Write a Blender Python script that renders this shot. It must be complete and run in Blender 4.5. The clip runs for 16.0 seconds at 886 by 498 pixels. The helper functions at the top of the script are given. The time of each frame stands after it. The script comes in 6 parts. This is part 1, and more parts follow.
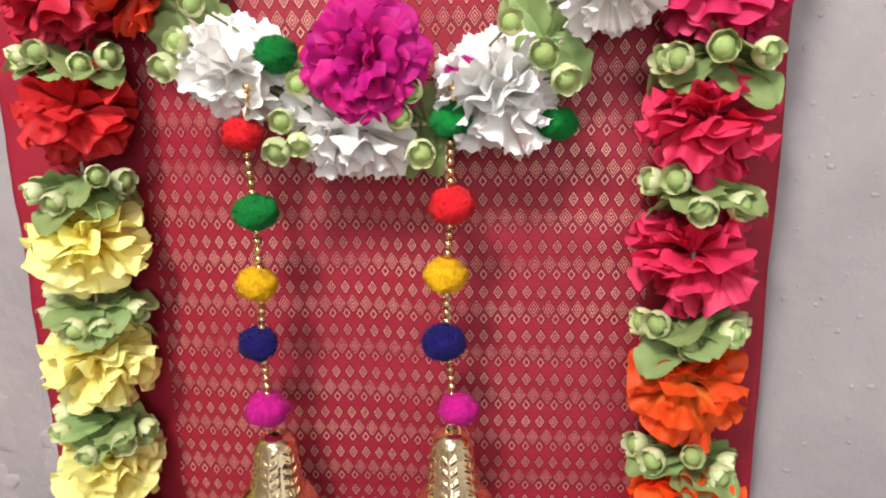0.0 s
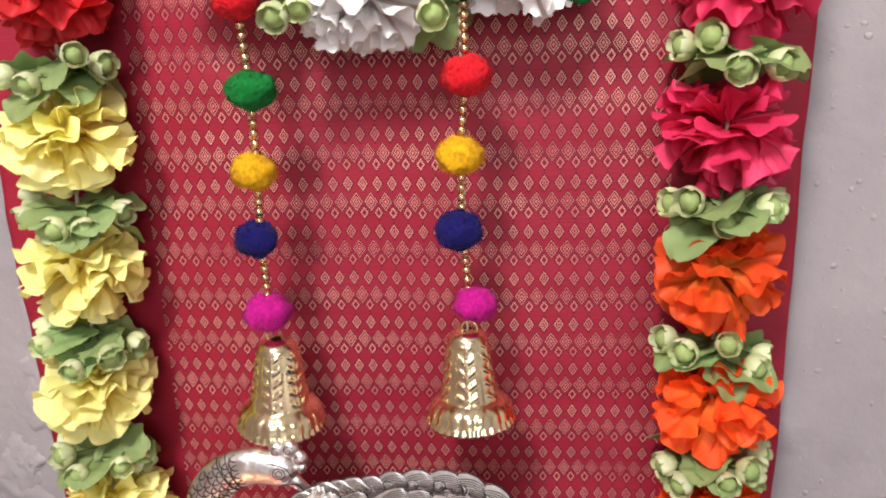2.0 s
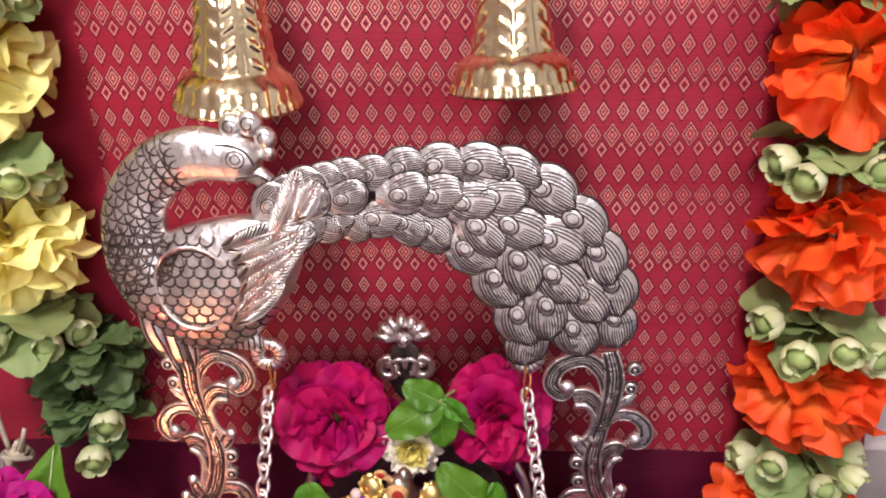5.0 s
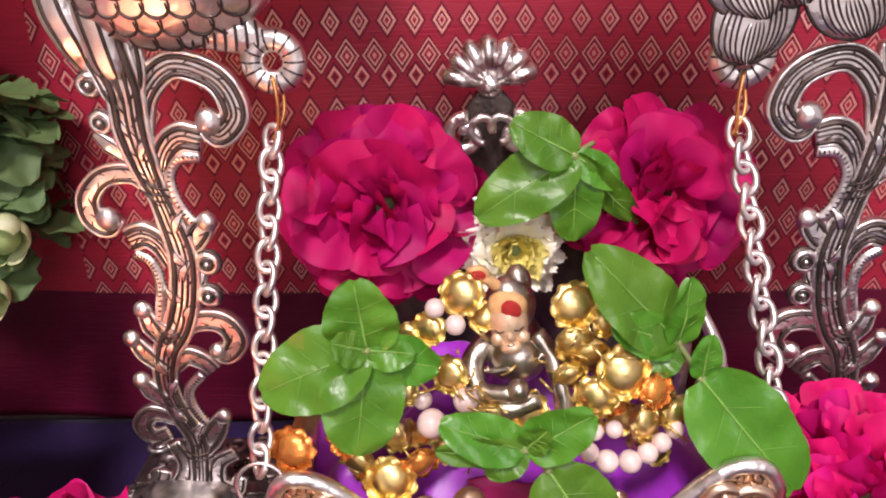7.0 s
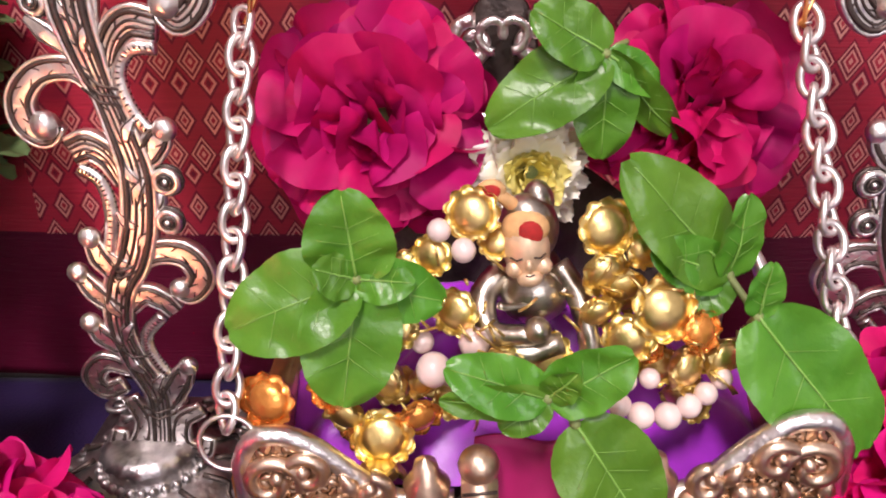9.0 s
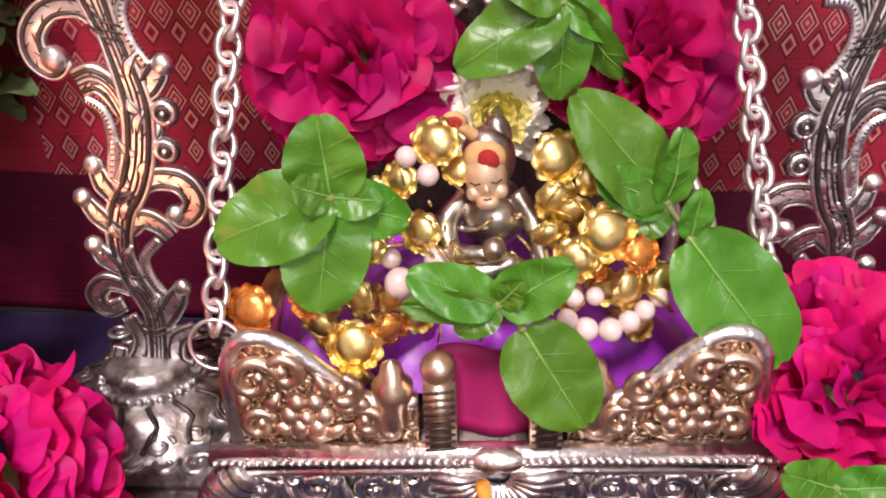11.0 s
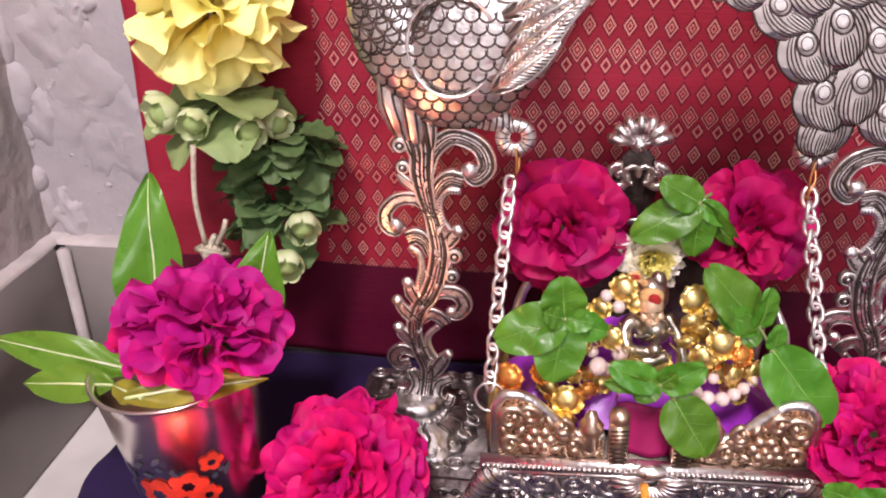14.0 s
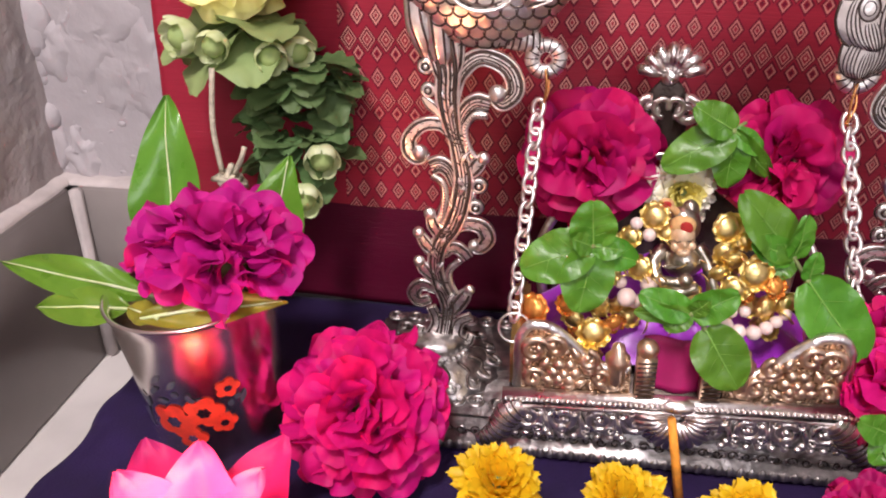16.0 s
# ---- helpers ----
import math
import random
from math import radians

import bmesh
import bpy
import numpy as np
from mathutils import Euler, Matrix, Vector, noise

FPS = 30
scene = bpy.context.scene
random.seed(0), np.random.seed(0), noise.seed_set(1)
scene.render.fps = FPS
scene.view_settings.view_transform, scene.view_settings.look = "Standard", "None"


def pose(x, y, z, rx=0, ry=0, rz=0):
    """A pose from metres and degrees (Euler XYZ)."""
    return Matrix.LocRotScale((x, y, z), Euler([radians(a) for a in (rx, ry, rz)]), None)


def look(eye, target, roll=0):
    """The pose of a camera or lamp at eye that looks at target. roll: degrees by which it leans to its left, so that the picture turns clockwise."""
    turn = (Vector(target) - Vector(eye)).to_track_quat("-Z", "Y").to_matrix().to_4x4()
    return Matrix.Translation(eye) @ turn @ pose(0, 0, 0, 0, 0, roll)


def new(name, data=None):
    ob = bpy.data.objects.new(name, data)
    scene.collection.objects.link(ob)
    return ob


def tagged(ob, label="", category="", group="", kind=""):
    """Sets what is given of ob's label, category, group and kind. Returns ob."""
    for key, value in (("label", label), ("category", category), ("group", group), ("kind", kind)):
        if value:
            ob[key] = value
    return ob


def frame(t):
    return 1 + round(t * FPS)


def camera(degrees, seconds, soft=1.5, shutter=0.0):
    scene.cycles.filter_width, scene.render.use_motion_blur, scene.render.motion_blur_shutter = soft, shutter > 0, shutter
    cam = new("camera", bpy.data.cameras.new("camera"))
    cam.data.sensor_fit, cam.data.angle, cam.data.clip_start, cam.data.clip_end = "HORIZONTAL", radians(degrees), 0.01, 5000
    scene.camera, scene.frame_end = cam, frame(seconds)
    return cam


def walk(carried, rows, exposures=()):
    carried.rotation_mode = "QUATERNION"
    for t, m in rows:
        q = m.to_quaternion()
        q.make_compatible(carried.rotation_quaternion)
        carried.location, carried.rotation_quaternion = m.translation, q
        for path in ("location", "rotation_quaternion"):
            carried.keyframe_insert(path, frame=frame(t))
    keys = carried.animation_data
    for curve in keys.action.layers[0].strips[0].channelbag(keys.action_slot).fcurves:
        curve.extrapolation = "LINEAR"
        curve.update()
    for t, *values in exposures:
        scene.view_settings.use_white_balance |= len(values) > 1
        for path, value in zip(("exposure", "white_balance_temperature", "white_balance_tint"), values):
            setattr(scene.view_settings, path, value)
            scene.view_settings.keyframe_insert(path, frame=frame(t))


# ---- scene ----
cam = camera(60.0, 16.0, 2.0)
METRES, EYE, TILT, LEAN, TURN = 0.75, 0.562, -15.0, 1.0, 7.5
ROWS = [
    (0.0, 0.0, 0.0, 0.0, 0.0, 0.0, -0.0),
    (0.5, 0.0056, 0.0102, 0.0003, -0.74, 0.43, 0.44),
    (1.0, -0.0117, 0.0261, -0.0231, -1.1, 0.51, 0.65),
    (1.5, -0.0189, 0.0403, -0.0525, -1.43, 0.03, 0.93),
    (2.0, -0.0247, 0.0466, -0.0771, -1.39, -1.1, 1.16),
    (2.5, -0.0286, 0.054, -0.1056, -1.54, -2.15, 1.3),
    (3.0, -0.0259, 0.0717, -0.1211, -1.82, -3.03, 1.3),
    (3.5, -0.0329, 0.1089, -0.1657, -2.36, -4.32, 1.13),
    (4.0, -0.0361, 0.1432, -0.1996, -2.8, -5.3, 1.17),
    (4.5, -0.0448, 0.1804, -0.2261, -3.13, -6.09, 1.28),
    (7.0, -0.1061, 0.4131, -0.3925, -5.85, -9.54, 1.53),
    (7.5, -0.1129, 0.4385, -0.4045, -6.17, -10.05, 1.53),
    (8.0, -0.1148, 0.4541, -0.4155, -6.43, -10.32, 1.33),
    (10.5, -0.098, 0.4367, -0.4237, -6.68, -12.38, -0.01),
    (11.0, -0.1001, 0.4245, -0.4296, -6.32, -12.59, -0.21),
    (11.5, -0.1059, 0.4067, -0.4238, -6.0, -13.13, -0.22),
    (12.0, -0.1173, 0.3874, -0.4274, -5.24, -13.2, -0.41),
    (12.5, -0.1432, 0.3573, -0.4194, -3.88, -13.38, -0.5),
    (13.0, -0.1636, 0.327, -0.388, -2.6, -13.18, -0.64),
    (13.5, -0.1802, 0.2891, -0.3726, -1.55, -12.8, -0.78),
    (14.0, -0.1794, 0.2681, -0.3439, -0.91, -12.36, -0.93),
    (14.5, -0.1633, 0.267, -0.3478, -0.52, -12.3, -1.09),
    (15.0, -0.1707, 0.2759, -0.3611, -0.29, -12.42, -1.3),
    (15.5, -0.1714, 0.2807, -0.3719, -0.15, -12.55, -1.48),
    (16.0, -0.1894, 0.2719, -0.3804, -0.42, -13.02, -1.76),
]
walk(cam, [(t, pose(0, 0, EYE, TILT, LEAN, TURN) @ pose(METRES * x, METRES * y, METRES * z, 90 + pitch, roll, yaw)) for t, x, y, z, yaw, pitch, roll in ROWS],
     [(0.0, -0.33, 6450, 3), (2.0, -0.33, 6400, 8), (4.5, -0.26, 6500, 14), (7.0, 0.02, 6500, 18), (10.5, 0.07, 6500, 17), (13.5, -0.03, 6400, 18), (16.0, -0.06, 6450, 14)])

# ---- light ----
world = bpy.data.worlds.new("world")
scene.world = world
world.use_nodes = True
wbg = world.node_tree.nodes["Background"]
wbg.inputs["Color"].default_value = (0.75, 0.85, 1.0, 1)
wbg.inputs["Strength"].default_value = 0.3


def lamp(name, kind, m, power, color, size=0.1, size_y=None):
    data = bpy.data.lights.new(name, kind)
    data.energy, data.color = power, color
    if kind == "AREA":
        data.size = size
        if size_y:
            data.shape, data.size_y = "RECTANGLE", size_y
    else:
        data.shadow_soft_size = size
    ob = new(name, data)
    ob.matrix_world = m
    return ob


lamp("wall_lamp", "AREA", look((-0.38, -0.52, 1.48), (-0.10, 0.45, 0.38)), 43, (1.0, 0.92, 0.915), 0.30, 0.30)
# broad fill from the front, added to soften shadows; no window is known there
lamp("unseen_fill_light", "AREA", look((0.45, -2.36, 1.35), (-0.1, 0.4, 0.3)), 36, (0.98, 0.94, 1.0), 1.3, 1.1)
lamp("candle_flame_light", "POINT", pose(-0.264, 0.264, 0.044), 0.55, (1.0, 0.52, 0.24), 0.006)


# ---- materials ----
def mat(name, color, rough=0.6, metal=0.0, var=0.25, scale=60.0, bump=0.0, bump_scale=300.0, thin=0.0,
        hue=0.0, sheen=0.0, spec=0.5, second=None, coat=0.0, relief_m=0.001, heart=None):
    m = bpy.data.materials.new(name)
    m.use_nodes = True
    nt = m.node_tree
    b = nt.nodes["Principled BSDF"]
    N, L = nt.nodes.new, nt.links.new
    tc = N("ShaderNodeTexCoord")
    no = N("ShaderNodeTexNoise")
    no.inputs["Scale"].default_value, no.inputs["Detail"].default_value = scale, 5
    L(tc.outputs["Object"], no.inputs["Vector"])
    ramp = N("ShaderNodeValToRGB")
    ramp.color_ramp.elements[0].position, ramp.color_ramp.elements[1].position = 0.3, 0.72
    dark = second or tuple(c * (1 - var) for c in color)
    ramp.color_ramp.elements[0].color = (*dark, 1)
    ramp.color_ramp.elements[1].color = (*[min(1, c * (1 + (0 if second else var * 0.6))) for c in color], 1)
    L(no.outputs["Fac"], ramp.inputs["Fac"])
    col = ramp.outputs["Color"]
    if heart:
        # petals change colour from the heart (colour, radius in metres) outwards
        ln, hm, hx = N("ShaderNodeVectorMath"), N("ShaderNodeMapRange"), N("ShaderNodeMixRGB")
        ln.operation = "LENGTH"
        L(tc.outputs["Object"], ln.inputs[0])
        L(ln.outputs["Value"], hm.inputs["Value"])
        hm.inputs["From Min"].default_value, hm.inputs["From Max"].default_value = heart[1] * 0.45, heart[1]
        L(hm.outputs["Result"], hx.inputs[0])
        hx.inputs[1].default_value = (*heart[0], 1)
        L(col, hx.inputs[2])
        col = hx.outputs[0]
    info = N("ShaderNodeObjectInfo")
    hsv = N("ShaderNodeHueSaturation")
    rng = N("ShaderNodeMapRange")
    rng.inputs["To Min"].default_value, rng.inputs["To Max"].default_value = 0.86, 1.12
    L(info.outputs["Random"], rng.inputs["Value"])
    L(rng.outputs["Result"], hsv.inputs["Value"])
    if hue:
        hr = N("ShaderNodeMapRange")
        hr.inputs["To Min"].default_value, hr.inputs["To Max"].default_value = 0.5 - hue, 0.5 + hue
        L(info.outputs["Random"], hr.inputs["Value"])
        L(hr.outputs["Result"], hsv.inputs["Hue"])
    L(col, hsv.inputs["Color"])
    L(hsv.outputs["Color"], b.inputs["Base Color"])
    b.inputs["Roughness"].default_value, b.inputs["Metallic"].default_value = rough, metal
    b.inputs["Specular IOR Level"].default_value = spec
    b.inputs["Sheen Weight"].default_value = sheen
    b.inputs["Coat Weight"].default_value = coat
    rr = N("ShaderNodeMapRange")
    rr.inputs["To Min"].default_value, rr.inputs["To Max"].default_value = rough * 0.8, min(1, rough * 1.25)
    L(no.outputs["Fac"], rr.inputs["Value"])
    L(rr.outputs["Result"], b.inputs["Roughness"])
    if bump:
        n2 = N("ShaderNodeTexNoise")
        n2.inputs["Scale"].default_value, n2.inputs["Detail"].default_value = bump_scale, 4
        L(tc.outputs["Object"], n2.inputs["Vector"])
        bp = N("ShaderNodeBump")
        bp.inputs["Strength"].default_value, bp.inputs["Distance"].default_value = bump, relief_m
        L(n2.outputs["Fac"], bp.inputs["Height"])
        L(bp.outputs["Normal"], b.inputs["Normal"])
    if thin:
        tr = N("ShaderNodeBsdfTranslucent")
        L(hsv.outputs["Color"], tr.inputs["Color"])
        mx = N("ShaderNodeMixShader")
        mx.inputs["Fac"].default_value = thin
        L(b.outputs["BSDF"], mx.inputs[1])
        L(tr.outputs["BSDF"], mx.inputs[2])
        L(mx.outputs["Shader"], nt.nodes["Material Output"].inputs["Surface"])
    return m


WALL = mat("wall_paint", (0.395, 0.36, 0.365), 0.75, var=0.12, scale=14, bump=1.0, bump_scale=60, relief_m=0.0022)
PLASTER = mat("rough_side_plaster", (0.56, 0.505, 0.49), 0.8, second=(0.42, 0.37, 0.36), scale=16, bump=1.0, bump_scale=36, relief_m=0.006)
SKIRT = mat("grey_skirting_tile", (0.29, 0.255, 0.24), 0.35, var=0.15, scale=25, bump=0.1)
FLOOR = mat("pale_floor", (0.60, 0.56, 0.53), 0.4, var=0.15, scale=20)
# for the unseen walls and ceiling; toned for bounced light and metal reflections
CEIL = mat("ceiling_paint", (0.74, 0.71, 0.69), 0.8, var=0.05, scale=5)
MORTAR = mat("pale_mortar", (0.50, 0.44, 0.42), 0.85, var=0.2, scale=60, bump=0.8, bump_scale=150)
VELVET = mat("indigo_cloth", (0.022, 0.009, 0.058), 0.7, var=0.4, scale=40, bump=0.3, bump_scale=900, sheen=0.03, spec=0.25)
SILVER = mat("oxidised_silver", (0.93, 0.86, 0.82), 0.32, 1.0, var=0.25, scale=150, bump=0.75, bump_scale=240)
BRIGHTSIL = mat("bright_silver", (0.92, 0.86, 0.83), 0.28, 1.0, var=0.15, scale=150, bump=0.6, bump_scale=300)
DULLSIL = mat("dull_silver", (0.54, 0.51, 0.50), 0.4, 1.0, var=0.5, scale=220, bump=0.7, bump_scale=260)
DARKSIL = mat("blackened_silver", (0.10, 0.075, 0.065), 0.45, 0.8, var=0.4, scale=150, bump=0.3, bump_scale=600)
# warm railing tone, with golden reflections put into the colour
GOLDSIL = mat("gold_toned_silver", (0.74, 0.55, 0.40), 0.34, 1.0, var=0.3, scale=140, bump=0.15, bump_scale=500)
CHAIN = mat("bright_chain", (0.88, 0.82, 0.79), 0.33, 1.0, var=0.12, scale=300)
GOLD = mat("polished_gold", (1.0, 0.71, 0.28), 0.36, 1.0, var=0.25, scale=160, bump=0.1, bump_scale=500)
BELLGOLD = mat("bell_gold", (0.95, 0.79, 0.49), 0.17, 1.0, var=0.15, scale=120, bump=0.12, bump_scale=500)
BEADGOLD = mat("bead_gold", (0.78, 0.56, 0.32), 0.22, 1.0, var=0.2, scale=300)
WIRE = mat("copper_wire", (0.75, 0.36, 0.13), 0.3, 1.0, var=0.2, scale=200)
PEARL = mat("pearl", (0.78, 0.60, 0.55), 0.28, 0.0, var=0.08, scale=200, coat=0.6)
PURPLE = mat("purple_satin", (0.42, 0.03, 0.62), 0.38, var=0.35, scale=70, bump=0.1, sheen=0.3)
MAGCLOTH = mat("magenta_cloth", (0.42, 0.006, 0.12), 0.6, var=0.3, scale=60)
ROSE = mat("rose_petal", (0.53, 0.005, 0.125), 0.55, spec=0.22, var=0.35, scale=55, thin=0.22, hue=0.012, bump=0.15, bump_scale=250)
ROSEPINK = mat("pink_rose_petal", (0.70, 0.007, 0.185), 0.55, spec=0.22, var=0.3, scale=55, thin=0.25, hue=0.012, bump=0.15, bump_scale=250)
ROSEPURP = mat("purple_rose_petal", (0.60, 0.011, 0.24), 0.55, spec=0.22, var=0.35, scale=55, thin=0.22, hue=0.012, bump=0.15, bump_scale=250)
FUCHSIA = mat("fuchsia_fabric_petal", (0.86, 0.045, 0.165), 0.6, heart=((0.68, 0.014, 0.08), 0.038), var=0.25, scale=45, thin=0.2, hue=0.01, bump=0.1)
RED = mat("red_fabric_petal", (0.78, 0.028, 0.032), 0.6, var=0.25, scale=45, thin=0.3, hue=0.01, bump=0.1)
YELLOW = mat("yellow_fabric_petal", (0.97, 0.93, 0.42), 0.6, scale=40, thin=0.22, second=(0.94, 0.90, 0.30), bump=0.1, heart=((0.95, 0.80, 0.18), 0.030))
ORANGE = mat("orange_fabric_petal", (0.96, 0.080, 0.008), 0.6, scale=40, thin=0.28, second=(0.98, 0.13, 0.014), bump=0.1, heart=((0.98, 0.33, 0.05), 0.030))
WHITE = mat("white_fabric_petal", (0.97, 0.96, 0.93), 0.6, scale=40, thin=0.06, var=0.05, bump=0.1)
CREAM = mat("cream_petal", (0.97, 0.95, 0.85), 0.55, scale=120, thin=0.12, second=(0.95, 0.88, 0.55))
MUMYEL = mat("yellow_chrysanthemum", (0.90, 0.66, 0.015), 0.5, scale=60, thin=0.3, second=(0.88, 0.52, 0.01))
BUD = mat("pale_green_bud", (0.84, 0.89, 0.60), 0.5, scale=120, thin=0.2, second=(0.58, 0.68, 0.26))
BUDIN = mat("green_bud_heart", (0.34, 0.45, 0.15), 0.7, scale=120)
FABLEAF = mat("fabric_leaf", (0.36, 0.46, 0.18), 0.6, scale=45, thin=0.25, second=(0.21, 0.33, 0.11), hue=0.015, bump=0.2)
DARKLEAF = mat("dark_fabric_leaf", (0.12, 0.195, 0.065), 0.6, scale=45, thin=0.2, second=(0.07, 0.13, 0.04), hue=0.015, bump=0.2)
TULSI = mat("fresh_green_leaf", (0.125, 0.33, 0.028), 0.32, scale=60, thin=0.25, second=(0.065, 0.22, 0.015), hue=0.012, bump=0.35, bump_scale=350)
GLOSSLEAF = mat("glossy_leaf", (0.15, 0.33, 0.035), 0.28, scale=50, thin=0.2, second=(0.10, 0.25, 0.02), hue=0.02, bump=0.15)
STEM = mat("green_stem", (0.20, 0.25, 0.08), 0.6, scale=200)
STRING = mat("jute_string", (0.50, 0.44, 0.33), 0.9, scale=400, bump=0.8, bump_scale=620)
STEEL = mat("polished_steel", (0.90, 0.83, 0.80), 0.22, 1.0, var=0.1, scale=60)
DECALRED = mat("red_enamel_flower", (0.75, 0.06, 0.03), 0.3, var=0.3, scale=160)
DECALDARK = mat("dark_enamel_print", (0.07, 0.08, 0.11), 0.35, var=0.4, scale=160)
LOTUSPINK = mat("pink_lotus_plastic", (0.66, 0.03, 0.20), 0.45, spec=0.3, var=0.2, scale=40, thin=0.3)
WAX = mat("candle_wax", (0.90, 0.72, 0.40), 0.4, var=0.1, scale=60, thin=0.4)
INCENSE = mat("orange_stick", (0.80, 0.30, 0.03), 0.7, var=0.3, scale=300)
IDOL = mat("brass_silver_idol", (0.72, 0.66, 0.55), 0.30, 1.0, second=(0.20, 0.17, 0.14), scale=160, bump=0.2)
SANDAL = mat("sandal_paste", (0.62, 0.36, 0.15), 0.7, var=0.3, scale=300)
KUMKUM = mat("vermilion_powder", (0.36, 0.015, 0.012), 0.9, var=0.3, scale=500)
POM = {k: mat(k + "_wool", c, 0.95, var=0.3, scale=500, bump=0.6, bump_scale=1500, sheen=0.05, spec=0.2) for k, c in
       (("red", (0.70, 0.012, 0.022)), ("green", (0.008, 0.21, 0.035)), ("yellow", (0.88, 0.48, 0.008)),
        ("blue", (0.010, 0.007, 0.12)), ("magenta", (0.52, 0.008, 0.24)))}


def engraved_material(name, bright, dark, size):
    """Cast metal covered in small blackened engraving."""
    m = mat(name, bright, 0.36, 1.0, var=0.2, scale=120)
    nt = m.node_tree
    N, L = nt.nodes.new, nt.links.new
    b = nt.nodes["Principled BSDF"]
    tc, no, vo, rp = N("ShaderNodeTexCoord"), N("ShaderNodeTexNoise"), N("ShaderNodeTexVoronoi"), N("ShaderNodeMapRange")
    no.inputs["Scale"].default_value = size * 0.7
    mx = N("ShaderNodeVectorMath")
    mx.operation = "MULTIPLY_ADD"
    mx.inputs[1].default_value = (0.004, 0.004, 0.004)
    L(tc.outputs["Object"], no.inputs["Vector"])
    L(no.outputs["Color"], mx.inputs[0])
    L(tc.outputs["Object"], mx.inputs[2])
    vo.feature = "DISTANCE_TO_EDGE"
    vo.inputs["Scale"].default_value = size
    L(mx.outputs[0], vo.inputs["Vector"])
    rp.inputs["From Min"].default_value, rp.inputs["From Max"].default_value = 0.015, 0.085
    L(vo.outputs["Distance"], rp.inputs["Value"])
    cm = N("ShaderNodeMixRGB")
    cm.inputs[1].default_value = (*dark, 1)
    old = b.inputs["Base Color"].links[0].from_socket
    L(old, cm.inputs[2])
    L(rp.outputs["Result"], cm.inputs[0])
    L(cm.outputs[0], b.inputs["Base Color"])
    bp = N("ShaderNodeBump")
    bp.inputs["Strength"].default_value, bp.inputs["Distance"].default_value = 0.9, 0.0012
    L(vo.outputs["Distance"], bp.inputs["Height"])
    L(bp.outputs["Normal"], b.inputs["Normal"])
    return m


ENGRAVEDFINE = engraved_material("engraved_gold_silver", (0.70, 0.50, 0.34), (0.07, 0.045, 0.03), 420)


def brocade_material():
    """Maroon silk with staggered rows of gold concentric diamonds, plain towards the selvedges and the hem."""
    m = bpy.data.materials.new("maroon_gold_brocade")
    m.use_nodes = True
    nt = m.node_tree
    b = nt.nodes["Principled BSDF"]
    N, L = nt.nodes.new, nt.links.new

    def op(kind, a, c=None, d=None):
        n = N("ShaderNodeMath")
        n.operation = kind
        for i, x in enumerate((a, c, d)):
            if x is None:
                continue
            if isinstance(x, (int, float)):
                n.inputs[i].default_value = x
            else:
                L(x, n.inputs[i])
        return n.outputs[0]

    tc = N("ShaderNodeTexCoord")
    sep = N("ShaderNodeSeparateXYZ")
    L(tc.outputs["Object"], sep.inputs[0])
    wob = N("ShaderNodeTexNoise")
    wob.inputs["Scale"].default_value = 12
    L(tc.outputs["Object"], wob.inputs["Vector"])
    x = op("ADD", sep.outputs[0], op("MULTIPLY", wob.outputs["Fac"], 0.002))
    z = op("ADD", sep.outputs[2], op("MULTIPLY", wob.outputs["Fac"], 0.002))

    def near(value, centre, period, half):
        """How far a place lies from the nearest of a row of centres, in half-sizes."""
        w = op("SUBTRACT", op("FRACT", op("ADD", op("DIVIDE", op("SUBTRACT", value, centre), period), 0.5)), 0.5)
        return op("MULTIPLY", op("ABSOLUTE", w), period / half)

    def band(d, lo, hi):
        return op("MULTIPLY", op("GREATER_THAN", d, lo), op("LESS_THAN", d, hi))

    # three rows of diamonds to a repeat: middling, large nested, small
    gold, dark = None, None
    for x0, z0, hw, hh, golds, darks in ((-0.1210, 0.4375, 0.0031, 0.0048, ((0.70, 1.0), (0.26, 0.46)), ((0.46, 0.70), (1.0, 1.32))),
                                         (-0.12565, 0.4260, 0.0041, 0.0060, ((0.84, 1.0), (0.44, 0.62), (-1, 0.2)), ((0.62, 0.84), (1.0, 1.16))),
                                         (-0.1210, 0.4190, 0.0026, 0.0038, ((0.62, 1.0),), ((1.0, 1.40), (-1, 0.35)))):
        d = op("ADD", near(x, x0, 0.0093, hw), near(z, z0, 0.0305, hh))
        for lo, hi in golds:
            gold = band(d, lo, hi) if gold is None else op("MAXIMUM", gold, band(d, lo, hi))
        for lo, hi in darks:
            dark = band(d, lo, hi) if dark is None else op("MAXIMUM", dark, band(d, lo, hi))
    inside = op("MULTIPLY", op("GREATER_THAN", sep.outputs[0], -0.262), op("LESS_THAN", sep.outputs[0], 0.064))
    inside = op("MULTIPLY", inside, op("GREATER_THAN", sep.outputs[2], 0.060))
    # gold strength varies in blotches: thread wear plus silk sheen painted into the colour
    wear_sheen = N("ShaderNodeTexNoise")
    wear_sheen.inputs["Scale"].default_value, wear_sheen.inputs["Detail"].default_value = 15, 7
    L(tc.outputs["Object"], wear_sheen.inputs["Vector"])
    wr = N("ShaderNodeMapRange")
    wr.inputs["From Min"].default_value, wr.inputs["From Max"].default_value = 0.34, 0.68
    wr.inputs["To Min"].default_value, wr.inputs["To Max"].default_value = 0.30, 0.92
    L(wear_sheen.outputs["Fac"], wr.inputs["Value"])
    gold = op("MULTIPLY", op("MULTIPLY", gold, inside), wr.outputs["Result"])
    mapt = N("ShaderNodeMapping")
    mapt.inputs["Scale"].default_value = (60, 60, 2600)
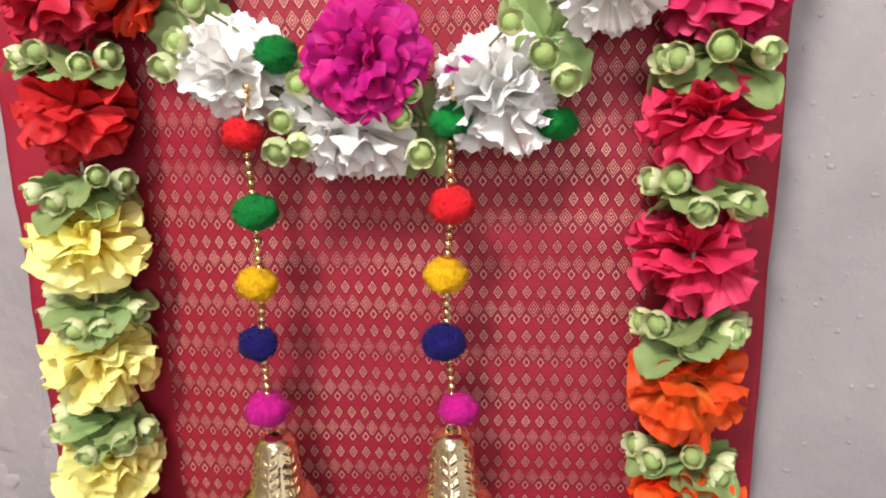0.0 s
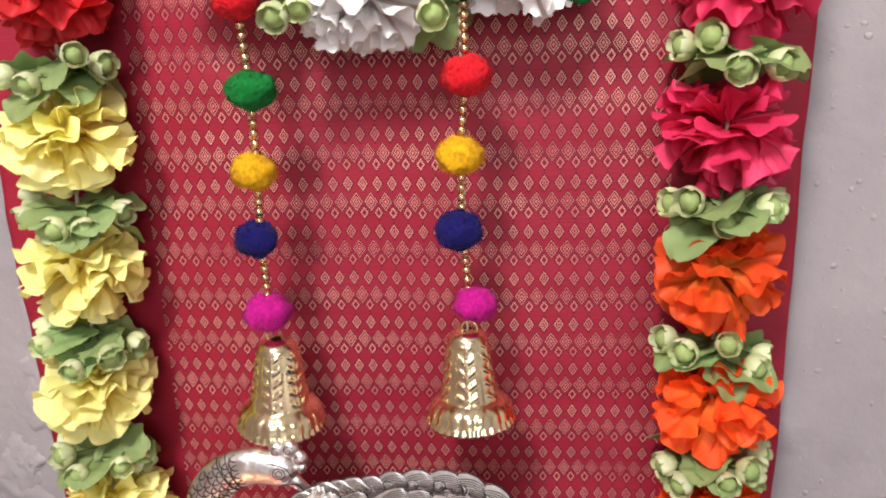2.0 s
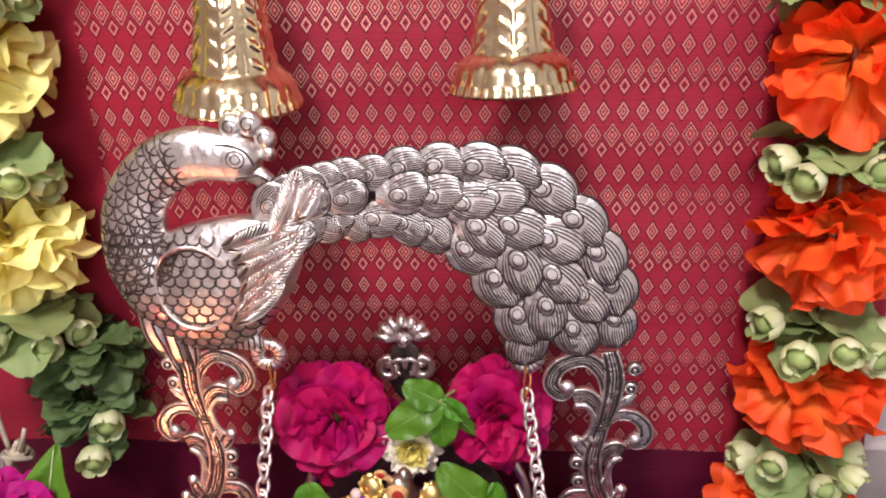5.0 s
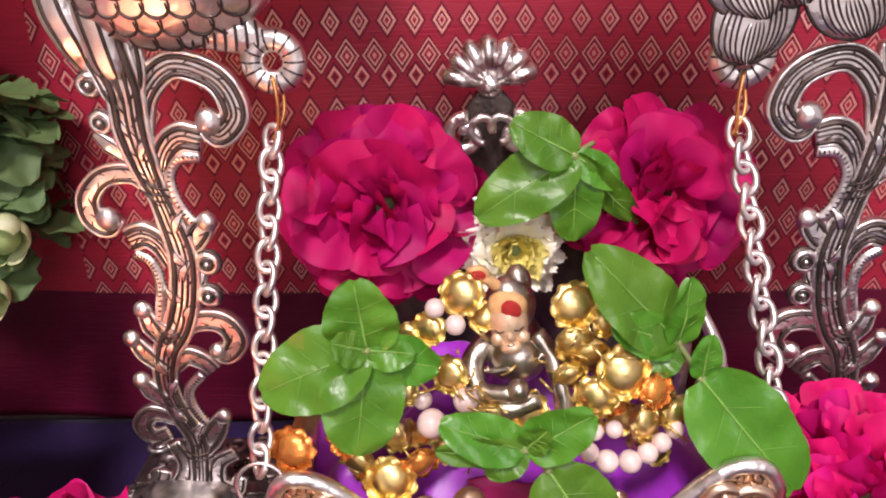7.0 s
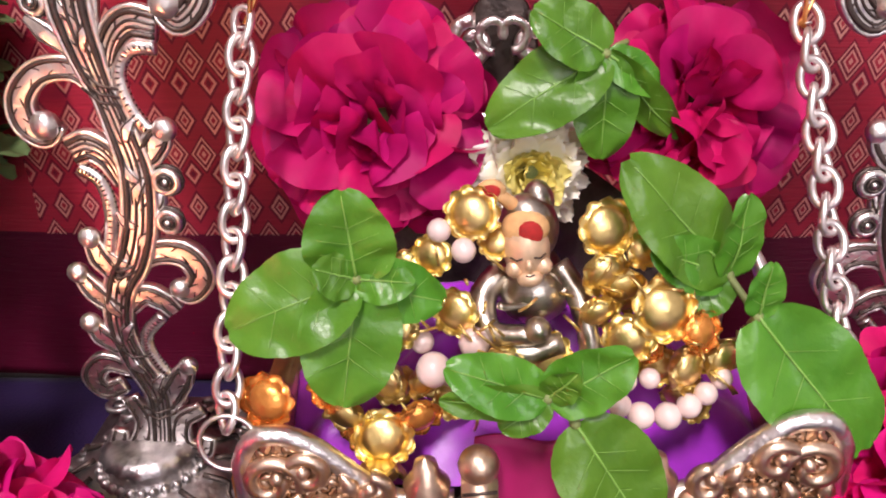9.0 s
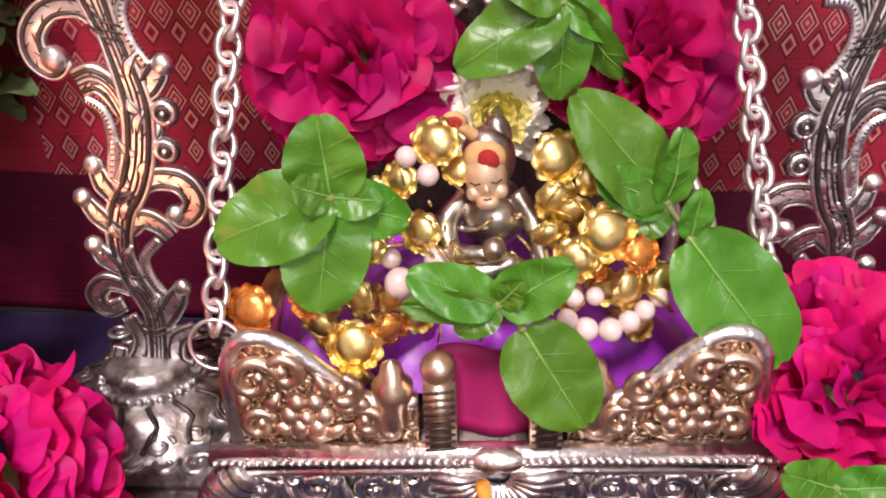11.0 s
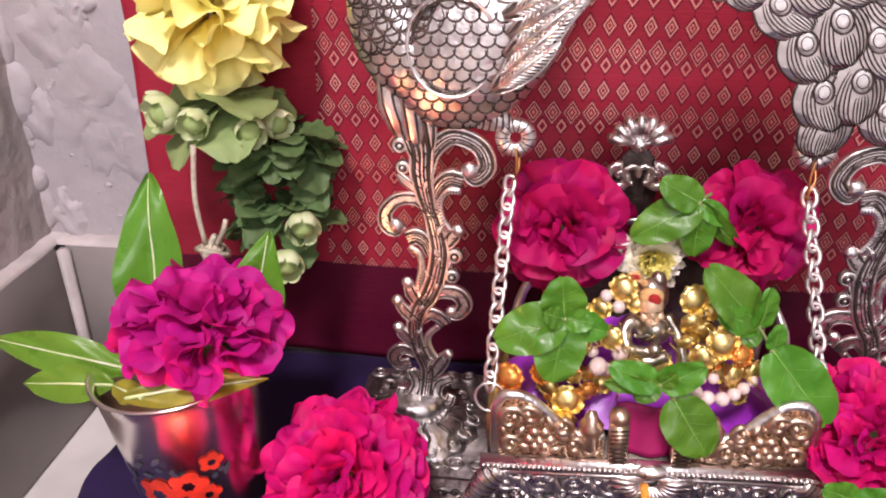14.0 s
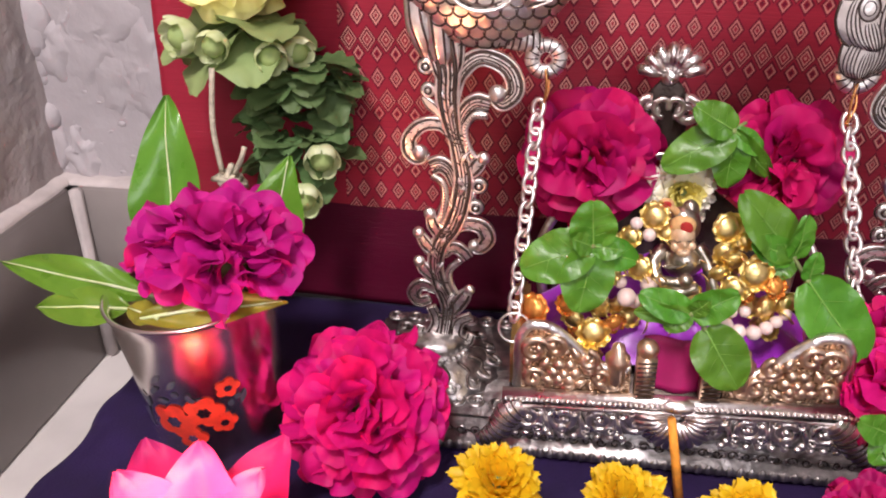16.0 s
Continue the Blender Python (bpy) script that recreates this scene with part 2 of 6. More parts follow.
    L(tc.outputs["Object"], mapt.inputs["Vector"])
    thr = N("ShaderNodeTexNoise")
    thr.inputs["Scale"].default_value = 1
    L(mapt.outputs["Vector"], thr.inputs["Vector"])
    base = N("ShaderNodeMixRGB")
    base.inputs[1].default_value, base.inputs[2].default_value = (0.25, 0.012, 0.030, 1), (0.40, 0.022, 0.046, 1)
    L(thr.outputs["Fac"], base.inputs[0])
    hem = N("ShaderNodeMixRGB")
    hem.inputs[2].default_value = (0.090, 0.003, 0.020, 1)
    L(base.outputs[0], hem.inputs[1])
    L(op("LESS_THAN", sep.outputs[2], 0.0605), hem.inputs[0])
    dk = N("ShaderNodeMixRGB")
    dk.inputs[2].default_value = (0.12, 0.004, 0.02, 1)
    L(hem.outputs[0], dk.inputs[1])
    L(op("MULTIPLY", op("MULTIPLY", dark, inside), 0.8), dk.inputs[0])
    mix = N("ShaderNodeMixRGB")
    mix.inputs[2].default_value = (0.83, 0.43, 0.34, 1)
    L(dk.outputs[0], mix.inputs[1])
    L(gold, mix.inputs[0])
    L(mix.outputs[0], b.inputs["Base Color"])
    L(op("MULTIPLY", gold, 0.5), b.inputs["Metallic"])
    b.inputs["Roughness"].default_value = 0.45
    b.inputs["Specular IOR Level"].default_value = 0.25
    bp = N("ShaderNodeBump")
    bp.inputs["Strength"].default_value, bp.inputs["Distance"].default_value = 0.5, 0.0006
    L(op("ADD", op("MULTIPLY", gold, 0.8), thr.outputs["Fac"]), bp.inputs["Height"])
    L(bp.outputs["Normal"], b.inputs["Normal"])
    return m


BROCADE = brocade_material()


def flame_material():
    m = bpy.data.materials.new("candle_flame")
    m.use_nodes = True
    b = m.node_tree.nodes["Principled BSDF"]
    b.inputs["Base Color"].default_value = (1, 0.6, 0.2, 1)
    b.inputs["Emission Color"].default_value = (1, 0.55, 0.18, 1)
    b.inputs["Emission Strength"].default_value = 60
    return m


FLAME = flame_material()
rnd = random.Random(7)


# ---- geometry helpers ----
class Geo:
    """Gathers vertices and faces of one mesh, with a material slot per face."""

    def __init__(self):
        self.v, self.f, self.s, self.slot = [], [], [], 0

    def add(self, verts, faces, m=None):
        k = len(self.v)
        self.v += [tuple(m @ Vector(p)) if m else tuple(p) for p in verts]
        self.f += [tuple(i + k for i in q) for q in faces]
        self.s += [self.slot] * len(faces)

    def grid(self, fn, nu, nv, wrap=False, m=None):
        vs = [fn(i / nu, j / nv) for j in range(nv + 1) for i in range(nu if wrap else nu + 1)]
        w = nu if wrap else nu + 1
        fs = [(j * w + i, j * w + (i + 1) % w, (j + 1) * w + (i + 1) % w, (j + 1) * w + i)
              for j in range(nv) for i in range(nu)]
        self.add(vs, fs, m)

    def ball(self, c, r, nu=14, nv=9, m=None):
        r = (r, r, r) if isinstance(r, (int, float)) else r

        def fn(u, v):
            a, t = u * 2 * math.pi, (0.004 + 0.992 * v) * math.pi
            return (c[0] + r[0] * math.cos(a) * math.sin(t), c[1] + r[1] * math.sin(a) * math.sin(t), c[2] - r[2] * math.cos(t))
        self.grid(fn, nu, nv, True, m)

    def lathe(self, prof, n=32, c=(0, 0, 0), wave=None, m=None):
        k = len(prof) - 1

        def fn(u, v):
            r, z = prof[min(k, round(v * k))]
            a = u * 2 * math.pi
            if wave:
                r, z = wave(a, r, z)
            return (c[0] + r * math.cos(a), c[1] + r * math.sin(a), c[2] + z)
        self.grid(fn, n, k, True, m)

    def tube(self, pts, rad, n=8, depth=1.0, side=(0, 1, 0), m=None, closed=False, square=1.0):
        """A round or flattened rod along pts; rad is one radius or one a point; depth scales it along side."""
        P = [Vector(p) for p in pts]
        k = len(P)
        rad = [rad] * k if isinstance(rad, (int, float)) else rad
        sd = Vector(side)
        vs = []
        for i, p in enumerate(P):
            if closed:
                t = P[(i + 1) % k] - P[i - 1]
            else:
                t = P[min(k - 1, i + 1)] - P[max(0, i - 1)]
            t.normalize()
            b = sd - t * sd.dot(t)
            if b.length < 1e-4:
                b = Vector((1, 0, 0)) - t * t.x
            b.normalize()
            q = t.cross(b)
            for j in range(n):
                a = 2 * math.pi * j / n
                ca, sa = math.cos(a), math.sin(a)
                ca, sa = math.copysign(abs(ca) ** square, ca), math.copysign(abs(sa) ** square, sa)
                vs.append(p + q * (ca * rad[i]) + b * (sa * rad[i] * depth))
        fs = []
        for i in range(k if closed else k - 1):
            for j in range(n):
                i2 = (i + 1) % k
                fs.append((i * n + j, i * n + (j + 1) % n, i2 * n + (j + 1) % n, i2 * n + j))
        if not closed:
            fs += [tuple(range(n))[::-1], tuple(range((k - 1) * n, k * n))]
        self.add(vs, fs, m)

    def box(self, lo, hi, bev=0.001, m=None):
        bm = bmesh.new()
        bmesh.ops.create_cube(bm, size=1)
        for w in bm.verts:
            w.co = Vector([lo[i] + (hi[i] - lo[i]) * (w.co[i] + 0.5) for i in range(3)])
        if bev:
            bmesh.ops.bevel(bm, geom=bm.edges[:], offset=bev, segments=2, affect="EDGES")
        bm.verts.index_update()
        self.add([w.co.copy() for w in bm.verts], [[w.index for w in q.verts] for q in bm.faces], m)
        bm.free()


def data_of(name, g, mats, smooth=True):
    me = bpy.data.meshes.new(name)
    me.from_pydata(g.v, [], g.f)
    for x in (mats if isinstance(mats, (list, tuple)) else [mats]):
        me.materials.append(x)
    me.polygons.foreach_set("material_index", g.s)
    me.polygons.foreach_set("use_smooth", [smooth] * len(me.polygons))
    me.update()
    return me


def part(name, g, mats, parent=None, label="", m=None, smooth=True):
    """Links a Geo, or a mesh made before, as one mesh object under a thing or a part."""
    ob = new(name, g if isinstance(g, bpy.types.Mesh) else data_of(name, g, mats, smooth))
    if parent:
        ob.parent = parent
    if m is not None:
        ob.matrix_basis = m
    return tagged(ob, label)


def thing(name, at, label, category, group="", m=None):
    ob = new(name)
    ob.empty_display_size = 0.01
    ob.matrix_basis = m if m is not None else Matrix.Translation(at)
    return tagged(ob, label, category, group)


def structure(name, g, mats, label, category, smooth=False):
    return tagged(part(name, g, mats, None, smooth=smooth), label, category, kind="structure")


def spline(pts, n=40):
    """A smooth line through pts (Catmull-Rom)."""
    P = [Vector(p) for p in pts]
    P = [P[0] * 2 - P[1]] + P + [P[-1] * 2 - P[-2]]
    out = []
    for k in range(n + 1):
        x = k / n * (len(P) - 3)
        i = min(int(x), len(P) - 4)
        t = x - i
        a, b, c, d = P[i:i + 4]
        out.append(0.5 * (2 * b + (c - a) * t + (2 * a - 5 * b + 4 * c - d) * t * t + (3 * b - a - 3 * c + d) * t ** 3))
    return out


def lerp_list(vals, n):
    return [float(np.interp(i / n * (len(vals) - 1), range(len(vals)), vals)) for i in range(n + 1)]


def aim(at, direction, spin=0.0, scale=1.0):
    """A pose at a place whose z axis points along direction."""
    q = Vector(direction).to_track_quat("Z", "Y").to_matrix().to_4x4()
    return Matrix.Translation(at) @ q @ Matrix.Rotation(spin, 4, "Z") @ Matrix.Scale(scale, 4)


# ---- the room ----
g = Geo()
g.box((-0.60, 0.492, -0.06), (2.3, 0.62, 2.5), 0)
structure("wall_north", g, WALL, "off-white plastered wall behind the shrine with lumps in its paint", "wall")
g = Geo()
g.box((-0.58, -2.4, -0.06), (-0.438, 0.492, 2.5), 0)
structure("wall_west", g, PLASTER, "off-white plastered side wall meeting the shrine corner", "wall")
g = Geo()
g.box((2.3, -2.4, -0.06), (2.42, 0.62, 2.5), 0)
structure("wall_east", g, CEIL, "unseen plain beige wall added to close the room", "wall")
# unseen south wall, its opening added where the fill light stands
g = Geo()
g.box((-0.58, -2.52, -0.06), (-0.15, -2.4, 2.5), 0)
g.box((1.25, -2.52, -0.06), (2.42, -2.4, 2.5), 0)
g.box((-0.15, -2.52, -0.06), (1.25, -2.4, 0.75), 0)
g.box((-0.15, -2.52, 1.95), (1.25, -2.4, 2.5), 0)
structure("wall_south", g, CEIL, "unseen plain beige wall with an added opening", "wall")
g = Geo()
g.box((-0.6, -2.52, -0.14), (2.42, 0.62, -0.06), 0)
structure("floor", g, FLOOR, "beige stone floor beside the low platform", "floor")
g = Geo()
g.box((-0.6, -2.52, 2.5), (2.42, 0.62, 2.6), 0)
structure("ceiling", g, CEIL, "unseen plain beige ceiling added to close the room", "ceiling")

# plaster lumps on the wall
g = Geo()
for i in range(900):
    x, z, r = rnd.uniform(0.15, 0.42), rnd.uniform(-0.03, 0.75), 0.0006 + 0.0018 * rnd.random() ** 3
    g.ball((x, 0.492, z), (r * rnd.uniform(0.8, 1.6), r * 0.35, r), 8, 5)
for i in range(160):
    x, z, r = rnd.uniform(-0.437, -0.34), rnd.uniform(0.06, 0.35), 0.0004 + 0.0014 * rnd.random() ** 4
    g.ball((x, 0.492, z), (r * rnd.uniform(1, 2.0), r * 0.3, r), 8, 5)
for i in range(26):
    cx, cz, r, ph = rnd.uniform(-0.430, -0.335), rnd.uniform(0.07, 0.36), rnd.uniform(0.008, 0.026), rnd.uniform(0, 9)

    def patch(u, v):
        a = 2 * math.pi * u
        rr = r * v * (1 + 0.55 * noise.noise((math.cos(a) * 1.6 + ph, math.sin(a) * 1.6, ph)) + 0.25 * noise.noise((math.cos(a) * 5, math.sin(a) * 5 + ph, 1)))
        x = max(-0.4375, cx + rr * math.cos(a))
        return (x, 0.4922 - 0.0032 * (1 - v ** 6) * (0.7 + 0.6 * noise.noise((x * 60, ph, v * 3))), cz + rr * 1.3 * math.sin(a))
    g.grid(patch, 40, 7, True)
for i in range(70):
    z, r = rnd.uniform(0.06, 0.42), 0.0018 + 0.0075 * rnd.random() ** 2
    g.ball((-0.4385 + rnd.uniform(0, 0.002), 0.4925, z), (r * rnd.uniform(0.5, 1.6), r * rnd.uniform(0.3, 0.7), r * rnd.uniform(0.8, 2.2)), 9, 6)
tagged(part("wall_lump", g, WALL), "small lumps of plaster under the wall paint", "plaster", kind="stuff")

# skirting tiles with a rough mortar lip on top
sk = tagged(new("baseboard"), "grey tile skirting with a rough pale mortar lip", "baseboard", kind="structure")
for x0 in (-0.4255, -0.1235, 0.1785, 0.4805, 0.7825):
    g = Geo()
    g.box((x0, 0.481, -0.0595), (x0 + 0.299, 0.4915, 0.056), 0.0012)
    part("tile", g, SKIRT, sk)
for k in range(5):
    g = Geo()
    g.box((-0.4375, 0.478 - 0.302 * (k + 1) + 0.003, -0.0595), (-0.4265, 0.478 - 0.302 * k, 0.056), 0.0012)
    part("tile", g, SKIRT, sk)
g = Geo()


def lip(u, v):
    a = v * math.pi / 2
    x = -0.4375 + u * 1.6
    h = 0.004 + 0.003 * noise.noise((x * 25, 0, 0)) + 0.002 * noise.noise((x * 90, 3, 0))
    return (x, 0.4925 - (0.009 + 0.002 * noise.noise((x * 30, 9, 0))) * math.cos(a), 0.056 + h * math.sin(a))


def lip_side(u, v):
    a = v * math.pi / 2
    y = 0.4925 - u * 0.9
    h = 0.004 + 0.003 * noise.noise((y * 25, 5, 0)) + 0.002 * noise.noise((y * 90, 3, 4))
    return (-0.4385 + (0.009 + 0.002 * noise.noise((y * 30, 9, 2))) * math.cos(a), y, 0.056 + h * math.sin(a))


g.grid(lip, 260, 6)
g.grid(lip_side, 200, 6)
g.box((-0.4268, 0.4745, -0.059), (-0.4205, 0.4812, 0.056), 0.001)
part("mortar_lip", g, MORTAR, sk, "rough pale mortar", smooth=True)

# low platform with its indigo cloth
g = Geo()
g.box((-0.345, 0.02, -0.06), (0.36, 0.468, -0.004), 0.002)
tagged(part("low_platform", g, mat("platform_wood", (0.22, 0.13, 0.07), 0.6, scale=30)), "low wooden platform hidden under an indigo cloth", "platform")


def spread(u, v):
    x = -0.405 + u * 0.80
    y = 0.02 + v * 0.4535
    edge = -0.352 + 0.010 * noise.noise((y * 14, 1, 0)) + 0.006 * noise.noise((y * 40, 5, 0))
    over = max(0.0, edge - x)
    z = 0.0 + 0.0012 * noise.noise((x * 22, y * 22, 0)) - 0.0006
    if over > 0:
        x = edge - 0.035 * math.sin(min(1, over / 0.055) * 1.1) * (0.7 + 0.35 * noise.noise((y * 20, 2, 0)))
        z = -0.057 * min(1, over / 0.045) ** 1.4
    return (x, y, z)


g = Geo()
g.grid(spread, 150, 110)
cl = tagged(part("tablecloth", g, VELVET), "dark indigo cloth spread over the low platform", "cloth")
so = cl.modifiers.new("thickness", "SOLIDIFY")
so.thickness, so.offset = 0.0012, -1


# ---- brocade hanging ----
def drape(u, v):
    x = -0.358 + u * 0.498
    z = 0.0003 + v * 0.80
    y = 0.4745 + 0.0022 * math.sin(x * 38 + 2 * noise.noise((x * 6, 0, z * 3))) + 0.0025 * noise.noise((x * 9, 4, z * 7))
    y += 0.0014 * noise.noise((x * 5, 1, z * 40))
    x += 0.003 * noise.noise((0, 7, z * 9)) * (u - 0.5) * 2 - 0.006 * v * (u > 0.5) * (u - 0.5) * 2
    return (x, min(y, 0.4785), z)


g = Geo()
g.grid(drape, 150, 220)
br = tagged(part("brocade_hanging", g, BROCADE), "maroon silk brocade with gold diamonds hung against the wall", "cloth")
so = br.modifiers.new("thickness", "SOLIDIFY")
so.thickness, so.offset = 0.0008, 1


# ---- flowers and leaves ----
def petal_into(g, length, width, cup=0.3, curl=0.2, ruffle=0.06, folds=3, m=None, nu=9, nv=7, ph=0.0, tip=0.5, base=0.25, notch=0.0):
    """A thin petal from the origin along x, facing z."""
    def fn(u, v):
        s = v
        t = 2 * u - 1
        w = base + (1 - base) * math.sin(min(1, s / 0.62) * math.pi / 2)
        w *= max(0.05, 1 - (max(0, s - 0.55) / 0.45) ** 2.6) ** tip
        y = 0.5 * width * w * t
        edge = length * (notch * math.sin(folds * 3.1 * t + ph) * s ** 3 + 0.04 * math.sin(9 * t + ph * 2) * s ** 4)
        x = length * s * (1 - 0.16 * t * t * s) + edge
        z = cup * width * 0.5 * t * t * (0.4 + 0.6 * s) + curl * length * s * s * (1 - 0.5 * s)
        z += ruffle * length * math.sin(folds * math.pi * t + ph) * s ** 1.5 + 0.4 * ruffle * length * math.sin(7.3 * t + 3 * ph) * s ** 3
        z += 1.6 * ruffle * length * noise.noise((2.2 * t + ph * 7, 2.6 * s, ph)) * s
        return (x, y, z)
    g.grid(fn, nu, nv, False, m)


def fan_petal_into(g, length, half, cup=0.2, roll=0.25, ruffle=0.07, folds=2.5, m=None, nu=18, nv=11, ph=0.0):
    """A fan-shaped petal with a round wavy edge that rolls back, from the origin along x, facing z."""
    def fn(u, v):
        t = 2 * u - 1
        a = half * t * (0.75 + 0.25 * v)
        r = length * v * (1 + 0.05 * math.sin(5 * t + ph) * v * v + 0.012 * math.sin(9 * t + 2 * ph) * v ** 3 - (0.10 + 0.12 * t * t) * t * t * v)
        z = length * (cup * (v - 0.35 * v * v) * (0.25 + 0.75 * t * t) - roll * max(0, v - 0.45) ** 1.6)
        z += ruffle * length * (math.sin(folds * math.pi * t + ph) * v ** 1.8 + 1.3 * noise.noise((2 * t + ph * 5, 2.4 * v, ph)) * v)
        return (r * math.cos(a), r * math.sin(a), z)
    g.grid(fn, nu, nv, False, m)


def leaf_into(g, length, width, bend=0.15, fold=0.25, m=None, nu=8, nv=12, serr=0.0, point=1.0, lobes=0.0, ph=0.0):
    """A leaf from the origin along x, facing z, with a raised midrib fold."""
    def fn(u, v):
        t = 2 * u - 1
        w = math.sin(math.pi * min(1, v * 0.97 + 0.02) ** 0.82) ** point
        w *= 1 + serr * math.sin(v * 60) + lobes * math.sin(v * 17 + ph)
        y = 0.5 * width * w * t
        z = fold * abs(y) - bend * length * v * v + 0.02 * length * math.sin(9 * v + 4 * t + ph) + 0.03 * width * math.sin(18 * v) * abs(t)
        return (length * v, y, z)
    g.grid(fn, nu, nv, False, m)


def full_rose(m, R, mats, label, seed, n=100, flat=0.8, size=0.5, group="roses", ruffle=0.10, low=1.25):
    """A crowded double rose: small crinkled petals standing out of a dome on all sides."""
    q = random.Random(seed)
    metas = []
    for k in range(6):
        g = Geo()
        fan_petal_into(g, R * size * (0.86 + 0.05 * k), q.uniform(0.62, 0.86), q.uniform(0.20, 0.42), q.uniform(0.15, 0.75), ruffle * q.uniform(0.7, 1.2), q.uniform(1.1, 2.3), nu=14, nv=9, ph=q.random() * 6)
        metas.append(data_of("petal", g, mats))
    th = thing("rose", None, label, "flower", group, m)
    for i in range(n):
        c = 1 - (i + 0.5) / n * low
        sn, a = math.sqrt(max(0, 1 - c * c)), i * 2.39996 + q.uniform(-0.25, 0.25)
        d = Vector((sn * math.cos(a), sn * math.sin(a), c * flat))
        ax = (d + Vector((q.gauss(0, 1), q.gauss(0, 1), q.gauss(0, 1))) * 0.22 + Vector((0, 0, 0.10))).normalized()
        nr = Vector((-math.cos(a) + q.gauss(0, 0.4), -math.sin(a) + q.gauss(0, 0.4), 0.55))
        nr = (nr - ax * nr.dot(ax)).normalized()
        sd = nr.cross(ax)
        at = d * R * (1.0 - 0.92 * size) - Vector((0, 0, R * 0.10))
        mm = Matrix(((ax.x, sd.x, nr.x, at.x), (ax.y, sd.y, nr.y, at.y), (ax.z, sd.z, nr.z, at.z), (0, 0, 0, 1)))
        part("petal", q.choice(metas), None, th, m=mm @ Matrix.Rotation(q.uniform(-0.5, 0.5), 4, "X") @ Matrix.Scale(q.uniform(0.85, 1.1), 4))
    g = Geo()
    g.ball((0, 0, -R * 0.42), (R * 0.30, R * 0.30, R * 0.20), 10, 6)
    part("calyx", g, STEM, th, "green calyx")
    # furled heart
    for k in range(16):
        a, r = k * 2.39996, 0.028 * R * k ** 0.5 * 2.2
        mm = Matrix.Translation((r * math.cos(a), r * math.sin(a), R * (flat * (1.0 - 0.92 * size) - 0.30))) @ Matrix.Rotation(a, 4, "Z") @ Matrix.Rotation(-radians(84 - 1.6 * k + q.uniform(-8, 8)), 4, "Y") @ Matrix.Scale(0.80 + 0.012 * k, 4)
        part("petal", q.choice(metas), None, th, m=mm)
    return th


def fabric_flower(mats, R, seed, pleat=0.095):
    """An artificial bloom threaded on a string: tiers of broad ruffled petals, upright at the top and drooping below."""
    q = random.Random(seed)
    g = Geo()
    for n, zz, tilt, ln in ((4, 0.10, 80, 0.60), (7, 0.16, 60, 0.74), (9, 0.18, 38, 0.86), (10, 0.14, 16, 0.92), (10, 0.08, -6, 0.94), (10, 0.04, -28, 0.92), (9, 0.0, -50, 0.86), (7, -0.06, -70, 0.74)):
        for k in range(n):
            a = 2 * math.pi * (k + q.uniform(-0.3, 0.3)) / n + tilt
            mm = Matrix.Rotation(a, 4, "Z") @ Matrix.Translation((R * 0.07, 0, R * (zz + q.uniform(-0.05, 0.05)))) @ Matrix.Rotation(-radians(tilt + q.uniform(-24, 24)), 4, "Y") @ Matrix.Rotation(q.uniform(-0.75, 0.75), 4, "X")
            fan_petal_into(g, R * ln * q.uniform(0.86, 1.08), q.uniform(0.40, 0.62), q.uniform(-0.05, 0.25), q.uniform(0.05, 0.75), pleat * q.uniform(0.6, 1.4), q.uniform(1.0, 2.6), mm, 14, 9, q.random() * 6)
    return data_of("flower", g, mats)


def pleated_flower(mats, R, seed):
    """A fan-pleated cloth bloom: nested funnels with toothed edges, opening along z from the string."""
    q = random.Random(seed)
    g = Geo()
    for tilt, ln in ((56, 0.84), (34, 1.0), (8, 1.0)):
        ph, n, tl = q.random() * 6, q.choice((8, 9)), radians(tilt)

        def fn(u, v):
            a = 2 * math.pi * u
            lobe = 0.86 + 0.14 * abs(math.sin(2.5 * a + ph)) ** 0.5
            r = R * ln * (0.05 + 0.95 * v) * (1 - v + v * lobe) * (1 + 0.028 * math.sin(37 * a + ph) * v ** 5)
            e = tl + 0.12 * math.sin(n * a + ph) * min(1, 1.6 * v) + 0.20 * noise.noise((math.cos(a) * 1.3 + ph, math.sin(a) * 1.3, v)) * v
            return (r * math.cos(e) * math.cos(a), r * math.cos(e) * math.sin(a), r * math.sin(e))
        g.grid(fn, 150, 9, True)
    return data_of("flower", g, mats)


def bud_mesh(r, seed):
    """A half-open pale bud: six cupped lobes round a dark heart, opening along z."""
    q = random.Random(seed)
    g = Geo()
    g.slot = 0
    for j in range(6):
        a0, open_to = 2 * math.pi * j / 6, q.uniform(0.56, 0.70)

        def fn(u, v):
            t = 2 * u - 1
            th = math.pi * (0.98 - v * open_to)
            w = 0.60 * (math.sin(math.pi * (0.12 + 0.68 * v)) ** 0.6)
            a = a0 + t * w
            rr = r * (1 + 0.10 * (1 - t * t) + 0.16 * v * v)
            return (rr * math.sin(th) * math.cos(a), rr * math.sin(th) * math.sin(a), rr * 1.12 * math.cos(th))
        g.grid(fn, 6, 7)
    g.slot = 1
    g.ball((0, 0, -r * 0.12), r * 0.80, 12, 8)
    return data_of("bud", g, [BUD, BUDIN])


BUDS = [bud_mesh(0.0072, 1), bud_mesh(0.0062, 2)]


def fab_leaf_mesh(k, mats):
    g = Geo()
    leaf_into(g, 0.036, 0.033, 0.24, 0.18, None, 12, 24, serr=0.02, point=0.42, lobes=0.11, ph=k * 1.7)
    return data_of("leaf", g, mats)


FLEAVES = [fab_leaf_mesh(k, FABLEAF) for k in range(3)]
DLEAVES = [fab_leaf_mesh(k + 4, DARKLEAF) for k in range(2)]


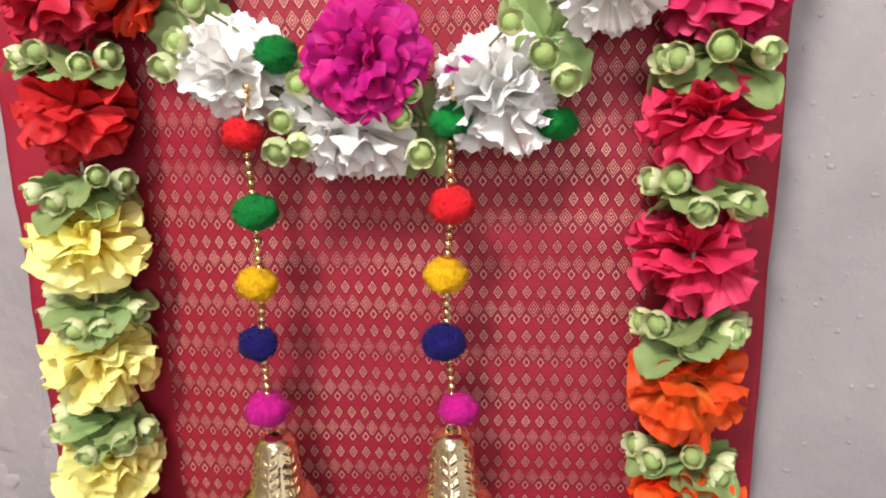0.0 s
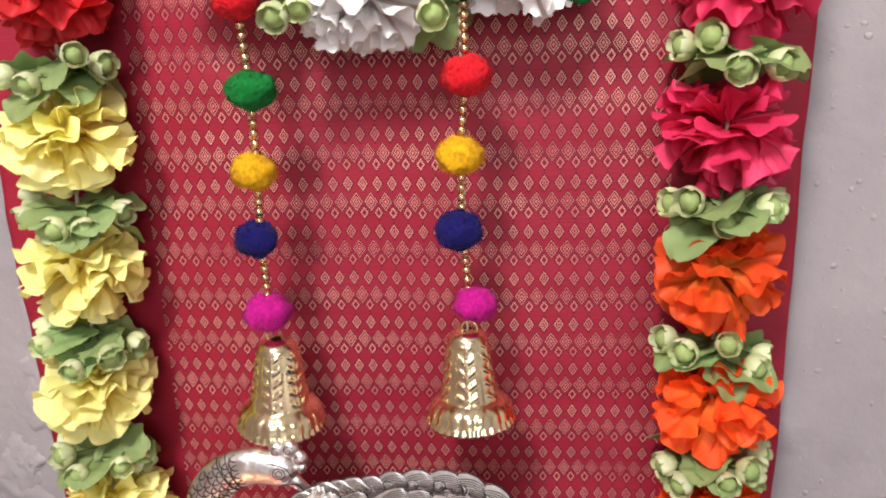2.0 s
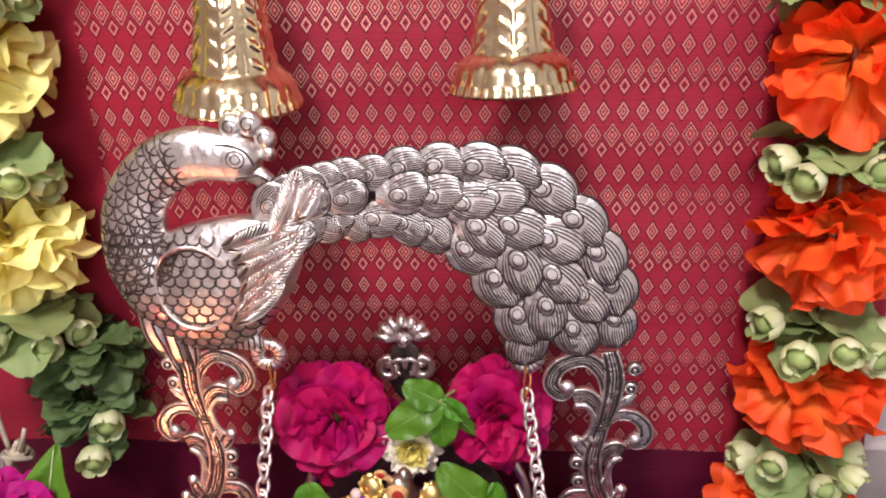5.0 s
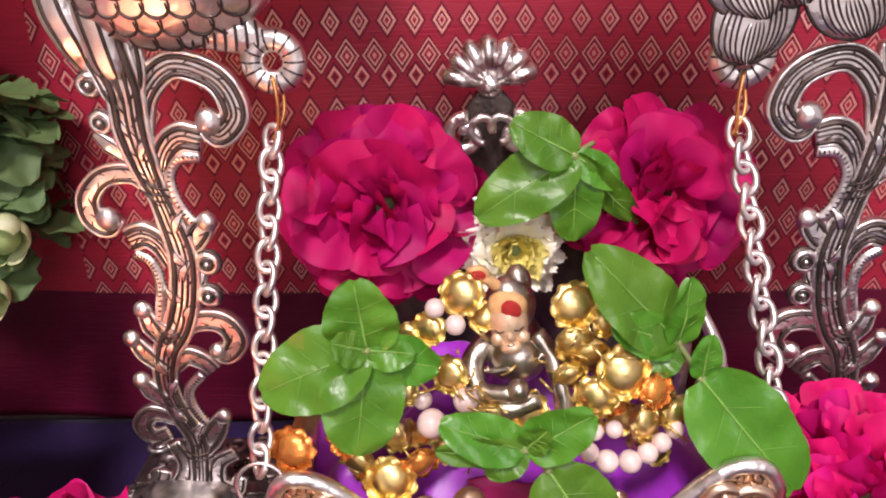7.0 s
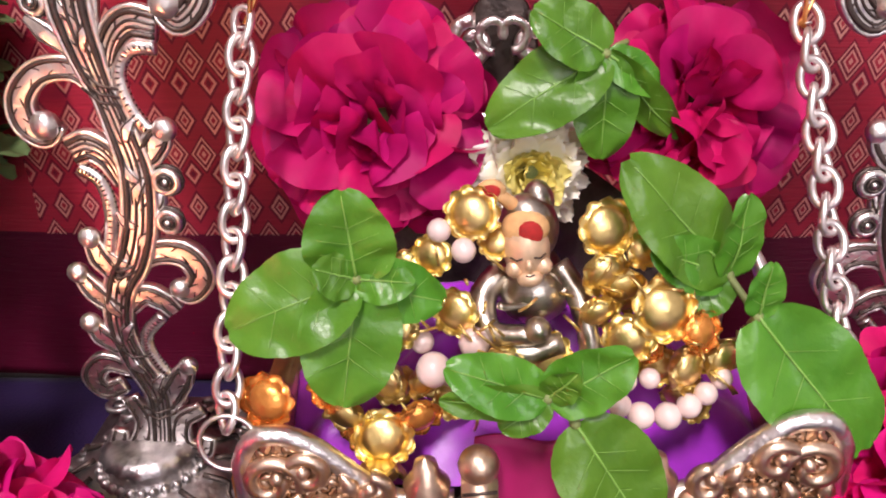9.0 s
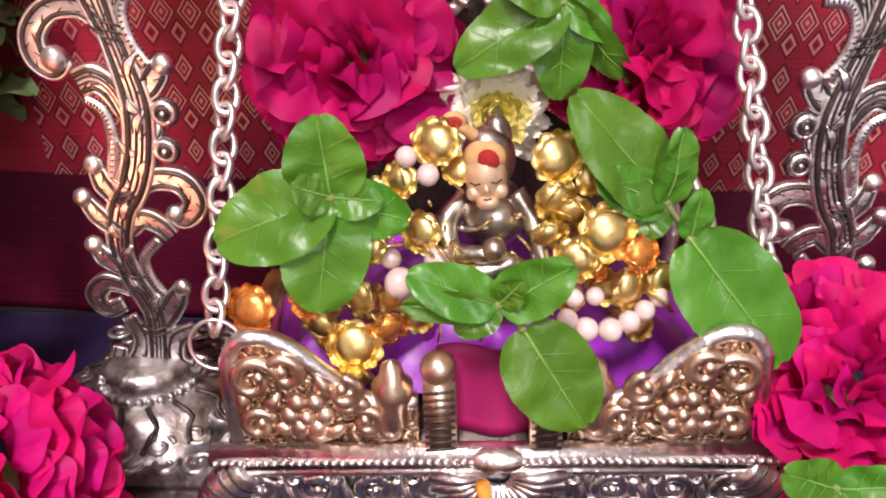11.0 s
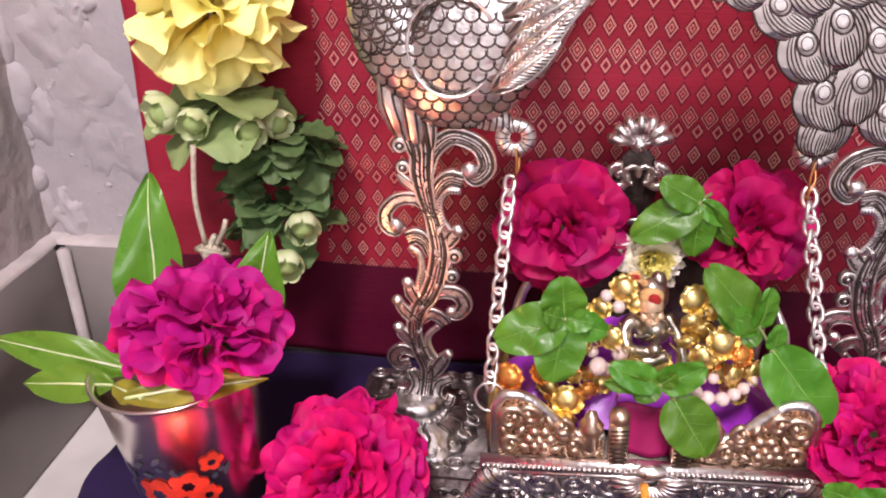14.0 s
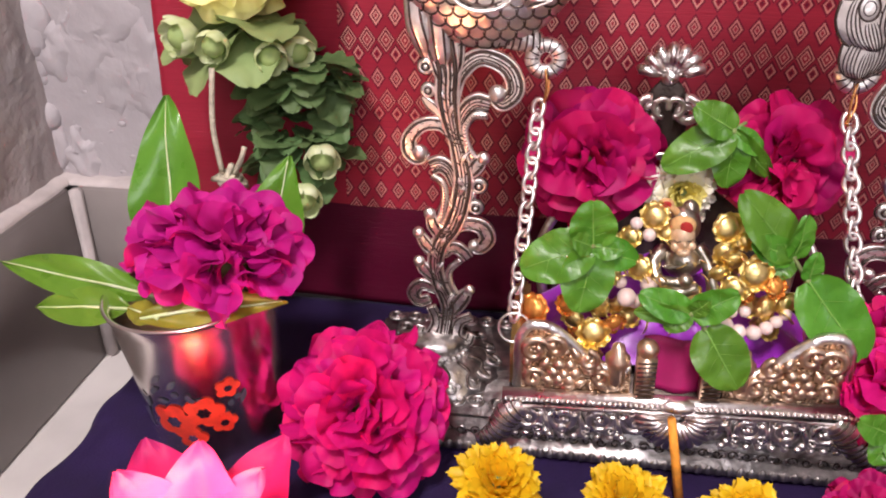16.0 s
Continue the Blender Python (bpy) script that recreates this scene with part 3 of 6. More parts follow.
def bud_tier(parent, c, q, n_leaf=9, n_bud=5, leaves=None):
    """A whorl of fabric leaves with pale buds standing out of it, threaded on the garland."""
    leaves = leaves or FLEAVES
    for j in range(n_leaf):
        a = 2 * math.pi * j / n_leaf + q.uniform(-0.3, 0.3)
        e = radians(q.uniform(-24, 14))
        mm = Matrix.Translation(Vector(c) + Vector((0, 0, q.uniform(-0.008, 0.006)))) @ Matrix.Rotation(a, 4, "Z") @ Matrix.Rotation(-e, 4, "Y") @ Matrix.Rotation(q.uniform(-0.5, 0.5), 4, "X") @ Matrix.Scale(q.uniform(0.85, 1.1), 4)
        part("leaf", q.choice(leaves), None, parent, m=mm)
    for j in range(n_bud):
        a = -math.pi / 2 + (j - (n_bud - 1) / 2) * 0.72 + q.uniform(-0.15, 0.15)
        dr = Vector((math.cos(a), math.sin(a), q.uniform(-0.35, 0.25))).normalized()
        at = Vector(c) + dr * q.uniform(0.027, 0.031) + Vector((0, 0, q.uniform(-0.004, 0.006)))
        part("bud", q.choice(BUDS), None, parent, "pale green half-open bud", aim(at, dr + Vector((0, -0.25, q.uniform(-0.2, 0.3))), q.random() * 6))
        g = Geo()
        g.tube([Vector(c), at], 0.0008, 5)
        part("stalk", g, STEM, parent)


FM = {"red": [fabric_flower(RED, 0.0360, 11), fabric_flower(RED, 0.0360, 12)],
      "yellow": [fabric_flower(YELLOW, 0.0375, 13), fabric_flower(YELLOW, 0.0375, 14), fabric_flower(YELLOW, 0.0375, 15)],
      "fuchsia": [fabric_flower(FUCHSIA, 0.0370, 16), fabric_flower(FUCHSIA, 0.0370, 17)],
      "orange": [fabric_flower(ORANGE, 0.0370, 18), fabric_flower(ORANGE, 0.0370, 19), fabric_flower(ORANGE, 0.0370, 20)],
      "white": [pleated_flower(WHITE, 0.0345, 21), pleated_flower(WHITE, 0.0345, 22)]}


def hanging_garland(x_of, steps, label, seed, z_end):
    q = random.Random(seed)
    th = thing("flower_garland", (x_of(0.6), 0.443, 0.0), label, "garland", "garlands beside the brocade")
    ox = x_of(0.6)
    g = Geo()
    g.tube([(x_of(z) - ox, 0, z) for z in np.linspace(0.72, z_end, 20)], 0.0012, 6)
    part("string", g, STRING, th, "thin string through the blooms")
    for kind, z in steps:
        c = (x_of(z) - ox, 0, z)
        if kind == "bud":
            bud_tier(th, c, q)
        else:
            part("flower", q.choice(FM[kind]), None, th, kind + " ruffled fabric bloom",
                 Matrix.Translation(c) @ Matrix.Rotation(q.uniform(0, 6.28), 4, "Z") @ Matrix.Rotation(q.uniform(-0.12, 0.12), 4, "Y"))
    return th


gl = hanging_garland(lambda z: -0.293 - 0.006 * math.sin(z * 9), [("red", 0.646), ("bud", 0.612), ("red", 0.590), ("bud", 0.560), ("red", 0.523), ("bud", 0.483), ("yellow", 0.440),
     ("bud", 0.398), ("yellow", 0.359), ("bud", 0.318), ("yellow", 0.280), ("bud", 0.238), ("yellow", 0.196), ("bud", 0.160)],
    "garland of red and yellow fabric flowers between green bud clusters", 31, 0.10)
q = random.Random(77)
for j in range(120):
    a = q.uniform(0, 6.28)
    mm = Matrix.Translation((0.013 + 0.012 * math.cos(a), 0.004 + 0.010 * math.sin(a), q.uniform(0.094, 0.146))) @ Matrix.Rotation(a, 4, "Z") @ Matrix.Rotation(q.uniform(-0.5, 0.6), 4, "Y") @ Matrix.Rotation(q.uniform(-0.5, 0.5), 4, "X") @ Matrix.Scale(q.uniform(0.34, 0.58), 4)
    part("leaf", q.choice(DLEAVES), None, gl, "dark green fabric leaf", mm)
for dx, dz, dy in ((0.020, -0.0, -0.022), (0.028, 0.018, -0.016)):
    part("bud", BUDS[0], None, gl, "pale green half-open bud", aim((dx, dy, 0.086 + dz), (0.3, -1, -0.2)))
g = Geo()
g.tube(spline([(-0.012, -0.034, 0.150), (-0.014, -0.036, 0.125), (-0.012, -0.037, 0.104)], 10), 0.0013, 6)
for k in range(4):
    g.tube(spline([(-0.018 + 0.003 * k, -0.034, 0.099 + 0.002 * k), (-0.010, -0.043, 0.103 - 0.002 * k), (-0.002 - 0.002 * k, -0.036, 0.098 + 0.003 * k), (-0.010, -0.030, 0.101), (-0.018 + 0.003 * k, -0.034, 0.099 + 0.002 * k)], 16), 0.0014, 6)
g.tube(spline([(-0.006, -0.038, 0.104), (-0.001, -0.041, 0.112), (0.001, -0.040, 0.118)], 8), 0.0012, 6)
g.tube(spline([(-0.012, -0.038, 0.098), (-0.008, -0.040, 0.088), (-0.001, -0.039, 0.080)], 8), 0.0014, 6)
part("knot", g, STRING, gl, "knotted loose end of pale string")

hanging_garland(lambda z: 0.089 + 0.004 * math.sin(z * 12), [("fuchsia", 0.632), ("bud", 0.610), ("fuchsia", 0.588), ("bud", 0.556), ("fuchsia", 0.515), ("bud", 0.479), ("fuchsia", 0.438), ("bud", 0.398),
     ("orange", 0.357), ("bud", 0.318), ("orange", 0.279), ("bud", 0.240), ("orange", 0.199), ("bud", 0.160), ("orange", 0.120), ("bud", 0.084), ("orange", 0.048)],
    "garland of fuchsia and orange fabric flowers between green bud clusters", 32, 0.03)

# swag across the top
sw = thing("flower_swag", (0, 0, 0), "curved swag of white fabric flowers, buds and leaves on the brocade", "garland")
arc = spline([(-0.272, 0.446, 0.64), (-0.215, 0.446, 0.585), (-0.165, 0.446, 0.54), (-0.10, 0.446, 0.518), (-0.05, 0.446, 0.522), (0.0, 0.446, 0.555), (0.045, 0.446, 0.61), (0.06, 0.446, 0.66)], 60)
g = Geo()
g.tube(arc, 0.0015, 6)
part("string", g, STRING, sw, "thin string through the blooms")
q = random.Random(5)


def on_swag(mesh, at, axis, spin, label):
    part("flower", mesh, None, sw, label, aim(at, axis, spin))


on_swag(FM["red"][0], (-0.243, 0.446, 0.606), (0.6, 0, -0.7), 0.3, "red ruffled fabric bloom")
for at, axis in (((-0.178, 0.436, 0.548), (-0.45, -0.55, -0.75)), ((-0.180, 0.438, 0.550), (0.20, -0.55, 0.75)),
                 ((-0.104, 0.438, 0.514), (-0.05, -0.45, -0.95)), ((-0.122, 0.440, 0.520), (-0.75, -0.6, -0.3)),
                 ((-0.035, 0.436, 0.535), (0.50, -0.50, -0.65)), ((-0.030, 0.440, 0.540), (-0.30, -0.45, 0.85)), ((-0.022, 0.442, 0.530), (0.85, -0.4, 0.1)),
                 ((0.032, 0.438, 0.594), (0.10, -0.50, -0.85)), ((0.036, 0.440, 0.600), (0.30, -0.45, 0.85))):
    on_swag(FM["white"][q.randrange(2)], at, axis, q.random() * 6, "white pleated fabric bloom")
for c, n in (((-0.215, 0.446, 0.582), 9), ((-0.146, 0.446, 0.530), 8), ((-0.068, 0.446, 0.515), 8), ((0.0, 0.446, 0.563), 9)):
    for j in range(n):
        a = 2 * math.pi * j / n + q.uniform(-0.3, 0.3)
        mm = Matrix.Translation(c) @ Matrix.Rotation(a, 4, "Y") @ Matrix.Rotation(q.uniform(-0.2, 0.9), 4, "Z") @ Matrix.Rotation(q.uniform(0.9, 2.2), 4, "X") @ Matrix.Scale(q.uniform(0.8, 1.05), 4)
        part("leaf", q.choice(FLEAVES), None, sw, m=mm)
for x, z, dx, dz in ((-0.203, 0.566, -0.2, 0.2), (-0.192, 0.585, 0.1, 0.5), (-0.212, 0.552, -0.4, -0.5), (-0.135, 0.542, 0.1, 0.3), (-0.146, 0.522, 0, 0), (-0.150, 0.505, -0.1, -0.6), (-0.137, 0.509, 0.3, -0.5),
                     (-0.073, 0.538, -0.1, 0.3), (-0.079, 0.524, -0.3, 0.1), (-0.068, 0.504, 0.1, -0.3), (-0.019, 0.572, -0.1, 0.3), (-0.002, 0.556, 0, 0), (0.010, 0.543, 0.3, -0.5)):
    part("bud", q.choice(BUDS), None, sw, "pale green half-open bud", aim((x, 0.415, z), (dx, -1, dz), q.random() * 6))
    g = Geo()
    g.tube([(x, 0.418, z), (x * 0.8 - 0.2 * 0.09, 0.444, z * 0.6 + 0.4 * 0.54)], 0.0008, 5)
    part("stalk", g, STEM, sw)

full_rose(aim((-0.097, 0.418, 0.553), (0.1, -1, 0.12), 0.4), 0.0335, ROSEPURP, "purple-pink rose tucked into the white flower swag", 41, 110, 0.6, 0.52)


# ---- pom-pom hangings with bells ----
def pom_mesh(name, seed):
    q = random.Random(seed)
    g = Geo()
    R = 0.0125

    def fn(u, v):
        a, t = u * 2 * math.pi, (0.01 + 0.98 * v) * math.pi
        d = Vector((math.cos(a) * math.sin(t), math.sin(a) * math.sin(t), -math.cos(t)))
        k = R * 0.93 * (1 + 0.16 * noise.noise(d * 1.8 + Vector((seed, 0, 0))) + 0.10 * noise.noise(d * 8))
        return (d.x * k * 1.08, d.y * k, d.z * k * 0.86)
    g.grid(fn, 36, 20, True)
    for i in range(2600):
        d = Vector((q.gauss(0, 1), q.gauss(0, 1), q.gauss(0, 1))).normalized()
        k = R * 0.90 * (1 + 0.16 * noise.noise(d * 1.8 + Vector((seed, 0, 0))))
        p = Vector((d.x * 1.08, d.y, d.z * 0.86)) * k
        e = p * (1 + q.uniform(0.05, 0.18)) + Vector((q.gauss(0, 1), q.gauss(0, 1), q.gauss(0, 1))) * 0.0007
        s = d.orthogonal().normalized() * 0.00022
        g.add([p - s, p + s, e], [(0, 1, 2)])
    return data_of("pompom", g, POM[name])


POMS = {k: [pom_mesh(k, i + 1), pom_mesh(k, i + 9)] for i, k in enumerate(POM)}
g = Geo()
g.ball((0, 0, 0), 0.0028, 12, 8)
BEAD = data_of("bead", g, BEADGOLD)


def bell_profile():
    pts = []
    for k in range(91):
        f = k / 90
        if f < 0.12:
            r, z = 0.003 + 0.0088 * math.sin(f / 0.12 * math.pi / 2), 0.0570 - 0.007 * (1 - math.cos(f / 0.12 * math.pi / 2))
        elif f < 0.68:
            s = (f - 0.12) / 0.56
            r, z = 0.0118 + 0.0016 * min(1, s * 4) + 0.0040 * s ** 2, 0.0500 - 0.034 * s
        elif f < 0.94:
            s = (f - 0.68) / 0.26
            r, z = 0.0174 + 0.0084 * math.sin(s * math.pi / 2) + 0.0009 * math.sin(s * math.pi * 2), 0.0160 - 0.0135 * s
        else:
            s = (f - 0.94) / 0.06
            r, z = 0.0258 + 0.0006 * math.sin(s * math.pi), 0.0025 - 0.0025 * s
        pts.append((r, z))
    return pts + [(0.0246, 0.0008), (0.0190, 0.010), (0.0165, 0.018), (0.0100, 0.050), (0.0005, 0.053)]


def bell_geo():
    g = Geo()

    def wave(a, r, z):
        if 0.016 < z < 0.050 and r > 0.0112:
            # six stems with paired leaves in relief
            t = (a * 6 / (2 * math.pi)) % 1 - 0.5
            leaf = math.sin((z - 0.016) * 2 * math.pi / 0.0075 - abs(t) * 9)
            r += 0.0008 * max(0, leaf) ** 0.7 * (0.06 < abs(t) < 0.36) + 0.0007 * (abs(t) < 0.045) - 0.0003 * (abs(t) > 0.44)
        elif z <= 0.016 and r > 0.0185:
            r += 0.0011 * abs(math.sin(a * 9)) ** 0.7 * math.sin((z / 0.016) * math.pi) + 0.0006 * math.sin(a * 36) * (z < 0.005)
        return r, z
    g.lathe(bell_profile(), 160, wave=wave)
    return g


BELL = data_of("bell", bell_geo(), BELLGOLD)


def bell_hanging(x, y, poms, bell_z, tilt, label, seed, top):
    q = random.Random(seed)
    th = thing("pompom_hanging", (x, y, 0), label, "hanging", "pom-pom hangings with bells")
    g = Geo()
    g.tube(spline([top, (0, 0, poms[0][1] + 0.008), (0, 0, 0.42), (0, 0, bell_z + 0.056)], 20), 0.0007, 5)
    part("thread", g, STRING, th)
    stops = [(None, top)] + [(k, (q.uniform(-0.002, 0.002), 0, z)) for k, z in poms]
    for (k0, a), (k1, b) in zip(stops, stops[1:]):
        a, b = Vector(a), Vector(b)
        span = (a - b).length
        n = max(2, round((span - (0.016 if k0 else 0.008)) / 0.0056))
        for i in range(n):
            f = ((0.0095 if k0 else 0.0) + (i + 0.5) * 0.0056) / span
            part("bead", BEAD, None, th, "small gold bead", Matrix.Translation(a.lerp(b, min(f, 0.93))))
    for k, p in stops[1:]:
        off = (q.uniform(-0.002, 0.002) + (0.004 if k == "magenta" and x > -0.1 else 0), -0.002, 0)
        part("pompom", q.choice(POMS[k]), None, th, k + " wool pom-pom", Matrix.Translation(Vector(p) + Vector(off)) @ Matrix.Rotation(q.uniform(0, 6), 4, "Z") @ Matrix.Rotation(q.uniform(-0.15, 0.15), 4, "Y") @ Matrix.Scale(q.uniform(0.97, 1.08), 4))
    part("bell", BELL, None, th, "embossed gold metal bell", Matrix.Translation((0.001, 0, bell_z)) @ Matrix.Rotation(tilt, 4, "Y") @ Matrix.Rotation(tilt * 1.3, 4, "X"))
    g = Geo()
    g.tube([(0.001 + 0.0045 * math.cos(a), 0, bell_z + 0.058 + 0.0045 * math.sin(a)) for a in np.linspace(0, 2 * math.pi, 18)[:-1]], 0.0008, 6, closed=True)
    part("loop", g, BEADGOLD, th, "gold wire loop")
    return th


bell_hanging(-0.171, 0.425, [("red", 0.514), ("green", 0.468), ("yellow", 0.424), ("blue", 0.385), ("magenta", 0.341)], 0.2685, 0.06,
             "string of coloured pom-poms and gold beads ending in a bell", 1, (0.008, -0.012, 0.543))
bell_hanging(-0.055, 0.427, [("green", 0.521), ("red", 0.473), ("yellow", 0.431), ("blue", 0.389), ("magenta", 0.346)], 0.2725, -0.03,
             "string of coloured pom-poms and gold beads ending in a bell", 2, (0.006, -0.006, 0.546))
for nm, at, s in (("green", (-0.150, 0.425, 0.558), 1.0), ("green", (0.006, 0.447, 0.517), 0.95), ("magenta", (-0.047, 0.44, 0.546), 0.9), ("yellow", (-0.136, 0.445, 0.557), 0.6)):
    p = part("pompom", POMS[nm][0], None, None, m=Matrix.Translation(at) @ Matrix.Rotation(at[0] * 90, 4, "Z") @ Matrix.Scale(s, 4))
    tagged(p, nm + " wool pom-pom tucked into the flower swag", "pom-pom", "pom-poms in the swag")


# ---- the peacock swing ----
def line_geo(g, pts, w, depth=0.8, grooves=True, n=10, off=0.45, y_front=None):
    """A flattened silver scroll with two blackened lines along its face. pts in the swing's plane; w: half-widths."""
    g.slot = 0
    g.tube(pts, w, 14, depth, square=0.6)
    if not grooves:
        return
    g.slot = 1
    for sgn in (-1, 1):
        out, rr = [], []
        for i, p in enumerate(pts):
            t = (pts[min(len(pts) - 1, i + 1)] - pts[max(0, i - 1)]).normalized()
            nrm = Vector((t.z, 0, -t.x))
            out.append(p + nrm * (w[i] * off * sgn) + Vector((0, -w[i] * depth * 0.96, 0)))
            rr.append(max(0.00020, w[i] * 0.12))
        g.tube(out, rr, 5)
    g.slot = 0


def curl(cx, cz, r0, a0, turn, r1=0.3, n=26, y=0.0):
    """Points of a spiral round (cx, cz): starts at radius r0 and angle a0 (degrees) and winds in by turn degrees."""
    out = []
    for k in range(n + 1):
        f = k / n
        a = radians(a0 + turn * f)
        r = r0 * (1 + (r1 - 1) * f ** 1.2)
        out.append(Vector((cx + r * math.cos(a), y, cz + r * math.sin(a))))
    return out


MID = -0.1045
swing = thing("temple_swing", (MID, 0.398, 0.0), "oxidised silver temple swing with a peacock arch on the indigo cloth", "swing")


def S(x, z, y=0.0):
    """World x and z in the swing's own plane."""
    return Vector((x - MID, y, z))


# base
g = Geo()
for lo, hi, b in (((-0.132, -0.041, 0.0), (0.132, 0.052, 0.008), 0.002), ((-0.128, -0.038, 0.008), (0.128, 0.048, 0.013), 0.002), ((-0.122, -0.034, 0.013), (0.122, 0.042, 0.017), 0.0015)):
    g.box(lo, hi, b)
for k in range(60):
    g.ball((-0.130 + k * 0.0044, -0.0412, 0.0042), (0.0018, 0.0010, 0.0026), 8, 5)
g.slot = 1
for k in range(44):
    g.tube(curl(-0.129 + k * 0.006, 0.0108, 0.0022, 0, 400 if k % 2 else -400, 0.3, 12, -0.0385), 0.00035, 5)
g.slot = 0
for sx in (-1, 1):
    for k in range(7):
        x = (0.066 + k * 0.0095) * sx
        for yy, zz, rr_ in ((-0.0275, 0.0172, 0.0042), (0.0365, 0.0172, 0.0042)):
            g.tube([Vector((p.x, yy + p.z, zz)) for p in curl(x, 0.0, rr_, 60 * k, 480 * (1 if k % 2 else -1), 0.25, 22)], 0.0011, 7, side=(0, 0, 1))
    for k in range(6):
        g.tube([Vector((0.1165 * sx + p.x, -0.028 + k * 0.011 + p.z, 0.0172)) for p in curl(0.0, 0.0, 0.0042, 50 * k, 480 * (1 if k % 2 else -1), 0.25, 22)], 0.0011, 7, side=(0, 0, 1))
for k in range(40):
    x = -0.1265 + k * 0.0065
    g.tube(curl(x, 0.0106, 0.0021, 40 * k, 400 * (1 if k % 2 else -1), 0.3, 14, -0.0382), 0.0006, 6)
base = part("base", g, [DULLSIL, DARKSIL], swing, "stepped silver base with a beaded edge")
for sx in (-1, 1):
    g = Geo()
    c = (0.097 * sx, 0, 0)
    g.lathe([(0.030, 0.017), (0.029, 0.0195), (0.024, 0.0205), (0.0225, 0.0235), (0.016, 0.0262), (0.0135, 0.0262), (0.0125, 0.030), (0.0135, 0.0315), (0.010, 0.034), (0.0, 0.0345)], 48, c,
            wave=lambda a, r, z: (r * (1 + 0.035 * math.sin(a * 16) * (r > 0.011)), z))
    g.slot = 1
    for k in range(14):
        a = 2 * math.pi * k / 14
        p = [Vector((c[0] + rr * math.cos(a + dd), rr * math.sin(a + dd), zz + 0.0004)) for rr, zz, dd in ((0.0285, 0.0200, 0.0), (0.0235, 0.0215, 0.08), (0.0225, 0.0240, 0.16), (0.0165, 0.0264, 0.05))]
        g.tube(spline(p, 8), 0.0008, 5)
    g.slot = 0
    for k in range(30):
        a = 2 * math.pi * k / 30
        g.ball((c[0] + 0.0142 * math.cos(a), 0.0142 * math.sin(a), 0.0272), 0.0014, 7, 5)
    for k in range(16):
        a = 2 * math.pi * k / 16
        cc = Vector((c[0] + 0.0262 * math.cos(a), 0.0262 * math.sin(a), 0.0204))
        tx, ty = Vector((-math.sin(a), math.cos(a), 0)), Vector((-math.cos(a), -math.sin(a), 0.25))
        g.tube([cc + tx * p.x + ty * p.z for p in curl(0, 0, 0.0040, 0, 420 * (1 if k % 2 else -1), 0.25, 16)], 0.0008, 6)
    part("foot", g, [DULLSIL, DARKSIL], swing, "domed ribbed foot of the post")


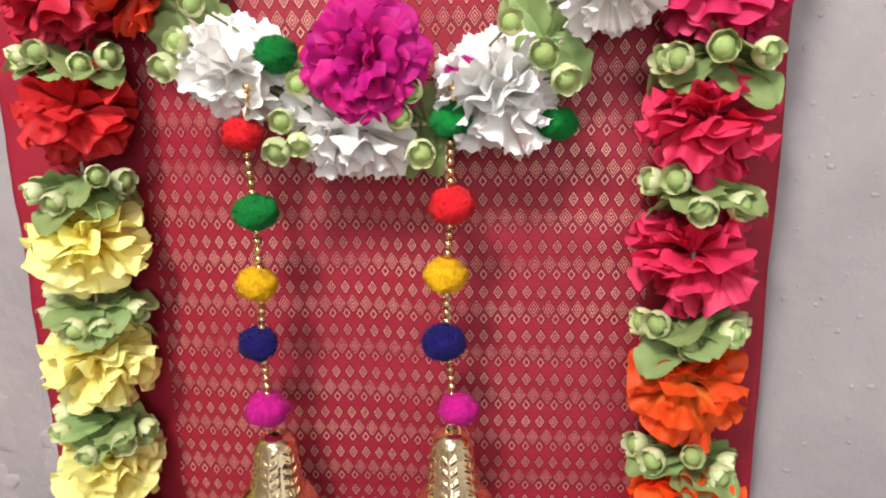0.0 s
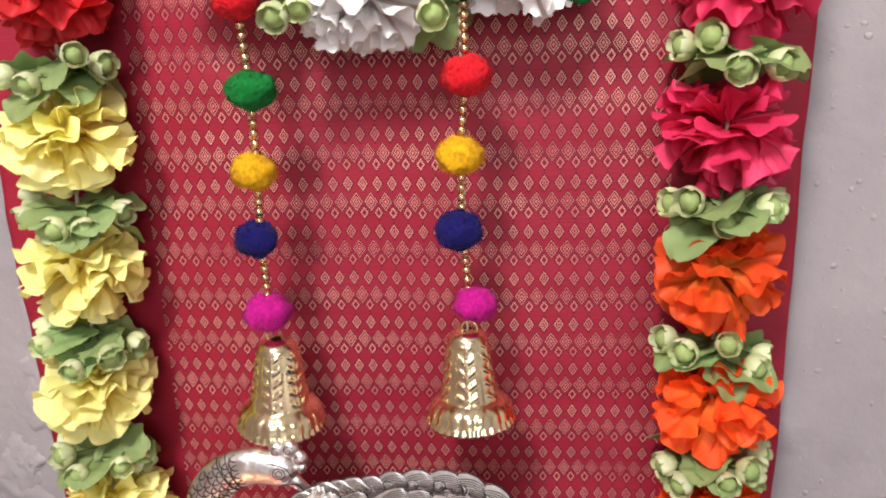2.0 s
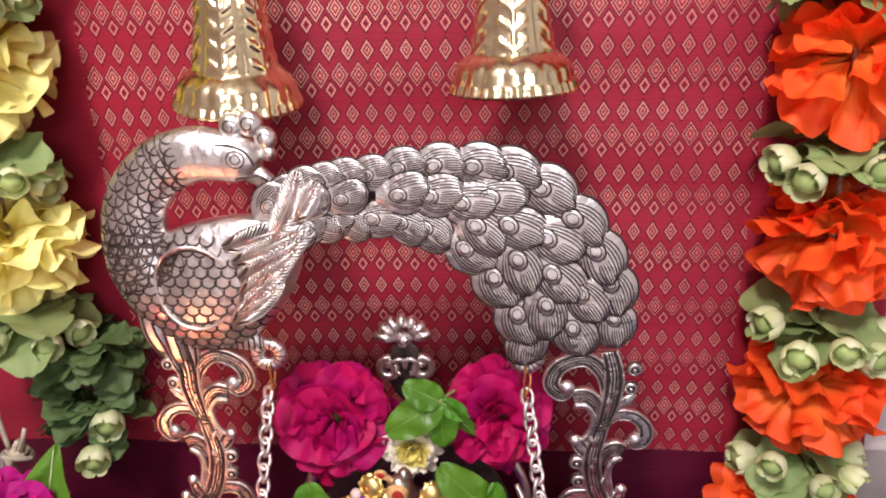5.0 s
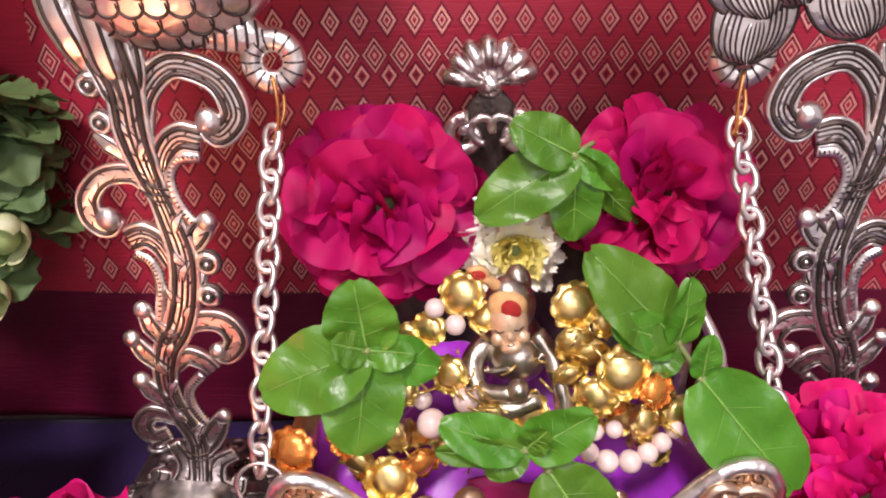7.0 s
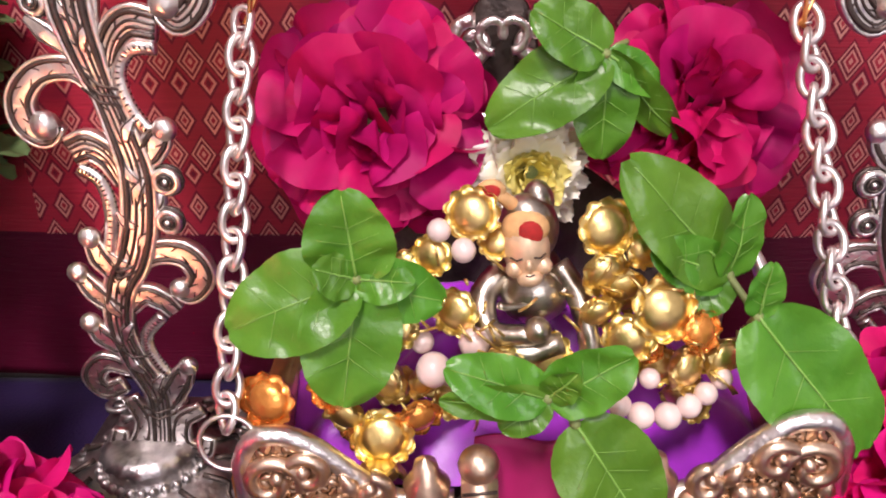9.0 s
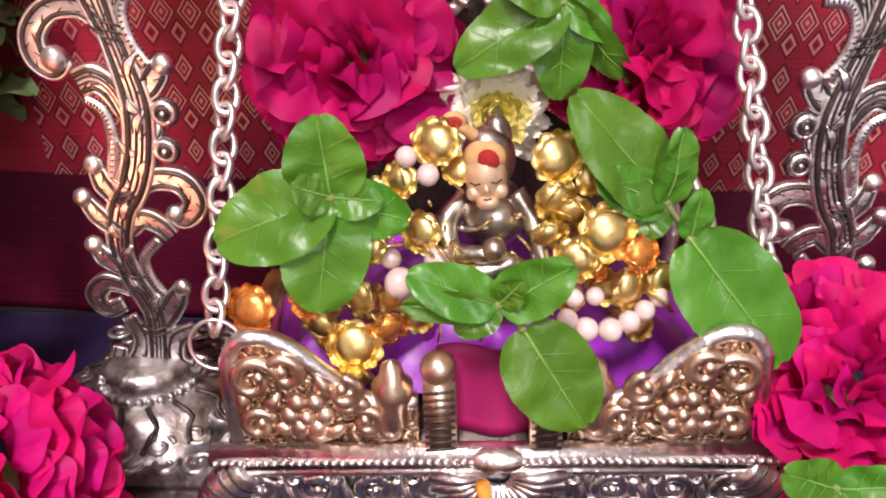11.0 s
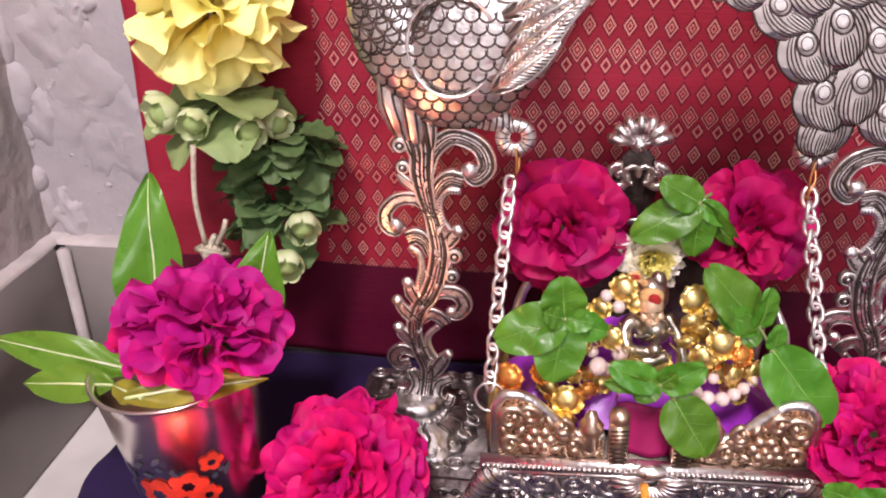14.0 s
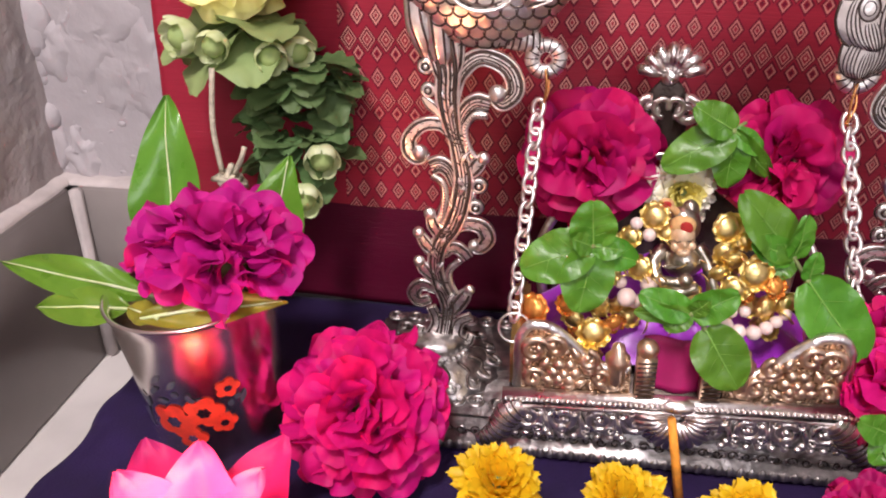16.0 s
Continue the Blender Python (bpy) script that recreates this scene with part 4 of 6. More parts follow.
# posts
def post_geo(side):
    """A flat cast post of leaf scrolls; drawn for the post under the peacock's breast and mirrored for the other."""
    g = Geo()

    def W(x, z, y=0.0):
        return Vector(((x - MID) * side, y, z))

    def member(widths, *pts, depth=0.55, extra=(), y=0.0, n=None):
        n = n or 8 * (len(pts) - 1)
        line = spline([W(p[0], p[1], y) for p in pts], n)
        ww = lerp_list(widths, n)
        if max(widths) < 0.0028:
            line_geo(g, line, ww, depth, off=0.62)
        else:
            # a flat band with a raised rim and a blackened line inside each edge
            g.tube(line, ww, 16, depth * 0.80, square=0.45)
            for off, rad, lift, slot in ((-0.86, 0.16, 0.62, 0), (0.86, 0.16, 0.62, 0), (-0.58, 0.19, 0.77, 1), (0.58, 0.19, 0.77, 1)) + (((-0.12, 0.09, 0.80, 1), (0.22, 0.09, 0.80, 1)) if max(widths) > 0.0036 else ()):
                g.slot = slot
                out, rr = [], []
                for i in range(len(line)):
                    t = (line[min(n, i + 1)] - line[max(0, i - 1)]).normalized()
                    out.append(line[i] + Vector((t.z, 0, -t.x)) * (ww[i] * off) + Vector((0, -ww[i] * depth * lift, 0)))
                    rr.append(ww[i] * rad)
                g.tube(out, rr, 7)
            g.slot = 1
            for i in range(3, n - 3, 3):
                t = (line[i + 1] - line[i - 1]).normalized()
                nr, w = Vector((t.z, 0, -t.x)) * (1 if (i // 3) % 2 else -1), ww[i]
                g.tube([line[i] + nr * (w * 0.10) + Vector((0, -w * depth * 0.84, 0)), line[i] + nr * (w * 0.52) + t * (w * 0.55) + Vector((0, -w * depth * 0.80, 0))], [w * 0.04, w * 0.09], 5)
        g.slot = 1
        for off in extra:
            out = []
            for k in range(2, n - 1):
                t = (line[k + 1] - line[k - 1]).normalized()
                out.append(line[k] + Vector((t.z, 0, -t.x)) * (ww[k] * off) + Vector((0, -ww[k] * depth * 1.0, 0)))
            g.tube(out, 0.00027, 5)
        g.slot = 0
        return line

    def knob(x, z, r, y=-0.001):
        g.ball(W(x, z, y), (r, r * 0.8, r), 12, 8)

    def rosette(x, z, r):
        g.slot = 0
        g.ball(W(x, z), (r, r * 0.65, r), 14, 8)
        g.tube([W(x, z, -r * 0.45) + Vector((0.72 * r * math.cos(a), 0, 0.72 * r * math.sin(a))) for a in np.linspace(0, 2 * math.pi, 15)[:-1]], r * 0.26, 6, closed=True)
        g.slot = 1
        for rr in (1.0, 0.42):
            g.tube([W(x, z, -r * (0.72 if rr < 0.5 else 0.2)) + Vector((rr * r * math.cos(a), 0, rr * r * math.sin(a))) for a in np.linspace(0, 2 * math.pi, 15)[:-1]], r * 0.13, 5, closed=True)
        g.slot = 0
        g.ball(W(x, z, -r * 0.62), r * 0.28, 8, 6)

    def rope(*pts):
        """A milled inner edge: a border with small slanting ribs."""
        line = spline([W(p[0], p[1], -0.0008) for p in pts], 40)
        g.tube(line, 0.0017, 8, 0.7)
        g.slot = 1
        for k in range(1, 40, 2):
            t = (line[k + 1] - line[k - 1]).normalized()
            nr = Vector((t.z, 0, -t.x))
            g.tube([line[k] - nr * 0.0017 - t * 0.0005, line[k] + Vector((0, -0.0012, 0)), line[k] + nr * 0.0017 + t * 0.0005], 0.00028, 4)
        g.slot = 0

    # trunk
    member([0.0032, 0.0034, 0.0036, 0.0034, 0.0038, 0.0044, 0.0045, 0.0044, 0.0037, 0.0030], (-0.1988, 0.0273), (-0.1970, 0.0400), (-0.1966, 0.0500), (-0.2009, 0.0612), (-0.2026, 0.0711), (-0.2004, 0.0817), (-0.1958, 0.0896), (-0.1926, 0.0993), (-0.1912, 0.1116), (-0.1932, 0.1225), (-0.1953, 0.1302), extra=(), n=70)
    if side < 0:
        member([0.0030, 0.0042, 0.0046, 0.0036], (-0.1953, 0.1295), (-0.1972, 0.1380), (-0.1985, 0.1470), (-0.1985, 0.1570), (-0.1960, 0.1670), n=40)
    else:
        member([0.0030, 0.0042, 0.0050, 0.0052, 0.0060, 0.0070], (-0.1953, 0.1295), (-0.1972, 0.1380), (-0.1985, 0.1470), (-0.1985, 0.1570), (-0.2005, 0.1670), (-0.2030, 0.1790), extra=(), n=50)
    # feathered leaf strokes laid along the trunk
    for x, z, a, ln in ((-0.1925, 0.104, 60, 0.012), (-0.1930, 0.098, 140, 0.010), (-0.1905, 0.109, 125, 0.011), (-0.1935, 0.092, 50, 0.011), (-0.1965, 0.088, 150, 0.010), (-0.2000, 0.080, 60, 0.010), (-0.2015, 0.074, 120, 0.010), (-0.2015, 0.067, 60, 0.009), (-0.1985, 0.057, 125, 0.010), (-0.1965, 0.051, 60, 0.009), (-0.1975, 0.139, 60, 0.012), (-0.1980, 0.145, 125, 0.012), (-0.1920, 0.119, 60, 0.010)):
        dx, dz = 0.55 * ln * math.cos(radians(a)), 0.62 * ln * math.sin(radians(a))
        member([0.0009, 0.0017, 0.0006], (x, z), (x + dx * 0.5 - dz * 0.10, z + dz * 0.5 + dx * 0.10), (x + dx, z + dz), y=-0.0016, n=10)
    # leaves of the flaring top
    for dx, z0, z1, w in () if side < 0 else ((-0.0035, 0.150, 0.172, 0.0032), (-0.0055, 0.156, 0.178, 0.0034), (0.0060, 0.152, 0.178, 0.0034)):
        member([w * 0.5, w, w * 0.9, w * 0.3], (-0.1985 + dx * 0.3, z0), (-0.2000 + dx * 0.8, (z0 + z1) / 2), (-0.2040 + dx * 1.3, z1), y=-0.001)
    rosette(-0.2072, 0.1585, 0.0033)
    rosette(-0.2062, 0.1490, 0.0031)
    member([0.0014, 0.0024, 0.0010], (-0.2000, 0.1385), (-0.2050, 0.1430), (-0.2085, 0.1460), y=-0.001)
    # great scroll beside the top, and its lobed hook with a milled edge
    member([0.0030, 0.0036, 0.0036, 0.0038, 0.0036, 0.0032], (-0.1970, 0.1440), (-0.1940, 0.1560), (-0.1860, 0.1630), (-0.1755, 0.1595), (-0.1718, 0.1510), (-0.1765, 0.1455), (-0.1800, 0.1490))
    knob(-0.1788, 0.1490, 0.0036)
    member([0.0022, 0.0030, 0.0036, 0.0040, 0.0036], (-0.1946, 0.1320), (-0.1917, 0.1405), (-0.1872, 0.1448), (-0.1815, 0.1440))
    rope((-0.1823, 0.1398), (-0.1880, 0.1392), (-0.1912, 0.1340), (-0.1900, 0.1268), (-0.1868, 0.1213))
    # scroll on the outer side
    member([0.0020, 0.0028, 0.0030, 0.0034, 0.0034, 0.0030], (-0.1965, 0.1305), (-0.2014, 0.1350), (-0.2087, 0.1343), (-0.2138, 0.1289), (-0.2138, 0.1230), (-0.2104, 0.1205), (-0.2078, 0.1235))
    knob(-0.2095, 0.1226, 0.0034)
    member([0.0020, 0.0032, 0.0038, 0.0036], (-0.1950, 0.1085), (-0.1972, 0.1150), (-0.2010, 0.1178), (-0.2050, 0.1165))
    rope((-0.2042, 0.1127), (-0.1999, 0.1092), (-0.1990, 0.1014), (-0.2012, 0.0910))
    # leaf and rosettes on the inner side
    member([0.0020, 0.0034, 0.0034, 0.0022], (-0.1905, 0.1130), (-0.1865, 0.1175), (-0.1835, 0.1220))
    knob(-0.1832, 0.1218, 0.0028)
    rosette(-0.1846, 0.1096, 0.0036)
    rosette(-0.1856, 0.0995, 0.0034)
    member([0.0020, 0.0026, 0.0014], (-0.1905, 0.1010), (-0.1880, 0.1045), (-0.1868, 0.1065))
    # middle scroll on the inner side
    member([0.0022, 0.0032, 0.0036, 0.0036, 0.0030, 0.0026], (-0.1967, 0.0870), (-0.1900, 0.0912), (-0.1830, 0.0905), (-0.1800, 0.0850), (-0.1835, 0.0800), (-0.1868, 0.0818))
    knob(-0.1858, 0.0815, 0.0026)
    member([0.0026, 0.0030, 0.0024], (-0.1995, 0.0760), (-0.1950, 0.0795), (-0.1905, 0.0775), (-0.1880, 0.0745))
    rope((-0.1915, 0.0735), (-0.1962, 0.0680), (-0.1960, 0.0620), (-0.1928, 0.0555))
    # three budded leaves on the outer side
    for x0, z0, x1, z1 in ((-0.2000, 0.0840, -0.2052, 0.0951), (-0.2010, 0.0750, -0.2100, 0.0857), (-0.2035, 0.0640, -0.2098, 0.0715)):
        dx, dz = x1 - x0, z1 - z0
        member([0.0022, 0.0030, 0.0020], (x0, z0), (x0 + dx * 0.55 - dz * 0.06, z0 + dz * 0.5), (x1, z1), y=-0.0006)
        member([0.0014, 0.0020, 0.0008], (x0, z0 - 0.003), (x0 + dx * 0.6, z0 + dz * 0.2), (x0 + dx * 0.95, z0 + dz * 0.55), y=-0.0002)
        knob(x1, z1, 0.0027)
    # lower scrolls
    member([0.0022, 0.0030, 0.0032, 0.0028, 0.0024], (-0.2020, 0.0570), (-0.2087, 0.0593), (-0.2125, 0.0550), (-0.2100, 0.0505), (-0.2050, 0.0522))
    member([0.0024, 0.0036, 0.0036, 0.0020], (-0.1965, 0.0440), (-0.1915, 0.0515), (-0.1872, 0.0587))
    knob(-0.1872, 0.0585, 0.0026)
    member([0.0022, 0.0026, 0.0030, 0.0026, 0.0022], (-0.2045, 0.0480), (-0.2018, 0.0401), (-0.2050, 0.0323), (-0.2099, 0.0320), (-0.2089, 0.0370))
    member([0.0022, 0.0028, 0.0030, 0.0026, 0.0022], (-0.1858, 0.0442), (-0.1915, 0.0405), (-0.1925, 0.0330), (-0.1873, 0.0300), (-0.1855, 0.0346))
    # bindings round the trunk
    g.slot = 1
    for xc, z, tilt in ((-0.1953, 0.1290, 0.5), (-0.1950, 0.1308, 0.5), (-0.1947, 0.1326, 0.5), (-0.1990, 0.0858, -0.2), (-0.1984, 0.0876, -0.2), (-0.1966, 0.0455, 0.0), (-0.1967, 0.0435, 0.0), (-0.2000, 0.0630, 0.3)):
        g.tube([W(xc - 0.0042, z + 0.0042 * tilt, -0.0012), W(xc, z - 0.0006, -0.0031), W(xc + 0.0042, z - 0.0042 * tilt, -0.0012)], 0.00036, 5)
    g.slot = 0
    return g


for sx in (1, -1):
    part("post", post_geo(sx), [SILVER, DARKSIL], swing, "pierced scrollwork post of oxidised silver")

# peacock: body, neck and head
g = Geo()
neck = spline([S(*p) for p in ((-0.163, 0.2515), (-0.180, 0.2545), (-0.196, 0.2490), (-0.2075, 0.2370), (-0.2115, 0.2210), (-0.2090, 0.2050), (-0.2005, 0.1930), (-0.1880, 0.1890))], 50)
nw = lerp_list([0.0094, 0.0114, 0.0118, 0.0126, 0.0142, 0.0165, 0.0175, 0.0120], 50)
g.tube(neck, nw, 20, 0.62)


def body_pt(u, v):
    """The puffed breast and back, a leaning egg, pointed at the wing root."""
    a, t = u * 2 * math.pi, (0.004 + 0.992 * v) * math.pi
    e = Vector((math.cos(a) * math.sin(t), math.sin(a) * math.sin(t), -math.cos(t)))
    k = 0.034 if e.z < 0 else 0.046
    x, z = e.x * 0.0292 * (1 - 0.25 * max(0, e.z)), e.z * k
    an = radians(-58)
    return S(-0.1815, 0.1970) + Vector((x * math.cos(an) - z * math.sin(an), e.y * 0.0125, x * math.sin(an) + z * math.cos(an)))


g.grid(body_pt, 32, 20, True)
g.ball(S(-0.165, 0.2525), (0.0115, 0.0068, 0.0095), 18, 12)
g.tube([S(-0.160, 0.2480), S(-0.1545, 0.2440), S(-0.1485, 0.2395), S(-0.1450, 0.2345)], [0.0050, 0.0042, 0.0026, 0.0006], 10, 0.7)
# arm under the breast that carries the chain eye, and the root of the post
for x0, x1, z1, w in ((-0.2120, -0.2080, 0.162, 0.0046), (-0.2040, -0.2010, 0.158, 0.0046)):
    pts = spline([S(x0, 0.192, -0.002), S(x0 + 0.0015, 0.177, -0.002), S(x1, z1 + 0.006, -0.001), S(x1 + 0.001, z1)], 14)
    line_geo(g, pts, lerp_list([w * 0.8, w, w * 0.9, w * 0.4], 14), 0.8)
g.tube(spline([S(-0.190, 0.180), S(-0.177, 0.1745), S(-0.167, 0.1700), S(-0.161, 0.1680)], 12), lerp_list([0.0120, 0.0080, 0.0050, 0.002], 12), 14, 0.6)
g.slot = 1
for k in range(8):
    f = k / 8
    c = S(-0.183 + 0.021 * f, 0.1770 - 0.0085 * f)
    r = 0.0105 - 0.0075 * f
    g.tube([c + Vector((0.25 * r * math.cos(a), -0.62 * r * math.cos(a), r * math.sin(a))) for a in np.linspace(-1.2, 1.2, 9)], 0.0004, 5)
g.slot = 0
for dx, dz, r in ((-0.165, 0.2655, 0.0052), (-0.1575, 0.2665, 0.0055), (-0.1520, 0.2605, 0.0048), (-0.1515, 0.2545, 0.0034)):
    g.ball(S(dx, dz), (r, r * 0.7, r), 12, 8)
# blackened lines
g.slot = 1
for c, rr, tl in ((S(-0.1630, 0.2535), 0.0036, 0), (S(-0.1630, 0.2535), 0.0019, 0)):
    g.tube([c + Vector((rr * math.cos(a), -0.0066, rr * 0.95 * math.sin(a))) for a in np.linspace(0, 2 * math.pi, 21)[:-1]], 0.00028, 5, closed=True)
g.tube(spline([S(-0.1715, 0.2590, -0.0050), S(-0.1640, 0.2590, -0.0062), S(-0.1585, 0.2560, -0.0060), S(-0.1560, 0.2510, -0.0055)], 16), 0.00040, 5)
g.tube(spline([S(-0.1640, 0.2455, -0.0062), S(-0.1580, 0.2465, -0.0060), S(-0.1535, 0.2460, -0.0052), S(-0.1470, 0.2385, -0.0028)], 16), 0.00045, 5)
for dx, dz, r in ((-0.165, 0.2655, 0.0030), (-0.1575, 0.2665, 0.0032), (-0.1520, 0.2605, 0.0026)):
    g.tube(curl((S(dx, dz)).x, dz, r, 30, 420, 0.25, 18, -r * 1.05), 0.00033, 5)
for k in (12, 14, 30):
    p, w = neck[k], nw[k]
    t = (neck[k + 1] - neck[k - 1]).normalized()
    nr = Vector((t.z, 0, -t.x))
    g.tube([p + nr * (w * math.sin(a)) + Vector((0, -w * 0.635 * math.cos(a), 0)) for a in np.linspace(-1.45, 1.45, 14)], 0.00042, 5)
peacock = part("peacock", g, [SILVER, DARKSIL], swing, "cast silver peacock turning its head back")

# engraved scales on the neck and breast


def relief(x, z):
    """How far the peacock's neck or breast stands out of the swing's plane at a place (0 outside it)."""
    best = 0.0
    for k in range(0, 51, 2):
        p, w = neck[k], nw[k]
        d2 = ((x - p.x) ** 2 + (z - p.z) ** 2) / (w * w)
        if d2 < 1:
            best = max(best, 0.62 * w * math.sqrt(1 - d2))
    dx, dz = x + MID + 0.1815, z - 0.1970
    an = radians(-58)
    lx, lz = dx * math.cos(an) + dz * math.sin(an), -dx * math.sin(an) + dz * math.cos(an)
    rr = (lx / (0.0292 * (1 - 0.25 * max(0, lz / 0.046)))) ** 2 + (lz / (0.034 if lz < 0 else 0.046)) ** 2
    if rr < 1:
        best = max(best, 0.0125 * math.sqrt(1 - rr))
    return best


g = Geo()


def scale_line(x, z, d, size):
    """The engraved edge of one scale: a blackened arc that follows the cast surface, its belly along d."""
    d = Vector((d[0], 0, d[2])).normalized()
    sd = Vector((d.z, 0, -d.x))
    pts = []
    for a in np.linspace(-0.15, math.pi + 0.15, 11):
        p = Vector((x, 0, z)) + d * (math.sin(a) * size) + sd * (math.cos(a) * size)
        h = relief(p.x, p.z)
        if h > 0.0015:
            pts.append(Vector((p.x, -h - 0.0001, p.z)))
    if len(pts) > 4:
        k = len(pts)
        g.tube(pts, [0.00018 + 0.00030 * math.sin(math.pi * (i + 0.5) / k) for i in range(k)], 5)


for k in range(10, 38, 2):
    p, w = neck[k], nw[k]
    t = (neck[k + 1] - neck[k - 1]).normalized()
    nr = Vector((t.z, 0, -t.x))
    n = 5 if k < 24 else 6
    for j in range(n):
        f = (j + 0.5 * ((k // 2) % 2)) / (n - 0.5) * 2 - 1
        c = p + nr * (w * f * 0.98)
        scale_line(c.x, c.z, t, w * (0.36 if k < 24 else 0.33))
for i in range(15):
    for j in range(16):
        x, z = -0.222 + (j + 0.5 * (i % 2)) * 0.0058 - MID, 0.2257 - i * 0.0043
        if x + MID > -0.158 + (0.2085 - z) * 0.35 - 1.2 * max(0, z - 0.2085):
            continue
        scale_line(x, z, (0.10, 0, -1), 0.0033)
tagged(part("scale_engraving", g, DARKSIL, peacock, "blackened engraving of rows of scales"), kind="stuff")
# wing medallion and long wing feathers
g = Geo()
ov = [S(-0.1855 + 0.0165 * math.cos(a), 0.2005 + 0.0185 * math.sin(a), -0.0142 + 0.004 * math.cos(a) ** 2 + 0.002 * math.sin(a) ** 2) for a in np.linspace(0, 2 * math.pi, 41)[:-1]]
g.tube(ov, 0.0008, 8, closed=True)
g.slot = 1
g.tube([p + Vector((0.0, -0.0004, 0)) + (S(-0.1855, 0.2005) - p) * 0.10 for p in ov], 0.0006, 6, closed=True)
g.slot = 0
part("wing_medallion", g, [SILVER, DARKSIL], peacock, "raised oval rim on the wing")


def barbed_into(g, root, d, length, width, up=0.0, n=14):
    """A long cast feather: blackened ground, silver rib and slanting barbs."""
    d = Vector(d).normalized()
    sdv = Vector((d.z, 0, -d.x))
    f0 = Vector((0, -1, 0))
    g.slot = 1
    outline = [(v, 0.5 * width * math.sin(math.pi * min(1, v * 0.93 + 0.05)) ** 0.7) for v in np.linspace(0, 1, 12)]
    g.add([root + d * (v * length) + sdv * w + f0 * up for v, w in outline] + [root + d * (v * length) - sdv * w + f0 * up for v, w in outline],
          [(i, i + 1, 13 + i, 12 + i) for i in range(11)])
    g.slot = 0
    g.tube([root + f0 * up, root + d * length * 0.5 + f0 * (up + 0.001), root + d * length + f0 * up], [0.0009, 0.0008, 0.0003], 6)
    g.tube([root + d * (v * length) + sdv * (w * 0.97) + f0 * up for v, w in outline], 0.0005, 5)
    g.tube([root + d * (v * length) - sdv * (w * 0.97) + f0 * up for v, w in outline], 0.0005, 5)
    for k in range(n):
        v = 0.10 + 0.78 * k / n
        w = float(np.interp(min(1, v + 0.1), [o[0] for o in outline], [o[1] for o in outline]))
        for sgn in (-1, 1):
            a = root + d * (v * length) + f0 * (up + 0.0006)
            b = root + d * ((v + 0.16) * length) + sdv * (sgn * w * 0.93) + f0 * (up + 0.0001)
            g.tube([a, b], [0.00050, 0.00042], 5)


for x, z, an, ln in ((-0.1700, 0.2190, 18, 0.027), (-0.1670, 0.2120, 26, 0.031), (-0.1650, 0.2050, 34, 0.034), (-0.1655, 0.1980, 40, 0.033), (-0.1670, 0.1910, 44, 0.030), (-0.1700, 0.1850, 40, 0.026), (-0.1505, 0.2200, 62, 0.025), (-0.1440, 0.2290, 72, 0.020), (-0.1395, 0.2310, 58, 0.016)):
    g = Geo()
    barbed_into(g, S(x, z, -0.0125), (math.cos(radians(an)), 0, math.sin(radians(an))), ln * 1.15, 0.0105, 0.0008)
    part("feather", g, [SILVER, DARKSIL], peacock, "long barbed wing feather")

# tail: a curved back plate with overlapping eyed feathers
ctr = spline([S(*p) for p in ((-0.150, 0.228), (-0.134, 0.2365), (-0.113, 0.2390), (-0.088, 0.2395), (-0.063, 0.2315), (-0.0455, 0.2155), (-0.0345, 0.1960), (-0.0290, 0.1770))], 60)
hw = lerp_list([0.0100, 0.0100, 0.0112, 0.0160, 0.0240, 0.0285, 0.0285, 0.0240], 60)
g = Geo()
g.tube(ctr[:56], [w * 0.84 for w in hw[:56]], 20, 0.16)
tail = part("tail_plate", g, DARKSIL, peacock, "blackened back plate of the tail")


